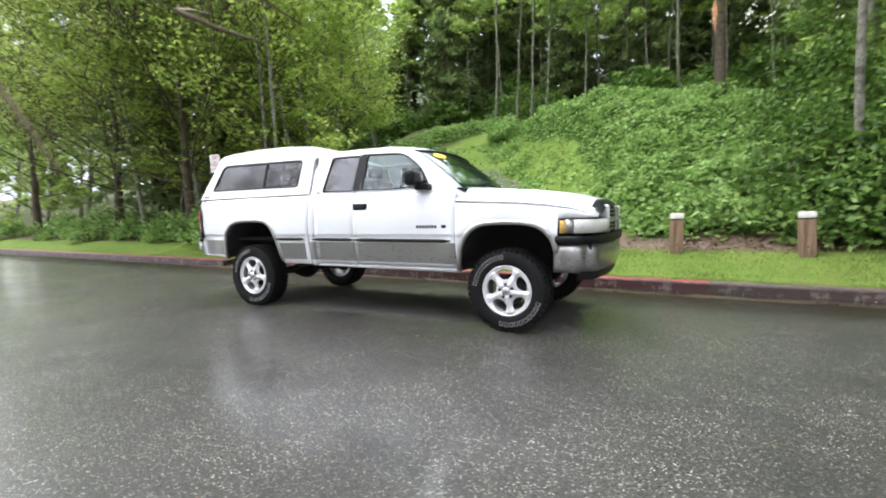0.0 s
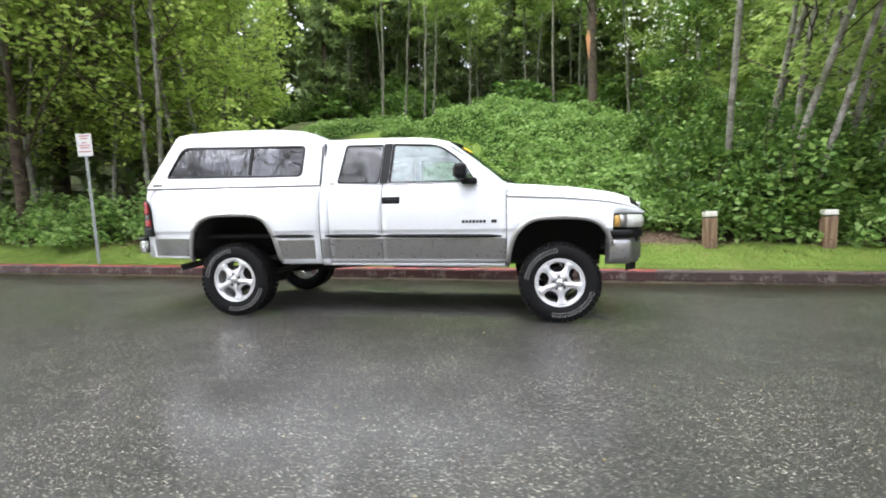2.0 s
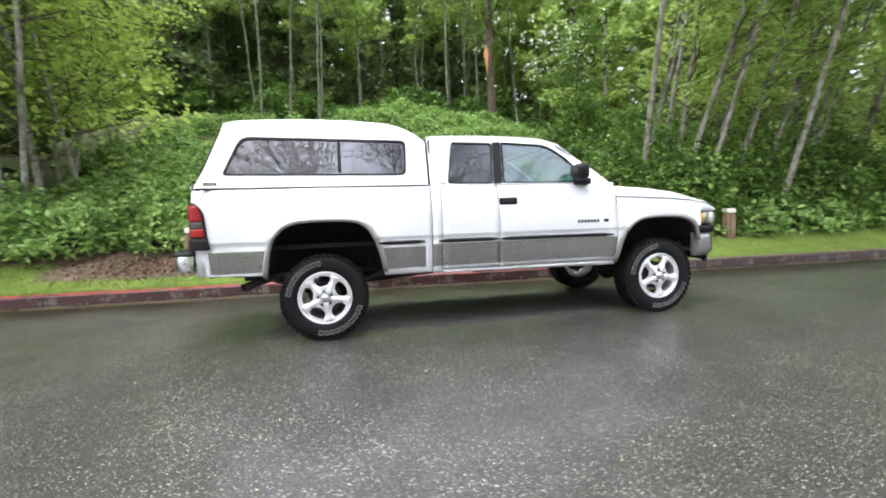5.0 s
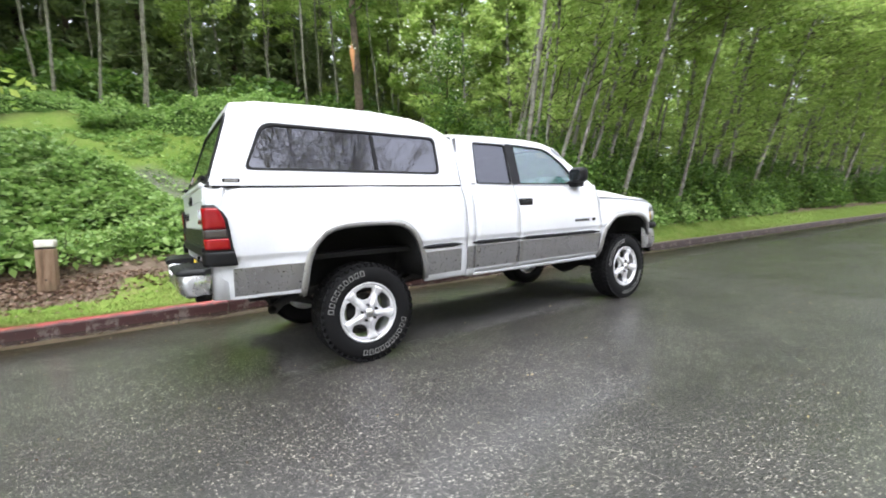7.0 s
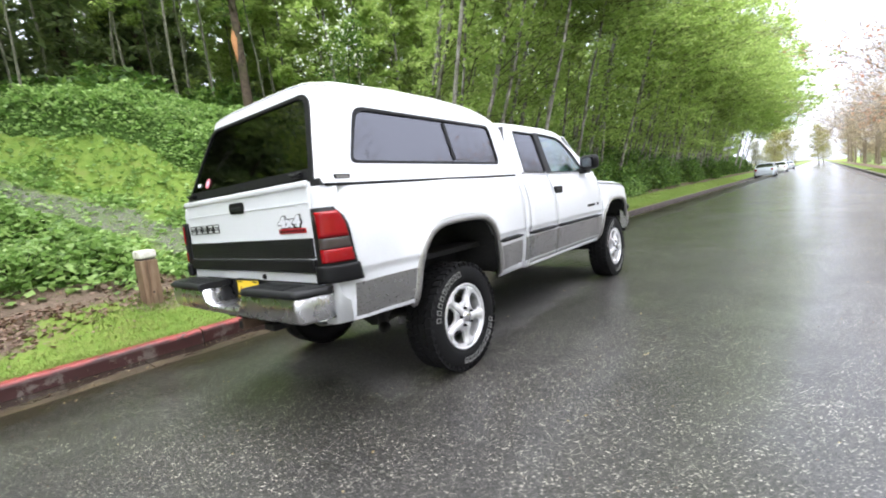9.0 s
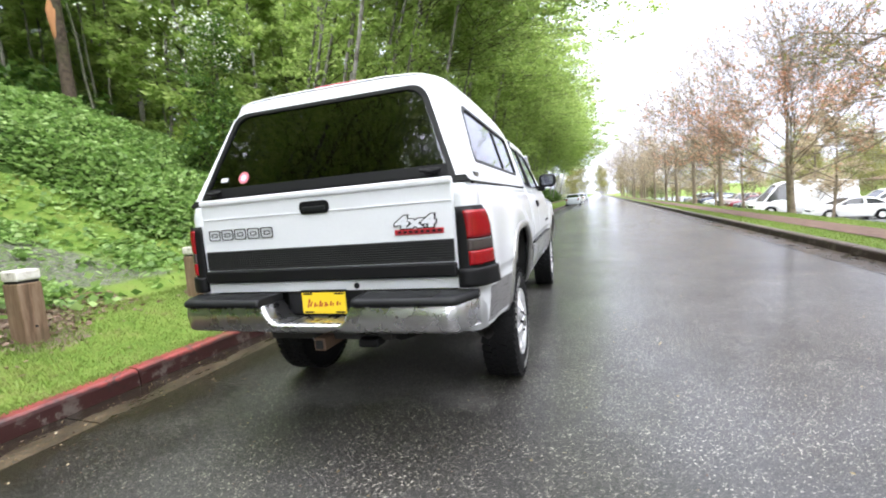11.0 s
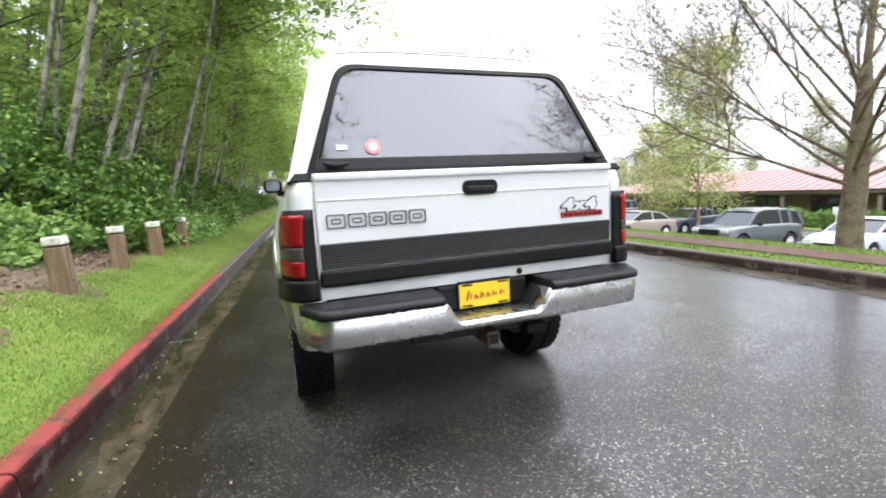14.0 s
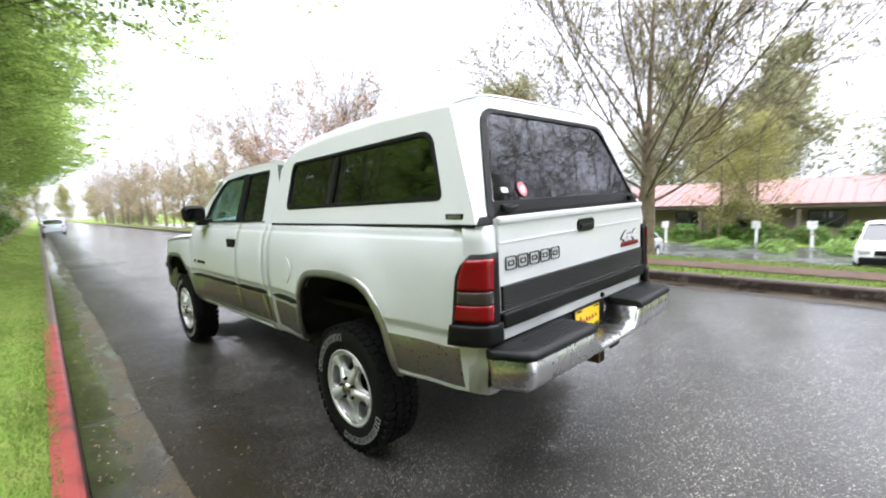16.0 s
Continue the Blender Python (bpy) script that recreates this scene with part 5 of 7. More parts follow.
def make_wheel(parent, x, y, outward):
    """Tyre with tread lugs and lettering, five-spoke alloy rim, hub cap, nuts; the outer face looks along outward."""
    R, half = 0.405, 0.114
    prof = [(0.236, -half * 0.8), (0.250, -half * 0.98), (0.29, -half * 1.08), (0.35, -half * 1.04), (0.383, -half * 0.92), (0.392, -half * 0.7),
            (0.394, 0.0), (0.392, half * 0.7), (0.383, half * 0.92), (0.35, half * 1.04), (0.29, half * 1.08), (0.250, half * 0.98), (0.236, half * 0.8)]
    tyre = part("tyre", lathe(prof, 56), RUBBER, parent, "black all-terrain tyre with raised white lettering")
    turn = 0 if outward < 0 else 180
    seat_at = pose(x, y, R, 0, 0, turn)
    tyre.matrix_local = seat_at
    lugs = bmesh.new()
    for i in range(44):
        a = 2 * math.pi * i / 44
        for row, (off, w, skew) in enumerate(((-0.086, 0.058, 12), (-0.031, 0.042, -18), (0.031, 0.042, 18), (0.086, 0.058, -12))):
            aa = a + (row % 2) * math.pi / 44
            m = pose(0, 0, 0, 0, -math.degrees(aa), 0) @ pose(0.3965, off, 0, skew, 0, 0)
            add_box(lugs, m, (0.012, w, 0.047))
        m = pose(0, 0, 0, 0, -math.degrees(a), 0) @ pose(0.380, -0.110, 0, 0, 0, 0)
        add_box(lugs, m, (0.020, 0.007, 0.020))
    part("tread", lugs, RUBBER, tyre)
    # raised letters on the sidewall, shown as plain bars
    for start, count in ((98, 9), (-100, 10)):
        for i in range(count):
            bars = bmesh.new()
            a = start + i * 9.0
            m = pose(0, 0, 0, 0, -a, 0) @ pose(0.325, -half * 1.065, 0, 0, 0, 0)
            for dz in (-0.015, 0.015):
                add_box(bars, m @ pose(0, 0, dz), (0.042, 0.005, 0.004))
            for dx in (-0.019, 0.019):
                add_box(bars, m @ pose(dx, 0, 0), (0.004, 0.005, 0.030))
            part("sidewall_letter", bars, LETTER, tyre, "white outlined letter")
    rim = part("rim", lathe([(0.240, -0.105), (0.247, -0.112), (0.238, -0.118), (0.226, -0.102), (0.218, -0.05), (0.210, 0.09), (0.238, 0.10)], 56), ALLOY, parent, "five-spoke bright alloy rim")
    rim.matrix_local = seat_at
    # spokes: a dished disc with five windows
    holes = []
    for i in range(5):
        a = math.radians(98 + 72 * i)
        pts = [(0.112, -0.26), (0.160, -0.46), (0.204, -0.38), (0.211, 0.0), (0.204, 0.38), (0.160, 0.46), (0.112, 0.26)]
        loop = rounded([(r * math.cos(a + t), r * math.sin(a + t)) for r, t in pts], (0.016, 0.02, 0.018, 0.02, 0.018, 0.02, 0.016), 3)
        holes.append(loop)
    disc = [(0.229 * math.cos(t), 0.229 * math.sin(t)) for t in np.linspace(0, 2 * math.pi, 60, endpoint=False)]

    def dish(u, v):
        r = math.hypot(u, v)
        return (u, -0.100 + 0.022 * smoothstep(0.07, 0.15, r) - 0.012 * smoothstep(0.16, 0.205, r) + 0.01 * smoothstep(0.06, 0.03, r), v)
    sp = plate("spokes", disc, holes, dish, ALLOY, rim, "", 0.026, False, False, 0.006)
    sp.modifiers["thickness"].offset = 0
    for i in range(5):
        a = math.radians(98 + 36 + 72 * i)
        ca, sa = math.cos(a), math.sin(a)

        def ridge(n, t, r, ca=ca, sa=sa):
            w = 0.030 - 0.008 * math.sin(math.pi * min(1, (r - 0.04) / 0.15)) + 0.012 * float(smoothstep(0.17, 0.222, r))
            h = 0.020 - 0.004 * float(smoothstep(0.10, 0.22, r))
            y0 = dish(r, 0)[1] - 0.010
            return [(r * ca - q * w * sa, y0 - h * math.sqrt(max(0, 1 - q * q)), r * sa + q * w * ca) for q in (-1, -0.85, -0.5, 0, 0.5, 0.85, 1)]
        sweep("spoke", list(np.linspace(0.04, 0.222, 9)), ridge, ALLOY, rim)
    cap = part("hub_cap", lathe([(0.0, -0.142), (0.026, -0.141), (0.038, -0.132), (0.044, -0.11), (0.044, -0.08)], 24), CHROME, rim)
    for i in range(5):
        a = math.radians(98 + 72 * i)
        nut = bmesh.new()
        bmesh.ops.create_cone(nut, cap_ends=True, segments=6, radius1=0.012, radius2=0.009, depth=0.022)
        bmesh.ops.transform(nut, matrix=pose(0.066 * math.cos(a), -0.124, 0.066 * math.sin(a), 90, 0, 0), verts=nut.verts[:])
        part("lug_nut", nut, TRIM, rim)
    brake = part("brake_disc", lathe([(0.0, -0.02), (0.15, -0.02), (0.15, 0.01), (0.0, 0.01)], 32), UNDER, rim, "dark brake disc behind the spokes")
    return tyre


def build_truck():
    truck = thing("pickup_truck", "white and silver pickup truck with white canopy parked at kerb", "pickup truck")
    LEV = [0.50, 0.555, 0.60, 0.642, 0.655, 0.672, 0.70, 0.76, 0.82, 0.846, 0.858, 0.868, 0.90, 0.930, 0.944, 0.96, 0.98, 1.02, 1.08, 1.14, 1.20, 1.25, 1.29, 1.33, 1.355, 1.362, 1.372, 1.38, 1.395, 1.425]

    # bed sides, with the silver lower band
    def bed_low(x):
        if -0.50 <= x <= 0.56:
            return max(float(arch_rear(x)), 0.58)
        return 0.655 - 0.02 * (x + 1.1) if x < 0 else 0.583
    bed_pick = lambda x, z: 1 if ((0.672 < z < 0.868 and -0.945 < x < -0.46) or (0.642 < z < 0.846 and 0.47 < x < 0.985)) else 0  # noqa: E731
    for ob in skin("bed_side", span(-1.095, 1.022, (-0.50, -0.30, 0.012), (0.36, 0.57, 0.012)), LEV, bed_low, [WHITE, SILVER], truck, bed_pick):
        ob["label"] = "white bed side with silver lower band"

    # cab: corner post, half door, front door
    sill = lambda x: 0.570 - 0.008 * (x - 1.03)  # noqa: E731
    band = lambda x, z: 1 if (0.645 < z < 0.86 and 1.075 < x < 2.975) else 0  # noqa: E731
    skin("cab_corner", span(1.032, 1.125), LEV, sill, [WHITE, SILVER], truck, band)
    skin("rear_door", span(1.131, 1.705), LEV, lambda x: 0.60, [WHITE, SILVER], truck, band)
    skin("front_door", span(1.712, 2.995), LEV, lambda x: 0.60, [WHITE, SILVER], truck, band)
    skin("rocker_panel", span(1.131, 3.015), [0.50, 0.55, 0.575, 0.594], sill, [WHITE], truck)

    zf = knots((2.9, 3.05, 3.6, 3.9, 4.13, 4.25, 4.34), (1.325, 1.315, 1.285, 1.255, 1.215, 1.175, 1.12))

    def fender_low(x):
        return max(float(arch_front(x)), 0.55) if x < 3.985 else 0.925 if x < 4.013 else 1.092

    def fender_top(x):
        z, w = float(zf(x)), half_width(x, 1.1)
        return [(w - 0.025, z - 0.028), (w - 0.06, z - 0.008), (w - 0.12, z), (0.745, z + 0.004)]
    skin("front_fender", span(3.002, 4.335, (3.0, 3.25, 0.012), (3.78, 4.02, 0.012)), [z for z in LEV if z < 1.05] + [1.07, 1.09], fender_low, [WHITE], truck, None,
         lambda x: [(half_width(x, 1.1) - 0.006, 1.09 + (float(zf(x)) - 1.09) * 0.55)] + fender_top(x))

    # hood: a high middle that drops to the fenders, black guard on its lip
    zc = knots((2.93, 3.1, 3.3, 3.68, 4.05, 4.2, 4.29, 4.345), (1.445, 1.435, 1.42, 1.388, 1.335, 1.295, 1.25, 1.19))
    bm = bmesh.new()
    rows = []
    for x in list(np.linspace(2.93, 4.2, 22)) + [4.25, 4.29, 4.32, 4.345]:
        c, e = float(zc(x)), float(zf(x)) + 0.006
        half = []
        for y, t in ((0.0, 1.0), (0.22, 0.995), (0.42, 0.96), (0.52, 0.9), (0.59, 0.72), (0.645, 0.36), (0.69, 0.10), (0.738, 0.0)):
            yy = y * (1 - 0.22 * max(0, x - 4.1))
            half.append((x + (0.05 - 0.10 * y * y if x > 4.2 else 0), yy, e + (c - e) * t))
        rows.append([bm.verts.new((x, -y, z)) for x, y, z in half[::-1]] + [bm.verts.new(p) for p in half[1:]])
    for a, b in zip(rows, rows[1:]):
        for j in range(len(a) - 1):
            f = bm.faces.new((a[j], b[j], b[j + 1], a[j + 1]))
            f.smooth = True
            f.material_index = 1 if f.calc_center_median().x > 4.27 else 0
    hood = part("hood", bm, [WHITE, TRIM], truck, "white hood with a black guard on its lip")
    # cowl behind the hood
    block("cowl", (2.86, -0.76, 1.38), (2.97, 0.76, 1.425), TRIM, truck)

    # glasshouse
    tumble = lambda z: 0.905 - 0.33 * (z - 1.425)  # noqa: E731
    roof_edge = [(1.035, 1.425), (1.035, 1.90), (1.10, 1.918), (1.55, 1.922), (2.0, 1.915), (2.24, 1.895), (2.40, 1.85), (2.62, 1.69), (2.80, 1.555), (2.955, 1.425)]
    quarter = rounded([(1.205, 1.442), (1.672, 1.432), (1.706, 1.858), (1.278, 1.864)], 0.035)
    door_win = rounded([(1.772, 1.436), (2.690, 1.432), (2.555, 1.655), (2.30, 1.836), (1.80, 1.864)], (0.02, 0.03, 0.12, 0.10, 0.03), 7)
    for s in (-1, 1):
        plate("cab_upper_side", roof_edge, [quarter, door_win], lambda u, v: (u, s * tumble(v), v), WHITE, truck, "", 0.03, flip=s > 0)
        for nm, loop, mat, lab in (("quarter_window", quarter, QUARTER_GLASS, "dark tinted fixed pane"), ("door_window", door_win, CAB_GLASS, "greenish clear pane")):
            win = plate(nm, loop, [], lambda u, v: (u, s * (tumble(v) - 0.010), v), mat, truck, lab, 0.004, flip=s > 0)
            win.visible_shadow = False
            cu, cv = sum(p[0] for p in loop) / len(loop), sum(p[1] for p in loop) / len(loop)
            inner = [(cu + (u - cu) * 0.95, cv + (v - cv) * 0.93) for u, v in loop]
            plate("window_seal", loop, [inner], lambda u, v: (u, s * (tumble(v) + 0.003), v), TRIM, win, "", 0.012, flip=s > 0)
        plate("door_post", [(1.676, 1.432), (1.768, 1.436), (1.797, 1.866), (1.709, 1.862)], [], lambda u, v: (u, s * (tumble(v) + 0.005), v), TRIM, truck, "black post between the windows", 0.01,
              flip=s > 0)

    def sheet(name, us, vs, place, mat, label="", thick=0.012):
        b = bmesh.new()
        g = [[b.verts.new(place(u, v)) for v in vs] for u in us]
        for p, q in zip(g, g[1:]):
            for j in range(len(p) - 1):
                b.faces.new((p[j], q[j], q[j + 1], p[j + 1])).smooth = True
        bmesh.ops.recalc_face_normals(b, faces=b.faces[:])
        o = part(name, b, mat, truck, label)
        sol = o.modifiers.new("thickness", "SOLIDIFY")
        sol.thickness, sol.offset = thick, 0
        return o

    def roof_at(x, t):
        edge_z = float(np.interp(x, (1.035, 1.1, 1.55, 2.0, 2.24, 2.40), (1.90, 1.918, 1.922, 1.915, 1.895, 1.85)))
        crown = float(np.interp(x, (1.035, 1.12, 1.6, 2.1, 2.35, 2.5), (0.045, 0.06, 0.065, 0.06, 0.045, 0.03)))
        y = t * tumble(edge_z)
        return (x + 0.10 * (1 - t * t) * smoothstep(2.2, 2.4, x), y, edge_z + crown * (1 - abs(t) ** 2.6))
    sheet("roof", np.linspace(1.035, 2.40, 22), np.linspace(-1, 1, 25), roof_at, WHITE)

    def screen(v, t):
        x0, z0 = 2.955 + 0.13 * (1 - t * t), 1.425 + 0.012 * (1 - t * t)
        x1, y1, z1 = roof_at(2.40, t)
        y0 = t * 0.80
        k = v + 0.10 * v * (1 - v)
        return (x0 + (x1 - x0) * v, y0 + (y1 - y0) * v, z0 + (z1 - z0) * k)
    ws = sheet("windshield", np.linspace(0.02, 0.985, 12), np.linspace(-0.93, 0.93, 21), screen, CAB_GLASS, "sloping clear windshield", 0.005)
    ws.visible_shadow = False
    sheet("windshield_seal", np.linspace(0.955, 1.0, 3), np.linspace(-0.97, 0.97, 21), lambda v, t: tuple(np.add(screen(v, t), (0.004, 0, 0.004))), TRIM)
    for s in (-1, 1):
        sheet("a_pillar", np.linspace(0, 1, 8), np.linspace(0.93, 1.05, 4), lambda v, t: screen(v, s * t), WHITE)
    # a yellow oval price sticker inside the screen, its writing as bars
    oval = [(0.82 + 0.075 * math.cos(a), -0.60 + 0.135 * math.sin(a)) for a in np.linspace(0, 2 * math.pi, 28, endpoint=False)]
    st = plate("price_sticker", oval, [], lambda u, v: tuple(np.add(screen(u, v), (0.006, 0, 0.006))), YELLOW, truck, "yellow oval sticker", 0.002)
    for s in (-0.3, 0.25):
        wiper = Tubes()
        p0, p1 = np.array(screen(0.0, s - 0.35)) + (0.02, 0, 0.02), np.array(screen(0.13, s + 0.25)) + (0.012, 0, 0.014)
        wiper.add([p0, (p0 + p1) / 2 + (0.004, 0, 0.01), p1], (0.010, 0.008, 0.005), 5)
        attach("wiper", wiper.mesh("wiper"), TRIM, truck)

    # inside the cab
    block("cab_floor", (1.06, -0.84, 0.62), (3.0, 0.84, 0.70), DASH, truck)
    block("dashboard", (2.55, -0.80, 1.10), (2.93, 0.80, 1.40), DASH, truck, "", 0.05, 3)
    for y in (-0.42, 0.42):
        st = block("seat", (1.78, y - 0.26, 0.95), (2.32, y + 0.26, 1.13), SEAT, truck, "grey cloth seat", 0.06, 3)
        back = block("backrest", (1.66, y - 0.25, 1.10), (1.84, y + 0.25, 1.60), SEAT, st, "", 0.06, 3, lambda x, yy, z: (x - 0.16 * (z - 1.1), yy, z))
        block("headrest", (1.60, y - 0.12, 1.62), (1.70, y + 0.12, 1.76), SEAT, st, "", 0.04, 3)
    wheel_ring = Tubes()
    a = np.linspace(0, 2 * np.pi, 25)
    wheel_ring.add(np.stack([2.42 - 0.10 * np.sin(a), 0.42 + 0.19 * np.cos(a), 1.36 + 0.16 * np.sin(a)], -1), np.full(25, 0.014), 6)
    attach("steering_wheel", wheel_ring.mesh("steering_wheel"), TRIM, truck)
    sheet("cab_back", (1.045, 1.05), np.linspace(-1, 1, 3), lambda u, t: (u, t * 0.80, 0.6 if u < 1.047 else 1.88), DASH)
    block("cab_back_panel", (1.04, -0.82, 0.60), (1.06, 0.82, 1.44), WHITE, truck)

    # moulding strips, door handles, name bars
    for s in (-1, 1):
        for a, b in ((0.505, 0.955), (1.088, 1.700), (1.716, 2.948)):
            path = list(np.linspace(a, b, 14))

            def mould(i, t, x, s=s, a=a, b=b):
                w, z = half_width(x, 0.895), 0.892 - 0.005 * (x - 0.5)
                h = 0.019 * min(1, 0.35 + 8 * min(x - a, b - x))
                return [(x, s * (w - 0.004), z - h), (x, s * (w + 0.012), z - h * 0.85), (x, s * (w + 0.020), z), (x, s * (w + 0.012), z + h * 0.85), (x, s * (w - 0.004), z + h)]
            sweep("moulding", path, mould, TRIM, truck, "black rub strip")
        hw = half_width(1.81, 1.254)
        h = block("door_handle", (1.712, s * hw - 0.014, 1.214), (1.902, s * hw + 0.016, 1.290), TRIM, truck, "black pull handle", 0.012, 3)
        block("handle_grip", (1.74, s * (hw + 0.010) - 0.010, 1.238), (1.875, s * (hw + 0.010) + 0.010, 1.266), PAD, h, "", 0.006)
        for a, b, h in ((2.55, 2.80, 0.030), (2.845, 2.90, 0.032)):
            n = int((b - a) / 0.04)
            for i in range(n + 1):
                x = a + i * (b - a) / (n + 1)
                w = half_width(x, 1.025)
                block("name_bar", (x, s * w - 0.004, 1.012), (x + 0.026, s * w + 0.004, 1.012 + h), TRIM, truck, "", 0.002, 1)
        block("cab_badge", (1.135, s * 0.913 - 0.004, 1.435), (1.185, s * 0.913 + 0.004, 1.452), SILVER, truck, "", 0.002, 1)
        # wheel-arch lips
        for fn, lo, hi, cx in ((arch_rear, -0.498, 0.556, 0.03), (arch_front, 3.022, 3.985, 3.50)):
            path = [x for x in np.concatenate([np.linspace(lo, lo + 0.12, 14), np.linspace(lo + 0.13, hi - 0.13, 22), np.linspace(hi - 0.12, hi, 14)])]

            def lip(i, t, x, s=s, fn=fn, cx=cx):
                z = float(fn(x))
                dx, dz = x - cx, (z - 0.50)
                n = math.hypot(dx, dz)
                ux, uz = dx / n, dz / n
                w = half_width(x + ux * 0.03, z + uz * 0.03)
                return [(x - ux * 0.006, s * (w - 0.03), z - uz * 0.006), (x - ux * 0.008, s * (w + 0.010), z - uz * 0.008), (x + ux * 0.010, s * (w + 0.016), z + uz * 0.010),
                        (x + ux * 0.040, s * (w + 0.007), z + uz * 0.040), (x + ux * 0.044, s * (w - 0.006), z + uz * 0.044)]
            sweep("arch_trim", path, lip, WORN_CHROME, truck, "worn bright metal arch trim")
        # fuel flap on the left bed side, aerial base on the right fender
        if s > 0:
            loop = [(0.70 + 0.085 * math.cos(a), 1.10 + 0.095 * math.sin(a)) for a in np.linspace(0, 2 * math.pi, 24, endpoint=False)]
            plate("fuel_flap", loop, [], lambda u, v: (u, half_width(u, v) + 0.004, v), WHITE, truck, "", 0.004, flip=True)
        # door mirrors
        m = block("door_mirror", (2.485, min(s * 0.925, s * 1.135), 1.445), (2.615, max(s * 0.925, s * 1.135), 1.610), TRIM, truck, "black rounded folding mirror", 0.056, 6)
        block("mirror_arm", (2.54, min(s * 0.86, s * 0.99), 1.405), (2.70, max(s * 0.86, s * 0.99), 1.47), TRIM, m, "", 0.018, 3, lambda x, y, z: (x + 0.06 * (1.47 - z), y, z))
        plate("mirror_glass", rounded([(s * 0.955, 1.472), (s * 1.105, 1.472), (s * 1.105, 1.583), (s * 0.955, 1.583)], 0.04, 5), [], lambda u, v: (2.483, u, v), MIRROR, m, "", 0.003, flip=s > 0)

    # front end
    path = [(y, 4.42 - 0.10 * (abs(y) / 0.8) ** 2.4 - (0.9 * max(0, abs(y) - 0.80) ** 1.0 if abs(y) > 0.80 else 0)) for y in np.linspace(-0.93, 0.93, 41)]
    pts = [(-0.985, 3.985), (-0.985, 4.06), (-0.975, 4.14), (-0.95, 4.20)] + [(y, x) for y, x in path if abs(y) < 0.925] + [(0.95, 4.20), (0.975, 4.14), (0.985, 4.06), (0.985, 3.985)]

    def belt(z0, z1, out, inset):
        def prof(i, t, p):
            y, x = p
            l = math.hypot(y, x - 3.6)
            ny, nx = y / l, (x - 3.6) / l
            q = lambda d, z: (x + nx * d, y + ny * d, z)  # noqa: E731
            return [q(-0.08, z0), q(out - inset, z0), q(out, z0 + (z1 - z0) * 0.25), q(out, z0 + (z1 - z0) * 0.75), q(out - inset * 0.6, z1), q(-0.08, z1)]
        return prof
    fb = sweep("front_bumper", pts, belt(0.60, 0.862, 0.0, 0.035), SILVER, truck, "silver front bumper")
    sweep("bumper_pad", pts, belt(0.858, 0.932, 0.018, 0.02), TRIM, fb, "black upper bumper pad")
    sweep("air_dam", pts[3:-3], belt(0.525, 0.605, -0.05, 0.01), TRIM, fb, "dark lower valance")
    for s in (-1, 1):
        block("bumper_recess", (4.24, s * 0.60 - 0.19, 0.655), (4.392, s * 0.60 + 0.19, 0.815), DASH, fb, "dark grey recess panel", 0.03, 3, lambda x, y, z, s=s: (x - (0.075 if abs(y) > 0.6 else 0.0), y, z))
        # headlamp cluster wraps the corner
        hl = [(s * 0.968, 4.018), (s * 0.962, 4.068), (s * 0.946, 4.135), (s * 0.922, 4.20), (s * 0.86, 4.285), (s * 0.76, 4.335), (s * 0.60, 4.37), (s * 0.51, 4.38)]

        def lamp(z0, z1, out):
            def prof(i, t, p):
                y, x = p
                return [(x - 0.05, y * 0.95, z0), (x + out, y + s * out * 0.6, z0 + 0.01), (x + out + 0.006, y + s * out * 0.8, (z0 + z1) / 2), (x + out, y + s * out * 0.6, z1 - 0.01), (x - 0.05, y * 0.95, z1)]
            return prof
        head = sweep("headlamp", hl, lamp(0.938, 1.094, 0.004), TRIM, truck, "clear headlamp with amber side lamp")
        sweep("lamp_glass", hl[2:], lamp(0.946, 1.086, 0.012), HEAD_LENS, head, "clear ribbed lens")
        sweep("parking_lens", hl[1:3], lamp(0.946, 1.086, 0.011), WORN_CHROME, head, "clear side lens over a bright reflector")
        sweep("indicator", hl[:2], lamp(0.946, 1.080, 0.010), AMBER_LENS, head, "amber side lamp")
        block("grille_surround", (4.30, min(s * 0.475, s * 0.515), 0.94), (4.39, max(s * 0.475, s * 0.515), 1.205), CHROME_FLAT, truck, "bright grille surround", 0.014, 3)
        seam = list(np.linspace(3.0, 4.30, 26))
        sweep("hood_gap", seam, lambda i, t, x, s=s: [(x, s * (half_width(x, 1.1) - 0.03), float(zf(x)) - 0.040), (x, s * (half_width(x, 1.1) - 0.009), float(zf(x)) - 0.043), (x, s * (half_width(x, 1.1) - 0.012), float(zf(x)) - 0.037), (x, s * (half_width(x, 1.1) - 0.03), float(zf(x)) - 0.036)],
              TRIM, truck, "dark gap beside the hood")
        block("cowl_corner", (2.94, min(s * 0.72, s * 0.905), 1.30), (3.03, max(s * 0.72, s * 0.905), 1.415), WHITE, truck, "", 0.02, 3, lambda x, y, z: (x, y, z - (0.07 if x > 3.0 and z > 1.35 else 0)))
        gr = sweep("grille_opening", [(s * y, 4.345 + 0.045 * (1 - y * y)) for y in np.linspace(0.03, 0.47, 8)], lambda i, t, p: [(p[1] - 0.06, p[0], 0.945), (p[1], p[0], 0.945), (p[1] - 0.01, p[0], 1.19), (p[1] - 0.06, p[0], 1.19)], LINER,
                   truck, "dark grille opening")
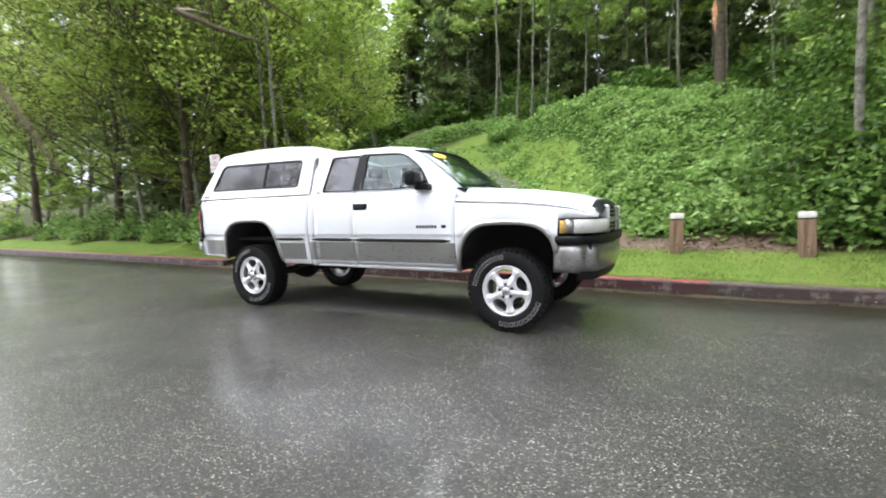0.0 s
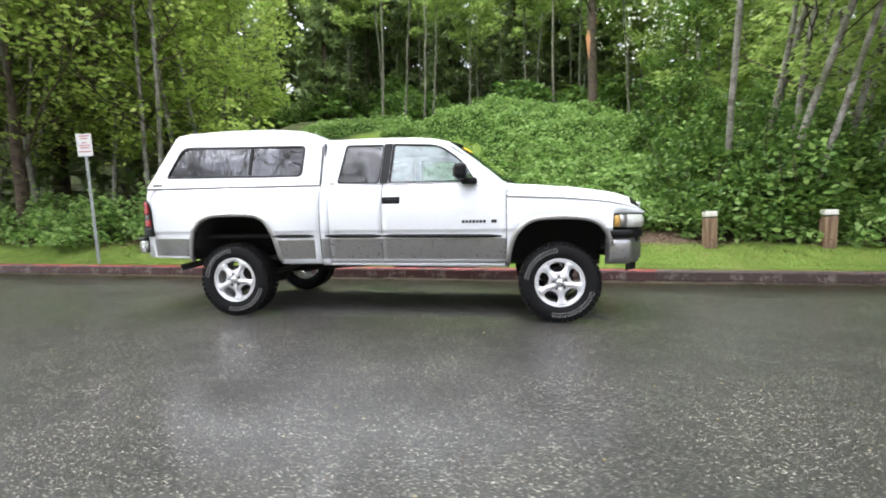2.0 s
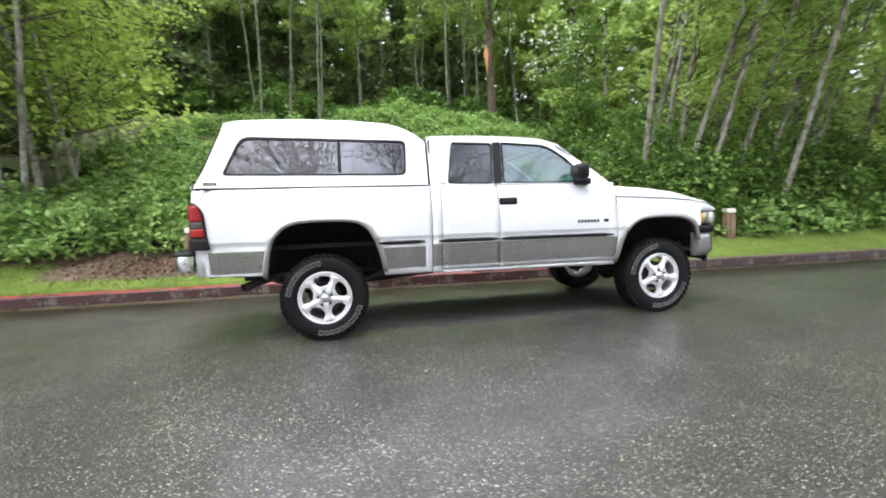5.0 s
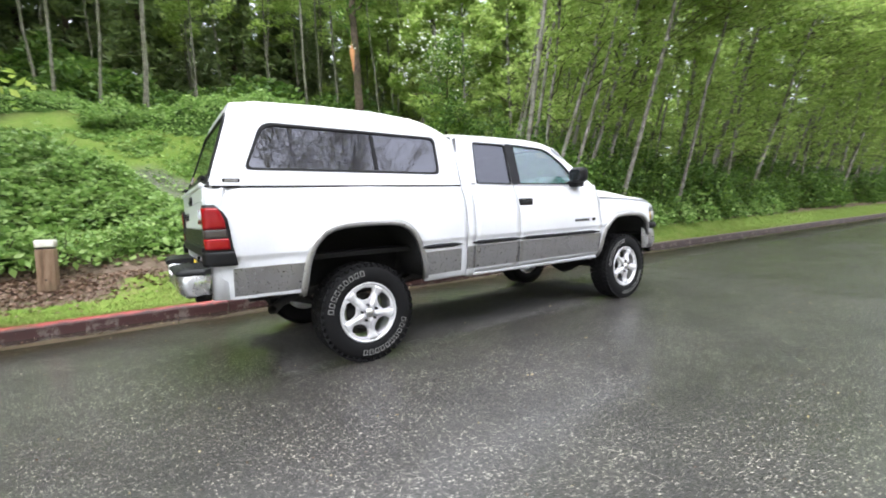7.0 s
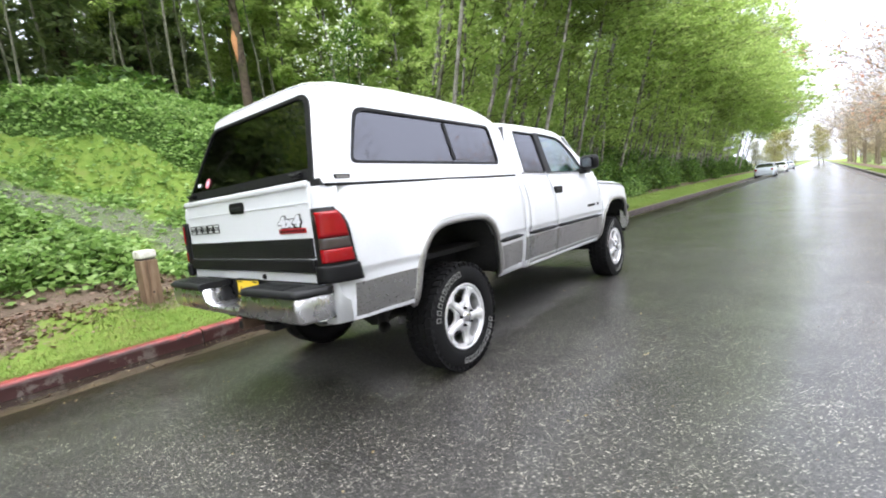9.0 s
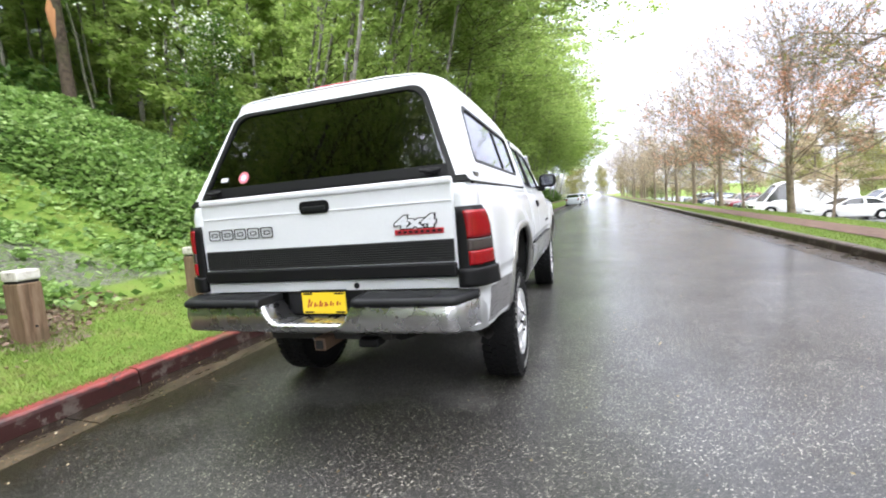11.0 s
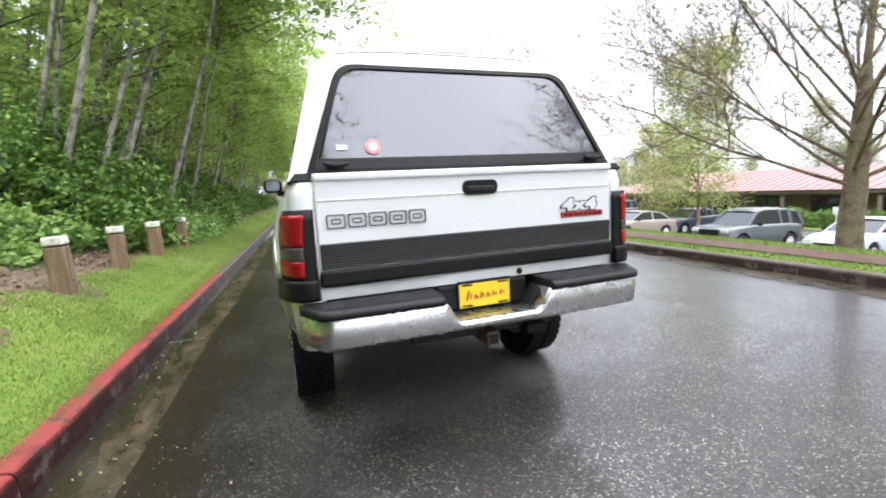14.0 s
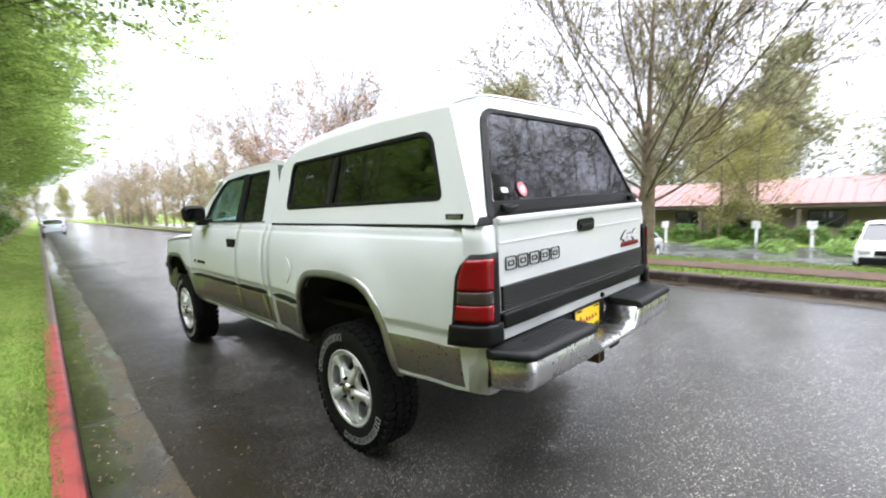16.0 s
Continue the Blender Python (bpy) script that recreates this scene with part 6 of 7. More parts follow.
        for z in np.linspace(0.975, 1.16, 6):
            sweep("grille_bar", [(s * y, 4.352 + 0.045 * (1 - y * y)) for y in np.linspace(0.03, 0.47, 8)], lambda i, t, p, z=z: [(p[1] - 0.01, p[0], z - 0.006), (p[1] + 0.004, p[0], z - 0.006), (p[1] + 0.004, p[0], z + 0.006), (p[1] - 0.01, p[0], z + 0.006)],
                  SILVER, gr)
    block("grille_cross", (4.36, -0.03, 0.94), (4.41, 0.03, 1.20), SILVER, truck, "", 0.01)
    block("grille_cross", (4.33, -0.5, 1.055), (4.40, 0.5, 1.095), SILVER, truck, "", 0.012)
    block("radiator_support", (3.98, -0.84, 0.80), (4.28, 0.84, 1.12), LINER, truck)

    # wheel wells, frame, axles, exhaust, hitch
    for s in (-1, 1):
        for cx, lo, hi, fn, top in ((0.03, -0.50, 0.56, arch_rear, 1.115), (3.50, 3.02, 3.99, arch_front, 1.047)):
            sweep("wheel_well", list(np.linspace(lo, hi, 24)), lambda i, t, x, s=s, fn=fn: [(x, s * 0.955, max(float(fn(x)), 0.62) + 0.008), (x, s * 0.60, max(float(fn(x)), 0.62) + 0.02), (x, s * 0.50, 0.60), (x, s * 0.49, 0.60),
                                                                                (x, s * 0.59, max(float(fn(x)), 0.62) + 0.03), (x, s * 0.955, max(float(fn(x)), 0.62) + 0.02)], LINER, truck, "black wheel-well liner")
        block("frame_rail", (-0.80, s * 0.42 - 0.04, 0.54), (4.0, s * 0.42 + 0.04, 0.66), UNDER, truck, "", 0.01)
        for x in (0.0, 3.52):
            make_wheel(truck, x, s * 0.845, s)
        spring = Tubes()
        spring.add(bowed((-0.62, s * 0.50, 0.60), (0.66, s * 0.50, 0.58), np.random.default_rng(1), 0.0, 9, -0.16), np.full(9, 0.035), 5)
        attach("leaf_spring", spring.mesh("leaf_spring"), UNDER, truck)
        shock = Tubes()
        shock.add([(-0.12, s * 0.40, 0.34), (-0.22, s * 0.44, 0.90)], (0.03, 0.03), 8)
        attach("shock_absorber", shock.mesh("shock_absorber"), SILVER, truck)
    for x, r in ((0.0, 0.05), (3.52, 0.045)):
        axle = Tubes()
        axle.add([(x, -0.80, 0.405), (x, -0.25, 0.405), (x, -0.1, 0.39), (x, 0.02, 0.385), (x, 0.14, 0.39), (x, 0.3, 0.405), (x, 0.80, 0.405)], (r, r, 0.11, 0.145, 0.11, r, r), 12)
        attach("axle", axle.mesh("axle"), UNDER, truck)
    drive = Tubes()
    drive.add([(0.14, 0.02, 0.42), (2.1, 0.05, 0.56)], (0.05, 0.05), 8)
    attach("drive_shaft", drive.mesh("drive_shaft"), UNDER, truck)
    exhaust = Tubes()
    exhaust.add([(2.3, -0.30, 0.56), (1.1, -0.32, 0.55), (0.65, -0.34, 0.57), (0.2, -0.62, 0.62), (-0.45, -0.66, 0.60), (-0.62, -0.74, 0.56), (-0.72, -0.86, 0.53)], (0.035, 0.05, 0.035, 0.032, 0.032, 0.036, 0.038), 10)
    attach("exhaust_pipe", exhaust.mesh("exhaust_pipe"), UNDER, truck, "dark sooty tail pipe")
    block("gearbox", (1.6, -0.25, 0.46), (2.7, 0.25, 0.68), UNDER, truck, "", 0.05)
    block("engine_block", (2.9, -0.38, 0.55), (3.9, 0.38, 1.1), LINER, truck, "", 0.05)
    block("fuel_tank", (0.62, 0.45, 0.47), (1.65, 0.80, 0.66), UNDER, truck, "", 0.04)
    block("bed_floor", (-1.04, -0.80, 0.86), (1.0, 0.80, 0.90), LINER, truck)
    block("spare_tyre", (-1.0, -0.35, 0.56), (-0.35, 0.35, 0.76), RUBBER, truck, "", 0.08, 3)
    hitch = block("tow_hitch", (-1.20, -0.036, 0.565), (-0.95, 0.036, 0.637), RUST, truck, "rusty square receiver", 0.008)
    block("hitch_opening", (-1.203, -0.025, 0.576), (-1.195, 0.025, 0.626), LINER, hitch, "", 0.002, 1)
    block("hitch_bar", (-1.10, -0.40, 0.60), (-1.03, 0.40, 0.66), UNDER, hitch, "", 0.01)
    block("trailer_socket", (-1.16, -0.34, 0.575), (-1.05, -0.22, 0.625), TRIM, hitch, "", 0.01)

    # tailgate
    gate = block("tailgate", (-1.105, -0.812, 0.945), (-1.06, 0.812, 1.452), WHITE, truck, "white tailgate with black ribbed panel", 0.014, 3)
    block("gate_lip", (-1.118, -0.812, 1.425), (-1.09, 0.812, 1.462), WHITE, gate, "", 0.012, 3)
    block("gate_crease", (-1.110, -0.80, 1.338), (-1.100, 0.80, 1.346), WHITE, gate, "", 0.003)
    block("ribbed_panel", (-1.112, -0.80, 1.030), (-1.102, 0.80, 1.146), TRIM, gate, "black ribbed panel", 0.003)
    for z in np.linspace(1.038, 1.139, 9):
        block("rib", (-1.120, -0.798, z - 0.004), (-1.108, 0.798, z + 0.004), RIB, gate, "", 0.002, 1)
    block("gate_bumper_strip", (-1.132, -0.812, 0.950), (-1.098, 0.812, 1.026), TRIM, gate, "black padded strip", 0.014, 3)
    hb = plate("gate_handle", rounded([(-0.095, 1.330), (0.095, 1.330), (0.095, 1.402), (-0.095, 1.402)], 0.034, 6), [], lambda u, v: (-1.114, u, v), TRIM, gate, "black latch handle in a recess", 0.012, flip=True)
    block("handle_flap", (-1.122, -0.075, 1.345), (-1.110, 0.075, 1.372), PAD, hb, "", 0.006)
    block("rear_sill", (-1.096, -0.82, 0.885), (-1.05, 0.82, 0.942), WHITE, truck, "", 0.006)
    block("bed_front_wall", (0.98, -0.86, 0.88), (1.02, 0.86, 1.42), WHITE, truck)
    # maker's lettering as five outlined blocks
    for i in range(5):
        y1 = 0.765 - i * 0.096
        plate("emblem_block", rounded([(y1, 1.212), (y1 - 0.086, 1.212), (y1 - 0.086, 1.276), (y1, 1.276)], 0.012, 3), [rounded([(y1 - 0.006, 1.217), (y1 - 0.080, 1.217), (y1 - 0.080, 1.271), (y1 - 0.006, 1.271)], 0.009, 3)],
              lambda u, v: (-1.1085, u, v), TRIM, gate, "", 0.003)
        plate("emblem_core", rounded([(y1 - 0.021, 1.232), (y1 - 0.065, 1.232), (y1 - 0.065, 1.256), (y1 - 0.021, 1.256)], 0.006, 3), [rounded([(y1 - 0.026, 1.237), (y1 - 0.060, 1.237), (y1 - 0.060, 1.251), (y1 - 0.026, 1.251)], 0.004, 3)],
              lambda u, v: (-1.1085, u, v), TRIM, gate, "", 0.003)
    for nm, mat, off, fat in (("badge_outline", TRIM, 0.0, 0.0125), ("badge_text", LABEL_WHITE, 0.003, 0.006)):
        text = bpy.data.curves.new("badge_text", "FONT")
        text.body, text.size, text.extrude, text.offset, text.space_character = "4x4", 0.105, 0.002, fat, 1.12
        tmp = bpy.data.objects.new("badge_text", text)
        b = bmesh.new()
        flat = bpy.data.meshes.new_from_object(tmp)
        b.from_mesh(flat)
        bpy.data.objects.remove(tmp)
        for v in b.verts:
            u, w, d = (v.co.x - 0.098) * 1.28, (v.co.y - 0.036) * 0.80, v.co.z
            v.co = Vector((-1.1085 - d - off, -0.615 - u - 0.12 * w, 1.246 + w))
        part(nm, b, mat, gate, "4x4 badge figures")
    bar = block("badge_bar", (-1.113, -0.752, 1.178), (-1.105, -0.478, 1.207), BRAKE_RED, gate, "red bar under the badge", 0.003)
    for i in range(8):
        block("badge_bar_letter", (-1.115, -0.74 + i * 0.032, 1.186), (-1.112, -0.72 + i * 0.032, 1.199), TRIM, bar, "", 0.001, 1)

    # rounded white corners of the bed behind the lamps
    for s in (-1, 1):
        pts_c = [(-1.098, s * 0.816), (-1.098, s * 0.855), (-1.094, s * 0.880), (-1.082, s * 0.897), (-1.06, s * 0.908), (-1.0, s * 0.925)]
        sweep("bed_corner", pts_c, lambda i, t, p: [(p[0] + 0.03, p[1] * 0.97, 0.66), (p[0], p[1], 0.66), (p[0], p[1], 0.90), (p[0], p[1], 1.36), (p[0] + 0.01, p[1] * 0.985, 1.425), (p[0] + 0.03, p[1] * 0.97, 1.425)], WHITE, truck)
    # tail lamps wrap the corners; their front edge runs forward towards the bottom
    for s in (-1, 1):
        way = np.array([(-1.106, 0.820), (-1.112, 0.845), (-1.112, 0.874), (-1.108, 0.896), (-1.096, 0.914), (-1.077, 0.926), (-1.05, 0.938), (-1.02, 0.950), (-0.98, 0.963), (-0.92, 0.981)])
        run = np.concatenate([[0], np.cumsum(np.hypot(*np.diff(way, axis=0).T))])

        def shell_part(name, z0, z1, u0, u1, out, mat, parent, label="", thick=0.02, soft=0.0):
            bm = bmesh.new()
            grid = []
            for z in np.linspace(z0, z1, 9):
                front = np.interp(z, (0.90, 1.015, 1.20, 1.265, 1.29, 1.306), (-0.942, -0.960, -0.980, -1.008, -1.030, -1.052))
                end = np.interp(front, way[:, 0][4:], run[4:])
                row = []
                for u in np.linspace(u0, u1, 15):
                    w = u * end
                    x, y = np.interp(w, run, way[:, 0]), np.interp(w, run, way[:, 1])
                    rim = min(1.0, (u - u0) / 0.06, (u1 - u) / 0.06, (z - z0) / 0.012 + 0.01, (z1 - z) / 0.012 + 0.01)
                    o = out - soft * (1 - rim)
                    lean = float(np.interp(w, (0.03, 0.13), (0, 1)))
                    row.append(bm.verts.new((x - o * (1 - lean), s * (y + o * lean), z)))
                grid.append(row)
            for p, q in zip(grid, grid[1:]):
                for j in range(len(p) - 1):
                    bm.faces.new((p[j], p[j + 1], q[j + 1], q[j]) if s < 0 else (p[j], q[j], q[j + 1], p[j + 1])).smooth = True
            bmesh.ops.recalc_face_normals(bm, faces=bm.faces[:])
            ob = part(name, bm, mat, parent, label)
            sol = ob.modifiers.new("thickness", "SOLIDIFY")
            sol.thickness, sol.offset = thick, 0
            return ob
        house = shell_part("tail_lamp", 0.898, 1.306, 0.0, 1.0, 0.002, TRIM, truck, "tall red tail lamp in a black housing", 0.012)
        shell_part("brake_lens", 1.142, 1.284, 0.22, 0.90, 0.017, RED_LENS, house, "deep red ribbed lens", 0.006, 0.004)
        shell_part("reverse_lens", 1.081, 1.139, 0.22, 0.91, 0.016, CLEAR_LENS, house, "smoky clear lens", 0.006, 0.004)
        shell_part("turn_lens", 1.006, 1.078, 0.22, 0.92, 0.017, RED_LENS, house, "red lens", 0.006, 0.004)
        shell_part("lamp_base", 0.898, 0.988, 0.0, 1.0, 0.020, TRIM, house, "black lower cap", 0.02, 0.006)

    # rear step bumper
    ys_b = sorted(set(list(np.linspace(-0.91, 0.91, 44)) + [-0.30, -0.27, -0.24, -0.215, -0.20, 0.20, 0.215, 0.24, 0.27, 0.30]))

    def chrome(i, t, y):
        a = abs(y)
        end = smoothstep(0.80, 0.915, a)
        back = 0.15 * float(end) ** 2.0
        topz = 0.848 if a > 0.285 else 0.748 + 0.10 * float(smoothstep(0.205, 0.285, a))
        x = -1.305 + back + 0.02 * (a / 0.87) ** 2
        botz = 0.692 + 0.012 * float(end)
        return [(-1.10, y, topz - 0.006), (x + 0.02, y, topz), (x + 0.003, y, topz - 0.012), (x, y, (topz + botz) / 2 + 0.01), (x + 0.012, y, botz + 0.02), (x + 0.035, y, botz), (-1.12, y, botz + 0.01)]
    rb = sweep("rear_bumper", ys_b, chrome, DULL_CHROME, truck, "chromed step bumper with rubber pads")
    for s in (-1, 1):
        ysp = list(np.linspace(0.285, 0.915, 26))

        def pad(i, t, y, s=s):
            end = smoothstep(0.80, 0.915, y)
            x = -1.318 + 0.15 * float(end) ** 2 + 0.02 * (y / 0.87) ** 2
            lo = 0.842
            x += 0.004
            return [(-1.10, s * y, lo), (x, s * y, lo), (x - 0.004, s * y, lo + 0.018), (x + 0.008, s * y, lo + 0.034), (x + 0.03, s * y, lo + 0.040), (-1.10, s * y, lo + 0.040)]
        pd = sweep("step_pad", ysp, pad, PAD, rb, "dark rubber step pad")
        for xr in np.linspace(-1.27, -1.15, 6):
            block("step_ridge", (xr - 0.004, min(s * 0.31, s * 0.72), 0.879), (xr + 0.004, max(s * 0.31, s * 0.72), 0.886), PAD, pd, "", 0.002, 1)
    block("plate_recess", (-1.10, -0.26, 0.735), (-1.045, 0.26, 0.885), TRIM, rb, "black recess", 0.02)
    lp = block("licence_plate", (-1.112, -0.153, 0.712), (-1.102, 0.153, 0.865), TRIM, rb, "yellow dealer plate in a black frame", 0.006)
    lp.location.z += 0.03
    block("plate_face", (-1.116, -0.143, 0.727), (-1.111, 0.143, 0.850), YELLOW, lp, "yellow plate with a red scrawl", 0.002)
    for y, z, w, h, t in ((0.098, 0.784, 0.030, 0.052, 18), (0.058, 0.776, 0.024, 0.026, 18), (0.024, 0.781, 0.026, 0.036, 18), (-0.012, 0.778, 0.022, 0.026, 18), (-0.048, 0.782, 0.028, 0.026, 18), (-0.090, 0.784, 0.034, 0.024, 18)):
        b = bmesh.new()
        add_box(b, pose(-1.1175, y, z + 0.004, t), (0.002, 0.009, h))
        add_box(b, pose(-1.1175, y - w * 0.5, z, t), (0.002, 0.007, h * 0.6))
        part("plate_stroke", b, BRAKE_RED, lp)
    for y in (0.10, -0.105):
        block("plate_tab", (-1.1175, y - 0.03, 0.731), (-1.1155, y + 0.03, 0.741), TRIM, lp, "", 0.001, 1)
        block("plate_tab", (-1.1175, y - 0.03, 0.838), (-1.1155, y + 0.03, 0.848), TRIM, lp, "", 0.001, 1)
    # small round black lock on the white sill above the bumper
    lock = bmesh.new()
    bmesh.ops.create_uvsphere(lock, u_segments=12, v_segments=8, radius=0.017)
    bmesh.ops.transform(lock, matrix=Matrix.Translation((-1.10, -0.215, 0.912)), verts=lock.verts[:])
    part("sill_lock", lock, TRIM, rb)

    build_canopy(truck)
    return truck


def build_canopy(truck):
    wall = lambda z: 0.908 - 0.285 * (z - 1.435)  # noqa: E731
    rear_x = lambda z: -1.080 + 0.366 * (z - 1.445)  # noqa: E731
    side_x = lambda z: -1.062 + 0.50 * (z - 1.445)  # noqa: E731
    back_x = lambda u, z: rear_x(z) + (side_x(z) - rear_x(z)) * float(smoothstep(0.84, 1.0, abs(u) / wall(z)))  # noqa: E731
    eave = knots((-1.06, -0.80, -0.66, -0.2, 0.30, 0.70, 0.86, 0.95, 1.01), (1.985, 2.0, 2.005, 2.010, 1.998, 1.970, 1.942, 1.900, 1.845))
    crown = knots((-1.06, -0.80, -0.70, -0.2, 0.30, 0.66, 0.80, 0.92, 1.01), (2.05, 2.092, 2.118, 2.136, 2.130, 2.100, 2.058, 1.985, 1.92))
    shell = None
    top = [(x, float(eave(x))) for x in np.linspace(side_x(1.99), 1.01, 22)]
    outline = [(side_x(1.435) + 0.004, 1.435)] + top + [(1.01, 1.425)]
    hole = rounded([(-0.840, 1.545), (0.806, 1.528), (0.822, 1.874), (-0.684, 1.906)], (0.05, 0.06, 0.06, 0.09), 7)
    # roof
    bm = bmesh.new()
    g = []
    xs = [-0.90, -0.87, -0.85, -0.82, -0.79, -0.765] + list(np.linspace(-0.74, 1.01, 30))
    prof_t = (1.0, 0.985, 0.95, 0.90, 0.83, 0.72, 0.5, 0.25, 0.0)
    for x in xs:
        e, c = float(eave(x)), float(crown(x))
        w = wall(e)
        half = []
        for t in prof_t:
            z = e + (c - e) * (1 - t ** 5.0) ** 0.7
            xx = max(x, back_x(w * t * 0.999, z)) if x < -0.70 else x
            half.append((xx, w * t, z))
        g.append([bm.verts.new((a, -b, c_)) for a, b, c_ in half] + [bm.verts.new(p) for p in half[::-1][1:]])
    for a, b in zip(g, g[1:]):
        for j in range(len(a) - 1):
            bm.faces.new((a[j], b[j], b[j + 1], a[j + 1])).smooth = True
    f = bm.faces.new([v for v in g[-1]] + [bm.verts.new((1.01, 0.86, 1.44)), bm.verts.new((1.01, -0.86, 1.44))])
    bmesh.ops.remove_doubles(bm, verts=bm.verts[:], dist=0.0005)
    bmesh.ops.recalc_face_normals(bm, faces=bm.faces[:])
    shell = part("canopy", bm, CANOPY_WHITE, truck, "white fibreglass bed canopy with smoked windows")
    for s in (-1, 1):
        plate("canopy_side", outline, [hole], lambda u, v: (u, s * wall(v), v), CANOPY_WHITE, shell, "", 0.02, flip=s > 0)
        cu, cv = 0.06, 1.70
        inner = [(cu + (u - cu) * 0.972, cv + (v - cv) * 0.885) for u, v in hole]
        plate("side_window_frame", hole, [inner], lambda u, v: (u, s * (wall(v) + 0.004), v), TRIM, shell, "black window frame", 0.02, flip=s > 0, bevel=0.003)
        pane = plate("side_window", inner, [], lambda u, v: (u, s * (wall(v) - 0.008), v), SIDE_GLASS, shell, "smoked sliding window", 0.004, flip=s > 0)
        pane.visible_shadow = False
        plate("slider_bar", [(0.17, 1.565), (0.20, 1.565), (0.20, 1.855), (0.17, 1.855)], [], lambda u, v: (u, s * (wall(v) + 0.001), v), TRIM, shell, "", 0.01, flip=s > 0)
        block("base_rail", (-1.05, min(s * 0.880, s * 0.912), 1.418), (1.01, max(s * 0.880, s * 0.912), 1.434), TRIM, shell, "dark seal under the canopy", 0.004)
        block("maker_badge", (-0.985, s * 0.897 - 0.005, 1.452), (-0.875, s * 0.897 + 0.005, 1.482), TRIM, shell, "small dark badge", 0.003)
        block("badge_dash", (-0.972, s * 0.902 - 0.003, 1.460), (-0.888, s * 0.902 + 0.003, 1.474), SILVER, shell, "", 0.001, 1)
    # rear wall and lifting glass hatch
    lay = lambda d: (lambda u, v: (back_x(u, v) - d, u, v))  # noqa: E731
    e, c = float(eave(-0.88)) - 0.004, float(crown(-0.88)) - 0.010
    arc = [(wall(e) * t, e + (c - e) * (1 - abs(t) ** 5.0) ** 0.7) for t in (1.0, 0.985, 0.95, 0.90, 0.83, 0.72, 0.5, 0.25, 0.0, -0.25, -0.5, -0.72, -0.83, -0.90, -0.95, -0.985, -1.0)]
    out = [(-0.902, 1.440), (0.902, 1.440)] + arc
    cut = rounded([(-0.822, 1.462), (0.822, 1.462), (0.628, 1.990), (-0.628, 1.990)], (0.02, 0.02, 0.09, 0.09), 6)
    plate("canopy_back", out, [cut], lay(0.0), CANOPY_WHITE, shell, "", 0.02, flip=True)
    cut_in = [(u * 0.965, 1.735 + (v - 1.735) * 0.935) for u, v in cut]
    plate("hatch_frame", [(u * 1.012, 1.737 + (v - 1.737) * 1.02) for u, v in cut], [cut_in], lay(0.012), TRIM, shell, "black hatch frame", 0.022, flip=True, bevel=0.004)
    pane = plate("rear_window", cut_in, [], lay(0.002), DARK_GLASS, shell, "smoked lifting rear glass", 0.005, flip=True)
    pane.visible_shadow = False
    plate("hatch_rail", [(-0.79, 1.480), (0.79, 1.480), (0.775, 1.530), (-0.775, 1.530)], [], lay(0.010), TRIM, shell, "black lower rail", 0.012, flip=True)
    plate("hatch_sill", [(-0.905, 1.434), (0.905, 1.434), (0.88, 1.466), (-0.88, 1.466)], [], lay(0.020), TRIM, shell, "black hatch sill", 0.022, flip=True)
    for y in (-0.70, 0.70):
        hd = block("hatch_handle", (-1.095, y - 0.035, 1.480), (-1.065, y + 0.035, 1.515), TRIM, shell, "black T-handle", 0.008)
        grip = Tubes()
        grip.add([(-1.10, y - 0.055, 1.502), (-1.105, y, 1.492), (-1.10, y + 0.055, 1.505)], (0.009, 0.011, 0.009), 8)
        attach("handle_bar", grip.mesh("handle_bar"), TRIM, hd)
    disc = [(0.515 + 0.036 * math.cos(a), 1.582 + 0.036 * math.sin(a)) for a in np.linspace(0, 2 * math.pi, 24, endpoint=False)]
    plate("round_sticker", disc, [], lay(0.009), PINK, shell, "round red and white sticker", 0.001, flip=True)
    disc = [(0.515 + 0.020 * math.cos(a), 1.582 + 0.020 * math.sin(a)) for a in np.linspace(0, 2 * math.pi, 20, endpoint=False)]
    plate("sticker_centre", disc, [], lay(0.0105), PALE_BLUE, shell, "", 0.001, flip=True)
    plate("window_label", [(0.635, 1.568), (0.685, 1.568), (0.685, 1.592), (0.635, 1.592)], [], lay(0.009), LABEL_WHITE, shell, "small white label", 0.001, flip=True)
    block("high_brake_lamp", (-0.74, -0.15, 2.085), (-0.64, 0.15, 2.130), RED_LENS, shell, "red high brake lamp", 0.012, 3)
    for i in (-1, 1):
        block("canopy_lining", (-0.98, i * 0.80 - 0.01, 1.36), (0.99, i * 0.80 + 0.01, 1.44), LINER, shell)


WORN_CHROME = plain("worn_bright_trim", (0.55, 0.54, 0.52), 0.32, 0.8, wear=0.6, scale=12)
CHROME_FLAT = plain("badge_silver", (0.62, 0.63, 0.64), 0.35, 0.4)
PINK = plain("sticker_pink", (0.75, 0.20, 0.24), 0.4)
PALE_BLUE = plain("sticker_blue", (0.55, 0.62, 0.85), 0.4)
LABEL_WHITE = plain("label_white", (0.75, 0.76, 0.8), 0.4)
build_truck()


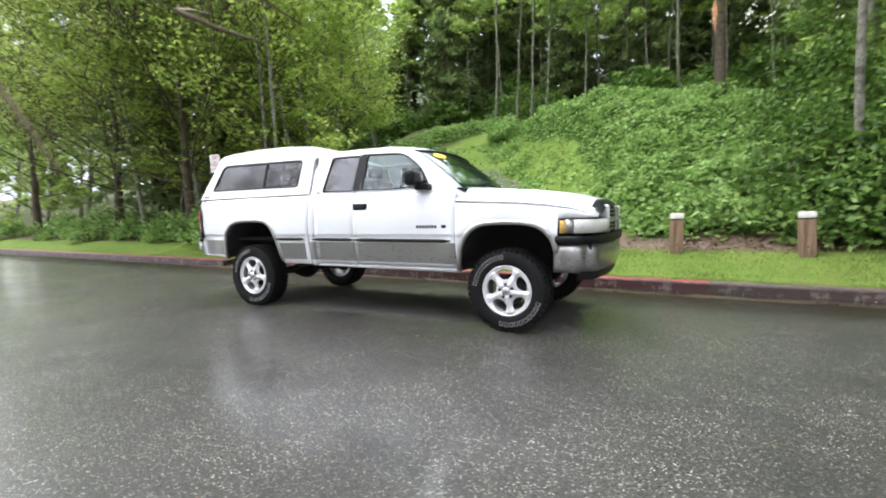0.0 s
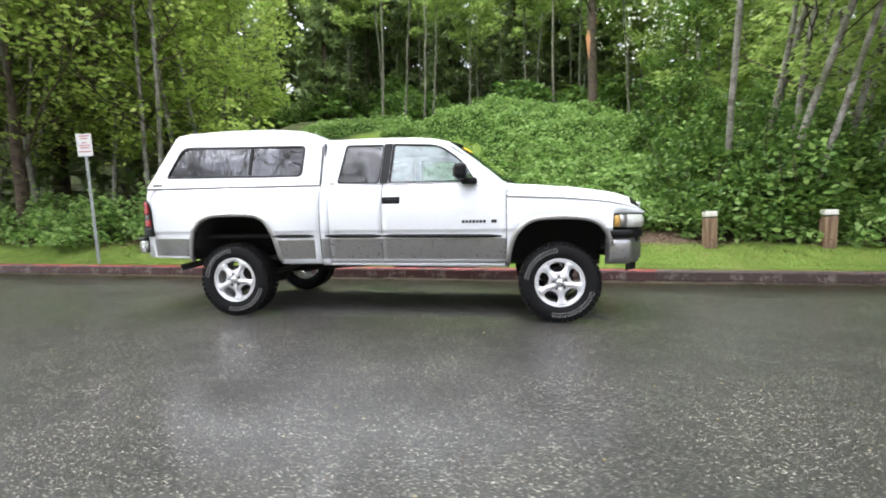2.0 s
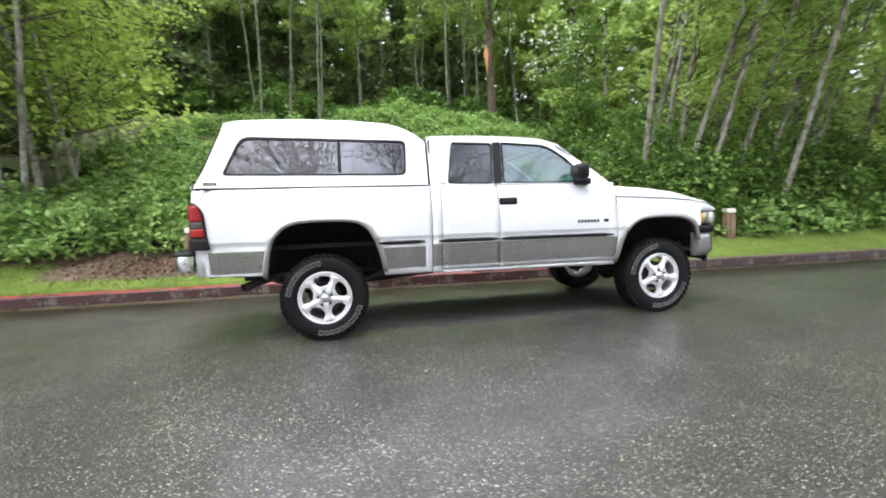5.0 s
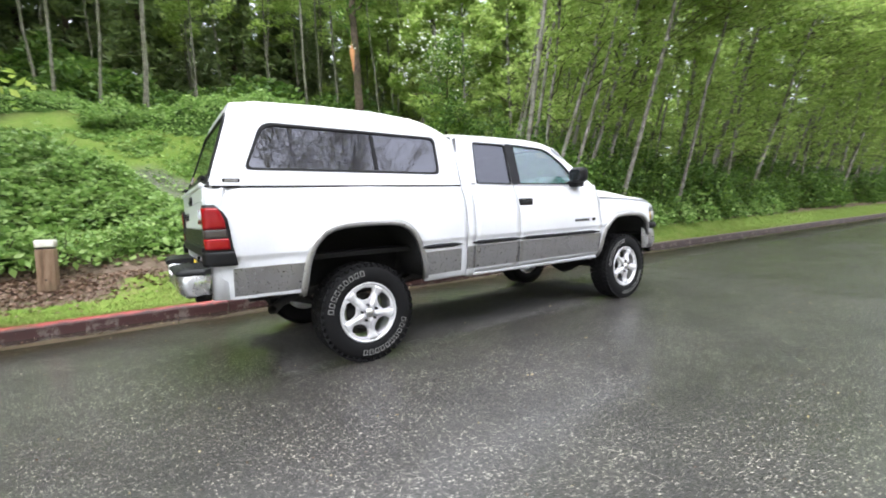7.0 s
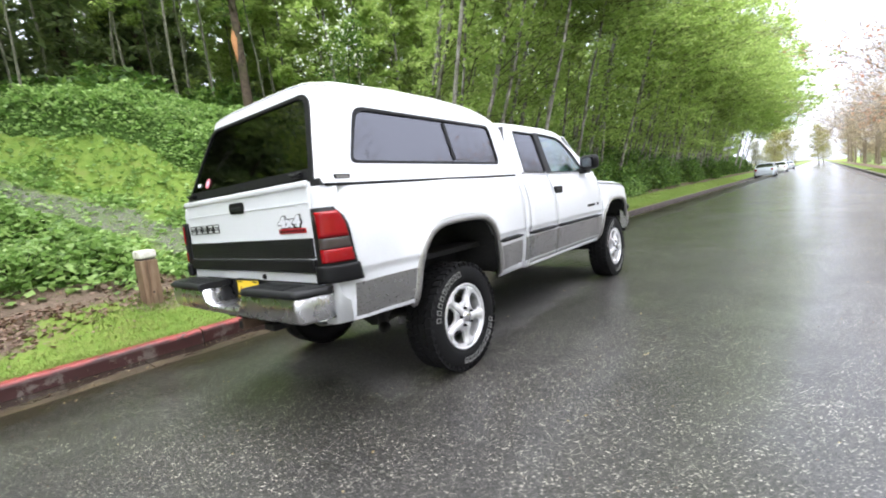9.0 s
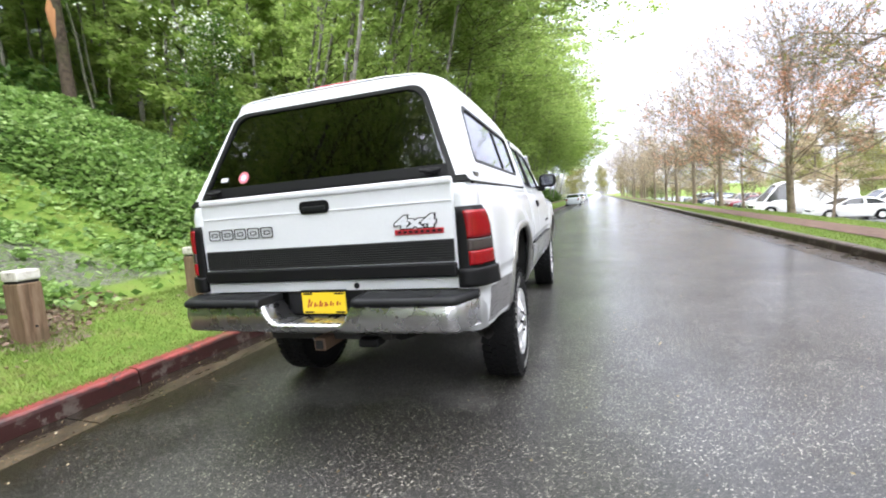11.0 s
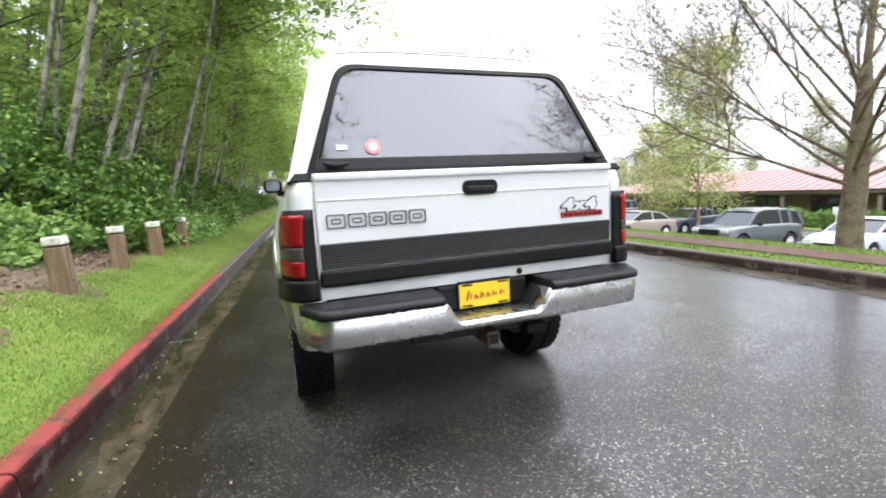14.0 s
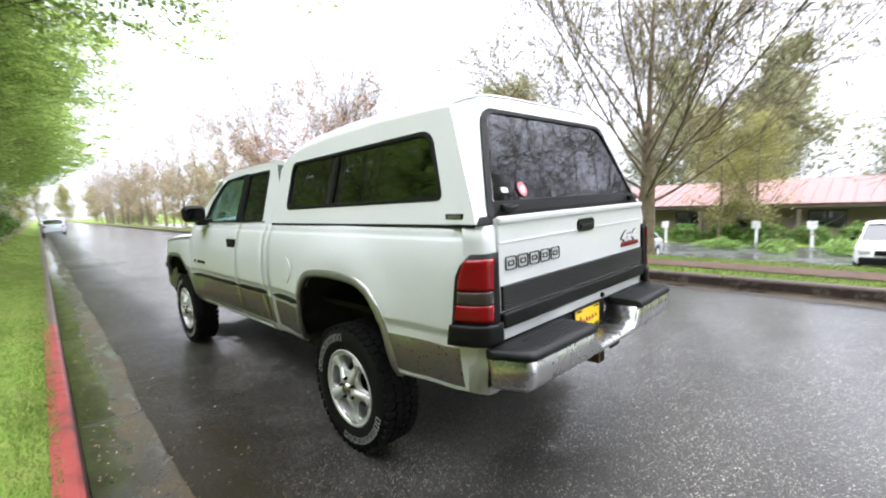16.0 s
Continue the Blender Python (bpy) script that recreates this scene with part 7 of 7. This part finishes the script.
# ---------------------------------------------------------------- posts and sign on the verge
k = Nodes("weathered_post_wood", 0.85, 0, 0.2)
grain = k.n.new("ShaderNodeTexNoise")
mp = k.n.new("ShaderNodeMapping")
mp.inputs["Scale"].default_value = (18, 18, 1.4)
k.link(k.coord(), mp.inputs["Vector"])
fib = k.noise(1.0, 6, 0.7, vec=mp.outputs[0])
tone = k.ramp(fib, (0.3, (0.075, 0.045, 0.028)), (0.5, (0.19, 0.125, 0.08)), (0.72, (0.30, 0.215, 0.15)))
k.color(k.mix(k.ramp(k.noise(3, 3), (0.5, 0.0), (0.7, 0.5)), tone, (0.10, 0.085, 0.05))).bump(fib, 0.6, 0.01)
POST_WOOD = k.mat
k = Nodes("flaking_white_cap_paint", 0.7, 0, 0.3)
fl = k.noise(16, 5, 0.7)
k.color(k.ramp(fl, (0.34, (0.16, 0.13, 0.10)), (0.42, (0.55, 0.52, 0.45)), (0.6, (0.68, 0.66, 0.60)))).bump(fl, 0.5, 0.006)
CAP_PAINT = k.mat


def build_posts():
    """Squat timber posts with a white cap above a dark saw-cut groove."""
    post = thing("timber_post", "squat weathered brown timber post with flaking white cap on the verge", "post", "posts along the verge")
    block("shaft", (-0.098, -0.098, -0.25), (0.098, 0.098, 0.545), POST_WOOD, post, "", 0.014, 2)
    block("groove", (-0.086, -0.086, 0.54), (0.086, 0.086, 0.570), LINER, post, "dark saw-cut groove", 0.004, 1)
    block("cap", (-0.101, -0.101, 0.565), (0.101, 0.101, 0.665), CAP_PAINT, post, "flaking white painted cap", 0.020, 2)
    hole = bmesh.new()
    bmesh.ops.create_cone(hole, cap_ends=True, segments=12, radius1=0.012, radius2=0.012, depth=0.01)
    bmesh.ops.transform(hole, matrix=pose(0.0, -0.0985, 0.14, 90, 0, 0), verts=hole.verts[:])
    part("bolt_hole", hole, LINER, post)
    spots = [(-2.56, 3.53), (-0.66, 3.46), (1.16, 3.40), (3.10, 3.42), (5.0, 3.42), (6.72, 3.32), (8.62, 3.24)]
    for n, (x, y) in enumerate(spots):
        m = pose(x, y, float(bank(x, y)) - 0.01, random.uniform(-2, 2), random.uniform(-2, 2), random.uniform(-7, 7))
        if n == 0:
            post.matrix_basis = m
        else:
            copy_thing(post, m)


def build_sign():
    steel = plain("galvanised_steel", (0.42, 0.44, 0.45), 0.45, 0.7, wear=0.3, scale=14)
    face = plain("white_sign_face", (0.62, 0.62, 0.60), 0.5)
    ink = plain("faded_red_ink", (0.42, 0.12, 0.11), 0.6)
    x, y = -5.57, 2.66
    g = float(bank(x, y))
    sign = thing("parking_sign", "small white parking sign with faded red writing on a steel pole", "sign", at=(x, y, g))
    sign.rotation_euler = (0, radians(-2.2), radians(12))
    block("pole", (-0.028, -0.014, -0.3), (0.028, 0.014, 2.62 - g + 0.24), steel, sign, "perforated steel pole", 0.004)
    pl = block("sign_plate", (-0.152, -0.022, 2.40 - g), (0.152, -0.016, 2.86 - g), face, sign, "white sign plate", 0.002, 1)
    for z, w in ((2.80, 0.20), (2.75, 0.15), (2.66, 0.11), (2.61, 0.22), (2.56, 0.18), (2.48, 0.24)):
        block("writing_bar", (-w / 2, -0.024, z - g), (w / 2, -0.0215, z - g + 0.022), ink, pl, "", 0.001, 1)
    for n in range(14):
        hole = bmesh.new()
        bmesh.ops.create_cone(hole, cap_ends=True, segments=8, radius1=0.006, radius2=0.006, depth=0.004)
        bmesh.ops.transform(hole, matrix=pose(0, -0.0145, 0.2 + n * 0.13, 90), verts=hole.verts[:])
        part("pole_hole", hole, LINER, sign)


build_posts()
build_sign()

# ---------------------------------------------------------------- parked cars
CAR_GLASS = plain("dark_car_glass", (0.02, 0.023, 0.026), 0.05, 0, 0.8)
LAMP_CLEAR = lens("car_headlamp", (0.6, 0.62, 0.6))


def car_paint(name, c, metal=0.3):
    return paint(name, c, 0.3, metal, 0.15)


SHAPES = {
    # belt line and roof line as (x, z), nose at +x; length, width, wheel centres, wheel radius
    "sedan": dict(hood=((-2.3, 0.62), (-2.28, 0.95), (-1.5, 1.0), (-0.9, 0.99), (0.85, 0.95), (1.6, 0.86), (2.1, 0.74), (2.28, 0.56)), roof=((-1.75, 0.98), (-1.05, 1.36), (-0.3, 1.43), (0.2, 1.40), (1.05, 0.95)),
                  w=0.87, wheels=(-1.35, 1.4), r=0.31, floor=0.2),
    "suv": dict(hood=((-2.25, 0.6), (-2.27, 1.08), (-1.2, 1.12), (0.75, 1.08), (1.75, 1.02), (2.1, 0.96), (2.2, 0.6)), roof=((-2.2, 1.10), (-1.98, 1.62), (-1.2, 1.70), (0.0, 1.70), (0.35, 1.62), (1.0, 1.08)), w=0.88, wheels=(-1.35, 1.4),
                r=0.36, floor=0.34),
    "van": dict(hood=((-3.3, 0.6), (-3.32, 1.2), (-1.0, 1.22), (1.6, 1.2), (2.6, 1.05), (3.0, 0.85), (3.1, 0.55)), roof=((-3.3, 1.2), (-3.26, 2.55), (-2.0, 2.62), (1.0, 2.58), (1.5, 2.40), (2.5, 1.12)), w=0.98, wheels=(-2.0, 2.05), r=0.35,
                floor=0.3),
    "pickup": dict(hood=((-2.7, 0.65), (-2.72, 1.1), (-0.9, 1.1), (1.2, 1.12), (2.2, 1.05), (2.6, 0.95), (2.7, 0.6)), roof=((-1.0, 1.1), (-0.85, 1.72), (-0.2, 1.80), (0.4, 1.75), (1.25, 1.1)), w=0.95, wheels=(-1.7, 1.75), r=0.38, floor=0.42),
}


def make_car(kind, mat, label, category, group=""):
    """A parked car: lower body with wheel arches, cabin with glass and pillars, wheels, lamps, bumpers."""
    s = SHAPES[kind]
    car = thing("parked_" + kind, label, category, group)
    hx, hz = zip(*s["hood"])
    top = lambda x: float(np.interp(x, hx, hz))  # noqa: E731
    x0, x1, w = hx[0], hx[-1], s["w"]

    def low(x):
        z = s["floor"]
        for c in s["wheels"]:
            d = abs(x - c)
            a = s["r"] * 1.22
            if d < a:
                z = max(z, s["r"] + math.sqrt(a * a - d * d))
        return z
    xs = sorted(set(np.round(np.concatenate([np.linspace(x0, x1, 34)] + [c + np.linspace(-1, 1, 15) * s["r"] * 1.2 for c in s["wheels"]]), 3)))
    bm = bmesh.new()
    rings = []
    for x in xs:
        t, l = top(x), low(x)
        end = max(0, abs(x - (x0 + x1) / 2) / ((x1 - x0) / 2) - 0.8) / 0.2
        ww = w * (1 - 0.16 * end ** 2)
        m = max(l + 0.02, t * 0.62)
        half = [(ww * 0.93, l), (ww, max(l, m * 0.8)), (ww, max(l, m)), (ww * 0.985, max(l + 0.01, t * 0.88)), (ww * 0.94, t - 0.015), (ww * 0.82, t + 0.01), (0, t + 0.035)]
        rings.append([bm.verts.new((x, -y, z)) for y, z in half] + [bm.verts.new((x, y, z)) for y, z in half[::-1][1:]])
    for a, b in zip(rings, rings[1:]):
        for j in range(len(a) - 1):
            bm.faces.new((a[j], b[j], b[j + 1], a[j + 1])).smooth = True
    bm.faces.new(rings[0])
    bm.faces.new(rings[-1][::-1])
    bmesh.ops.recalc_face_normals(bm, faces=bm.faces[:])
    body = part("body", bm, mat, car)
    rx, rz = zip(*s["roof"])
    roof = lambda x: float(np.interp(x, rx, rz))  # noqa: E731

    def cabin(inset, lift, cut_lo, cut_hi):
        b = bmesh.new()
        rr = []
        for x in np.linspace(rx[0], rx[-1], 26):
            base, t = top(x) - 0.02, roof(x) + lift
            lo_z, hi_z = base + (t - base) * cut_lo, base + (t - base) * cut_hi
            wy = lambda z: (w * 0.90 - 0.24 * max(z - base, 0)) - inset  # noqa: E731,B023
            rr.append([b.verts.new((x, -wy(lo_z), lo_z)), b.verts.new((x, -wy(hi_z), hi_z)), b.verts.new((x, -wy(hi_z) * 0.86, hi_z + 0.03 * (cut_hi == 1))), b.verts.new((x, wy(hi_z) * 0.86, hi_z + 0.03 * (cut_hi == 1))),
                       b.verts.new((x, wy(hi_z), hi_z)), b.verts.new((x, wy(lo_z), lo_z))])
        for p, q in zip(rr, rr[1:]):
            for j in range(5):
                b.faces.new((p[j], q[j], q[j + 1], p[j + 1]))
        b.faces.new(rr[0])
        b.faces.new(rr[-1][::-1])
        bmesh.ops.recalc_face_normals(b, faces=b.faces[:])
        return b
    part("cabin_glass", cabin(0.012, 0, 0.0, 0.97), CAR_GLASS, car, "dark reflecting windows")
    # roof skin and pillars
    b = bmesh.new()
    rr = []
    inner = [x for x in np.linspace(rx[1] - 0.05, rx[-2] + 0.08, 14)]
    for x in inner:
        t = roof(x)
        yy = w * 0.90 - 0.24 * (t - top(x))
        rr.append([b.verts.new((x, y * yy, t + 0.012 + dz)) for y, dz in ((-1.01, -0.06), (-0.97, -0.005), (-0.6, 0.03), (0.6, 0.03), (0.97, -0.005), (1.01, -0.06))])
    for p, q in zip(rr, rr[1:]):
        for j in range(5):
            b.faces.new((p[j], q[j], q[j + 1], p[j + 1])).smooth = True
    bmesh.ops.recalc_face_normals(b, faces=b.faces[:])
    part("roof", b, mat, car)
    solid = kind == "van"
    for side in (-1, 1):
        posts = [(rx[0], rx[1], 0.09), (rx[-1], rx[-2], 0.06)]
        if kind != "van":
            mid = (rx[1] + rx[-2]) / 2
            posts += [(mid - 0.05, mid, 0.07)]
        if kind == "suv":
            posts += [(rx[0] + 0.75, rx[0] + 0.8, 0.09)]
        for pa, pb, th in posts:
            za, zb = top(pa) - 0.01, roof(pb)
            ya, yb = w * 0.905, w * 0.905 - 0.24 * (zb - top(pb))
            q = bmesh.new()
            loop = [(pa - th, side * ya, za), (pa + th, side * ya, za), (pb + th, side * yb, zb), (pb - th, side * yb, zb)]
            outer = [q.verts.new(p) for p in loop]
            back = [q.verts.new((p[0], p[1] - side * 0.04, p[2])) for p in loop]
            q.faces.new(outer)
            q.faces.new(back[::-1])
            for i in range(4):
                q.faces.new((outer[i], back[i], back[(i + 1) % 4], outer[(i + 1) % 4]))
            bmesh.ops.recalc_face_normals(q, faces=q.faces[:])
            part("pillar", q, mat, car)
        if solid:
            block("side_panel", (rx[0] + 0.03, min(side * 0.70, side * 0.885), 1.2), (0.9, max(side * 0.70, side * 0.885), 2.5), mat, car, "windowless white side", 0.06, 3,
                  lambda x, y, z, sd=side: (x, y if abs(y) < 0.75 else sd * (0.895 - 0.24 * (z - 1.2)), z))
        block("head_lamp", (x1 - 0.28, min(side * w * 0.55, side * w * 0.88), top(x1 - 0.2) - 0.20), (x1 - 0.02, max(side * w * 0.55, side * w * 0.88), top(x1 - 0.2) - 0.05), LAMP_CLEAR, car, "", 0.03)
        block("tail_lamp", (x0 - 0.015, min(side * w * 0.66, side * w * 0.88), top(x0 + 0.05) - 0.26), (x0 + 0.10, max(side * w * 0.66, side * w * 0.88), top(x0 + 0.05) - 0.08), RED_LENS, car, "", 0.02)
        block("wing_mirror", (rx[-1] - 0.42, min(side * (w + 0.01), side * (w + 0.17)), top(rx[-1]) - 0.01), (rx[-1] - 0.30, max(side * (w + 0.01), side * (w + 0.17)), top(rx[-1]) + 0.13), TRIM, car, "", 0.03)
        for c in s["wheels"]:
            tyre = part("wheel", lathe([(s["r"] * 0.62, -0.10), (s["r"] * 0.9, -0.11), (s["r"], -0.08), (s["r"], 0.08), (s["r"] * 0.9, 0.11), (s["r"] * 0.62, 0.10)], 28), RUBBER, car)
            seat_at = pose(c, side * (w - 0.10), s["r"], 0, 0, 0 if side < 0 else 180)
            tyre.matrix_local = seat_at
            rim = part("rim", lathe([(0.0, -0.085), (s["r"] * 0.2, -0.085), (s["r"] * 0.3, -0.07), (s["r"] * 0.55, -0.085), (s["r"] * 0.63, -0.1), (s["r"] * 0.63, 0.08), (0.0, 0.08)], 24), ALLOY, tyre)
    block("front_bumper", (x1 - 0.16, -w * 0.86, s["floor"]), (x1 + 0.05, w * 0.86, s["floor"] + 0.24), TRIM if kind in ("suv", "pickup") else mat, car, "", 0.05, 3)
    block("rear_bumper", (x0 - 0.07, -w * 0.86, s["floor"] + 0.05), (x0 + 0.14, w * 0.86, s["floor"] + 0.30), TRIM if kind in ("suv", "pickup") else mat, car, "", 0.05, 3)
    block("grille", (x1 - 0.10, -w * 0.46, s["floor"] + 0.30), (x1 + 0.02, w * 0.46, top(x1 - 0.1) - 0.06), TRIM, car, "", 0.02)
    block("underbody", (x0 + 0.2, -w * 0.8, s["floor"] - 0.02), (x1 - 0.2, w * 0.8, s["floor"] + 0.3), LINER, car)
    return car


def park(car, x, nose_y, shape, turn=90):
    """Nose to the road, standing on the car park."""
    half = SHAPES[shape]["hood"][-1][0]
    nose_y -= SKEW * max(x - 20, 0)
    y = nose_y - half
    a, b = float(far_side(x, nose_y - 0.8)), float(far_side(x, nose_y - 3.6))
    car.matrix_basis = pose(x, y, (a + b) / 2 + 0.03, 0, -math.degrees(math.atan2(a - b, 2.8)), turn)


PEWTER, OFFWHITE = car_paint("pewter_paint", (0.085, 0.10, 0.105)), car_paint("off_white_paint", (0.72, 0.72, 0.72), 0.0)
CHAMPAGNE, WINE = car_paint("champagne_paint", (0.30, 0.265, 0.23)), car_paint("wine_red_paint", (0.16, 0.012, 0.02))
ICE, NAVY = car_paint("pale_blue_silver_paint", (0.50, 0.54, 0.60)), car_paint("dark_blue_paint", (0.035, 0.045, 0.08))
rowg = "cars parked facing the road"
park(make_car("sedan", ICE, "pale silver-blue sedan parked nose to the verge", "car", rowg), 6.2, -16.2, "sedan")
park(make_car("suv", PEWTER, "dark pewter-grey boxy estate parked nose to the verge", "car", rowg), 9.5, -14.8, "suv")
park(make_car("sedan", NAVY, "dark sedan in the farther row of the car park", "car", rowg), 17.2, -20.6, "sedan")
park(make_car("sedan", CHAMPAGNE, "champagne-coloured sedan parked nose to the verge", "car", rowg), 16.2, -15.3, "sedan")
park(make_car("sedan", WINE, "dark wine-red sedan parked nose to the verge", "car", rowg), 21.5, -16.6, "sedan")
park(make_car("suv", NAVY, "dark blue estate car behind the red sedan", "car", rowg), 26.5, -22.5, "suv")
park(make_car("sedan", OFFWHITE, "white sedan parked beside the van", "car", rowg), 32.5, -15.6, "sedan")
park(make_car("van", OFFWHITE, "tall white delivery van in the car park", "van", rowg), 36.6, -13.4, "van")
park(make_car("pickup", OFFWHITE, "white pickup beyond the delivery van", "truck", rowg), 38.0, -20.0, "pickup")
park(make_car("pickup", OFFWHITE, "white pickup standing alone on the wet car park", "truck", rowg), -2.6, -17.5, "pickup")
for n in range(10):
    mats = (OFFWHITE, NAVY, WINE, CHAMPAGNE, ICE)
    c = make_car("sedan" if n % 3 else "suv", mats[n % 5], ("white", "dark blue", "wine-red", "champagne", "pale blue")[n % 5] + (" sedan" if n % 3 else " estate") + " far along the row of parked cars", "car", rowg)
    park(c, 44.0 + n * 3.4 + (1.0 if n % 4 == 0 else 0), -15.2, "sedan" if n % 3 else "suv")
# cars at the kerb far ahead
for x, m, lab in ((55.0, ICE, "pale silver sedan parked at the kerb far ahead"), (76.0, OFFWHITE, "white sedan parked at the kerb in the distance"), (98.0, ICE, "pale sedan at the kerb in the far distance")):
    c = make_car("sedan", m, lab, "car", "cars at the kerb far ahead")
    c.matrix_basis = pose(x, 1.3 - SKEW * x, 0.0, 0, 0, SKEW_TURN)


# ---------------------------------------------------------------- building across the car park
def build_hall():
    wall_m = plain("tan_stucco", (0.30, 0.25, 0.19), 0.85, wear=0.2)
    roof_m = plain("faded_red_metal_roof", (0.28, 0.155, 0.148), 0.75, 0.0, wear=0.3)
    frame_m = plain("dark_window_frame", (0.05, 0.045, 0.04), 0.6)
    trim_m = plain("brown_fascia", (0.19, 0.15, 0.12), 0.7)
    for x0, x1, y, lab in ((-6, 33, -31, "long low tan building with faded red metal roof"), (47, 64, -37, "low tan building with red roof beyond the cars")):
        g = float(far_side(0, y))
        hall = thing("low_building", lab, "building", at=(x0, y, g - 0.05))
        L = x1 - x0
        block("wall", (0, -9, -0.3), (L, 0, 1.95), wall_m, hall, "", 0.03)
        block("fascia", (-1.2, -10.4, 1.78), (L + 1.2, 1.6, 2.02), trim_m, hall, "brown eaves board", 0.03)
        bm = bmesh.new()
        p = [(-1.4, 1.8, 2.02), (L + 1.4, 1.8, 2.02), (L + 1.4, -10.6, 2.02), (-1.4, -10.6, 2.02), (3.0, -4.4, 3.42), (L - 3.0, -4.4, 3.42)]
        v = [bm.verts.new(q) for q in p]
        for f in ((0, 1, 5, 4), (1, 2, 5), (2, 3, 4, 5), (3, 0, 4), (0, 3, 2, 1)):
            bm.faces.new([v[i] for i in f])
        roof = part("roof", bm, roof_m, hall, "faded red standing-seam roof")
        n = int(L / 0.6)
        seam = bmesh.new()
        add_box(seam, Matrix.Identity(4), (0.03, 6.45, 0.05))
        me = bpy.data.meshes.new("roof_seam")
        seam.to_mesh(me)
        seam.free()
        me.materials.append(roof_m)
        tilt = math.degrees(math.atan2(1.40, 6.2))
        for i in range(5, n - 4):
            ob = new("roof_seam", me)
            ob.parent = roof
            ob.matrix_local = pose(i * L / n, -1.3, 2.74, -tilt)
        for i in range(int(L / 3.6)):
            x = 1.5 + i * 3.6
            w = block("window", (x, -0.05, 0.5), (x + 1.7, 0.035, 1.55), frame_m, hall, "dark framed window", 0.01)
            for q in range(2):
                block("pane", (x + 0.08 + q * 0.82, 0.02, 0.58), (x + 0.80 + q * 0.82, 0.045, 1.47), CAR_GLASS, w, "", 0.004, 1)
        for i in range(int(L / 5)):
            block("porch_post", (2.0 + i * 5, 1.25, -0.2), (2.18 + i * 5, 1.43, 1.64), trim_m, hall, "", 0.01)


def build_stall_markers():
    """White-topped marker posts along the near edge of the car park."""
    white = plain("white_marker_paint", (0.70, 0.71, 0.72), 0.5)
    m = thing("stall_marker", "slim white marker post with a small square plate", "sign", "markers in the car park")
    block("post", (-0.06, -0.05, -0.2), (0.06, 0.05, 1.0), white, m, "", 0.01)
    block("marker_plate", (-0.21, 0.05, 0.92), (0.21, 0.08, 1.32), white, m, "white square plate", 0.006)
    for n, (x, y) in enumerate(((2.55, -26.6), (0.2, -26.6), (11.4, -26.6), (7.2, -26.6))):
        p = pose(x, y, float(far_side(x, y)) + 0.03, 0, 0, -12)
        if n == 0:
            m.matrix_basis = p
        else:
            copy_thing(m, p)


build_hall()
build_stall_markers()
hedge = make_shrub("clipped_shrub", "rounded dark green shrub before the building", 301, (1.5, 0.9, 0.95), 2600, 0.13, LEAF_SHRUB)
plant(hedge, [(x, -28.4 + 0.6 * math.sin(x)) for x in np.arange(-6, 34, 2.1)], "shrubs before the building")
hedge = make_shrub("clipped_shrub", "low green shrub on the island of the car park", 302, (1.3, 0.8, 0.55), 2000, 0.11, LEAF_BRAMBLE)
plant(hedge, [(-3.6, -25.2), (-1.2, -25.4), (1.4, -25.4), (4.0, -25.6), (29, -21), (33, -22), (38, -21)], "low shrubs in the car park")
ridge = make_tree("garden_tree", "hazy olive tree on the distant wooded ridge", 303, 13, 0.2, (0, 0), 0.1, 4.2, 34, 6500, 0.42, LEAF_HAZED, BARK_DARK, simple=True, spread=1.8, flat=0.4)
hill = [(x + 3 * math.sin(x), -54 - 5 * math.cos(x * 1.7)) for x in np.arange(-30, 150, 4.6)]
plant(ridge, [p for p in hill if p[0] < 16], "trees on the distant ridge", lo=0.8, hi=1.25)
low_ridge = make_tree("garden_tree", "small hazy olive tree far beyond the car park", 304, 5.5, 0.1, (0, 0), 0.1, 2.2, 26, 3600, 0.26, LEAF_HAZED, BARK_DARK, simple=True, spread=1.2, flat=0.4)
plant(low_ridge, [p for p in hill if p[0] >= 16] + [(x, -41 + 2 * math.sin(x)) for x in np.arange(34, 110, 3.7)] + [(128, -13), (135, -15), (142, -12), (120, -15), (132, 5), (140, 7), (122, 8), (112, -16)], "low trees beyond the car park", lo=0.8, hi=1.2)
sapling = make_tree("garden_tree", "small yellow-green tree in the car park island", 305, 4.6, 0.07, (0, 0), 0.12, 1.9, 26, 5200, 0.10, LEAF_LOW, BARK_STREET, simple=True, spread=0.8, flat=0.35)
plant(sapling, [(31.5, -25.6), (22.0, -27.4)], "small trees in the car park", lo=0.95, hi=1.05)
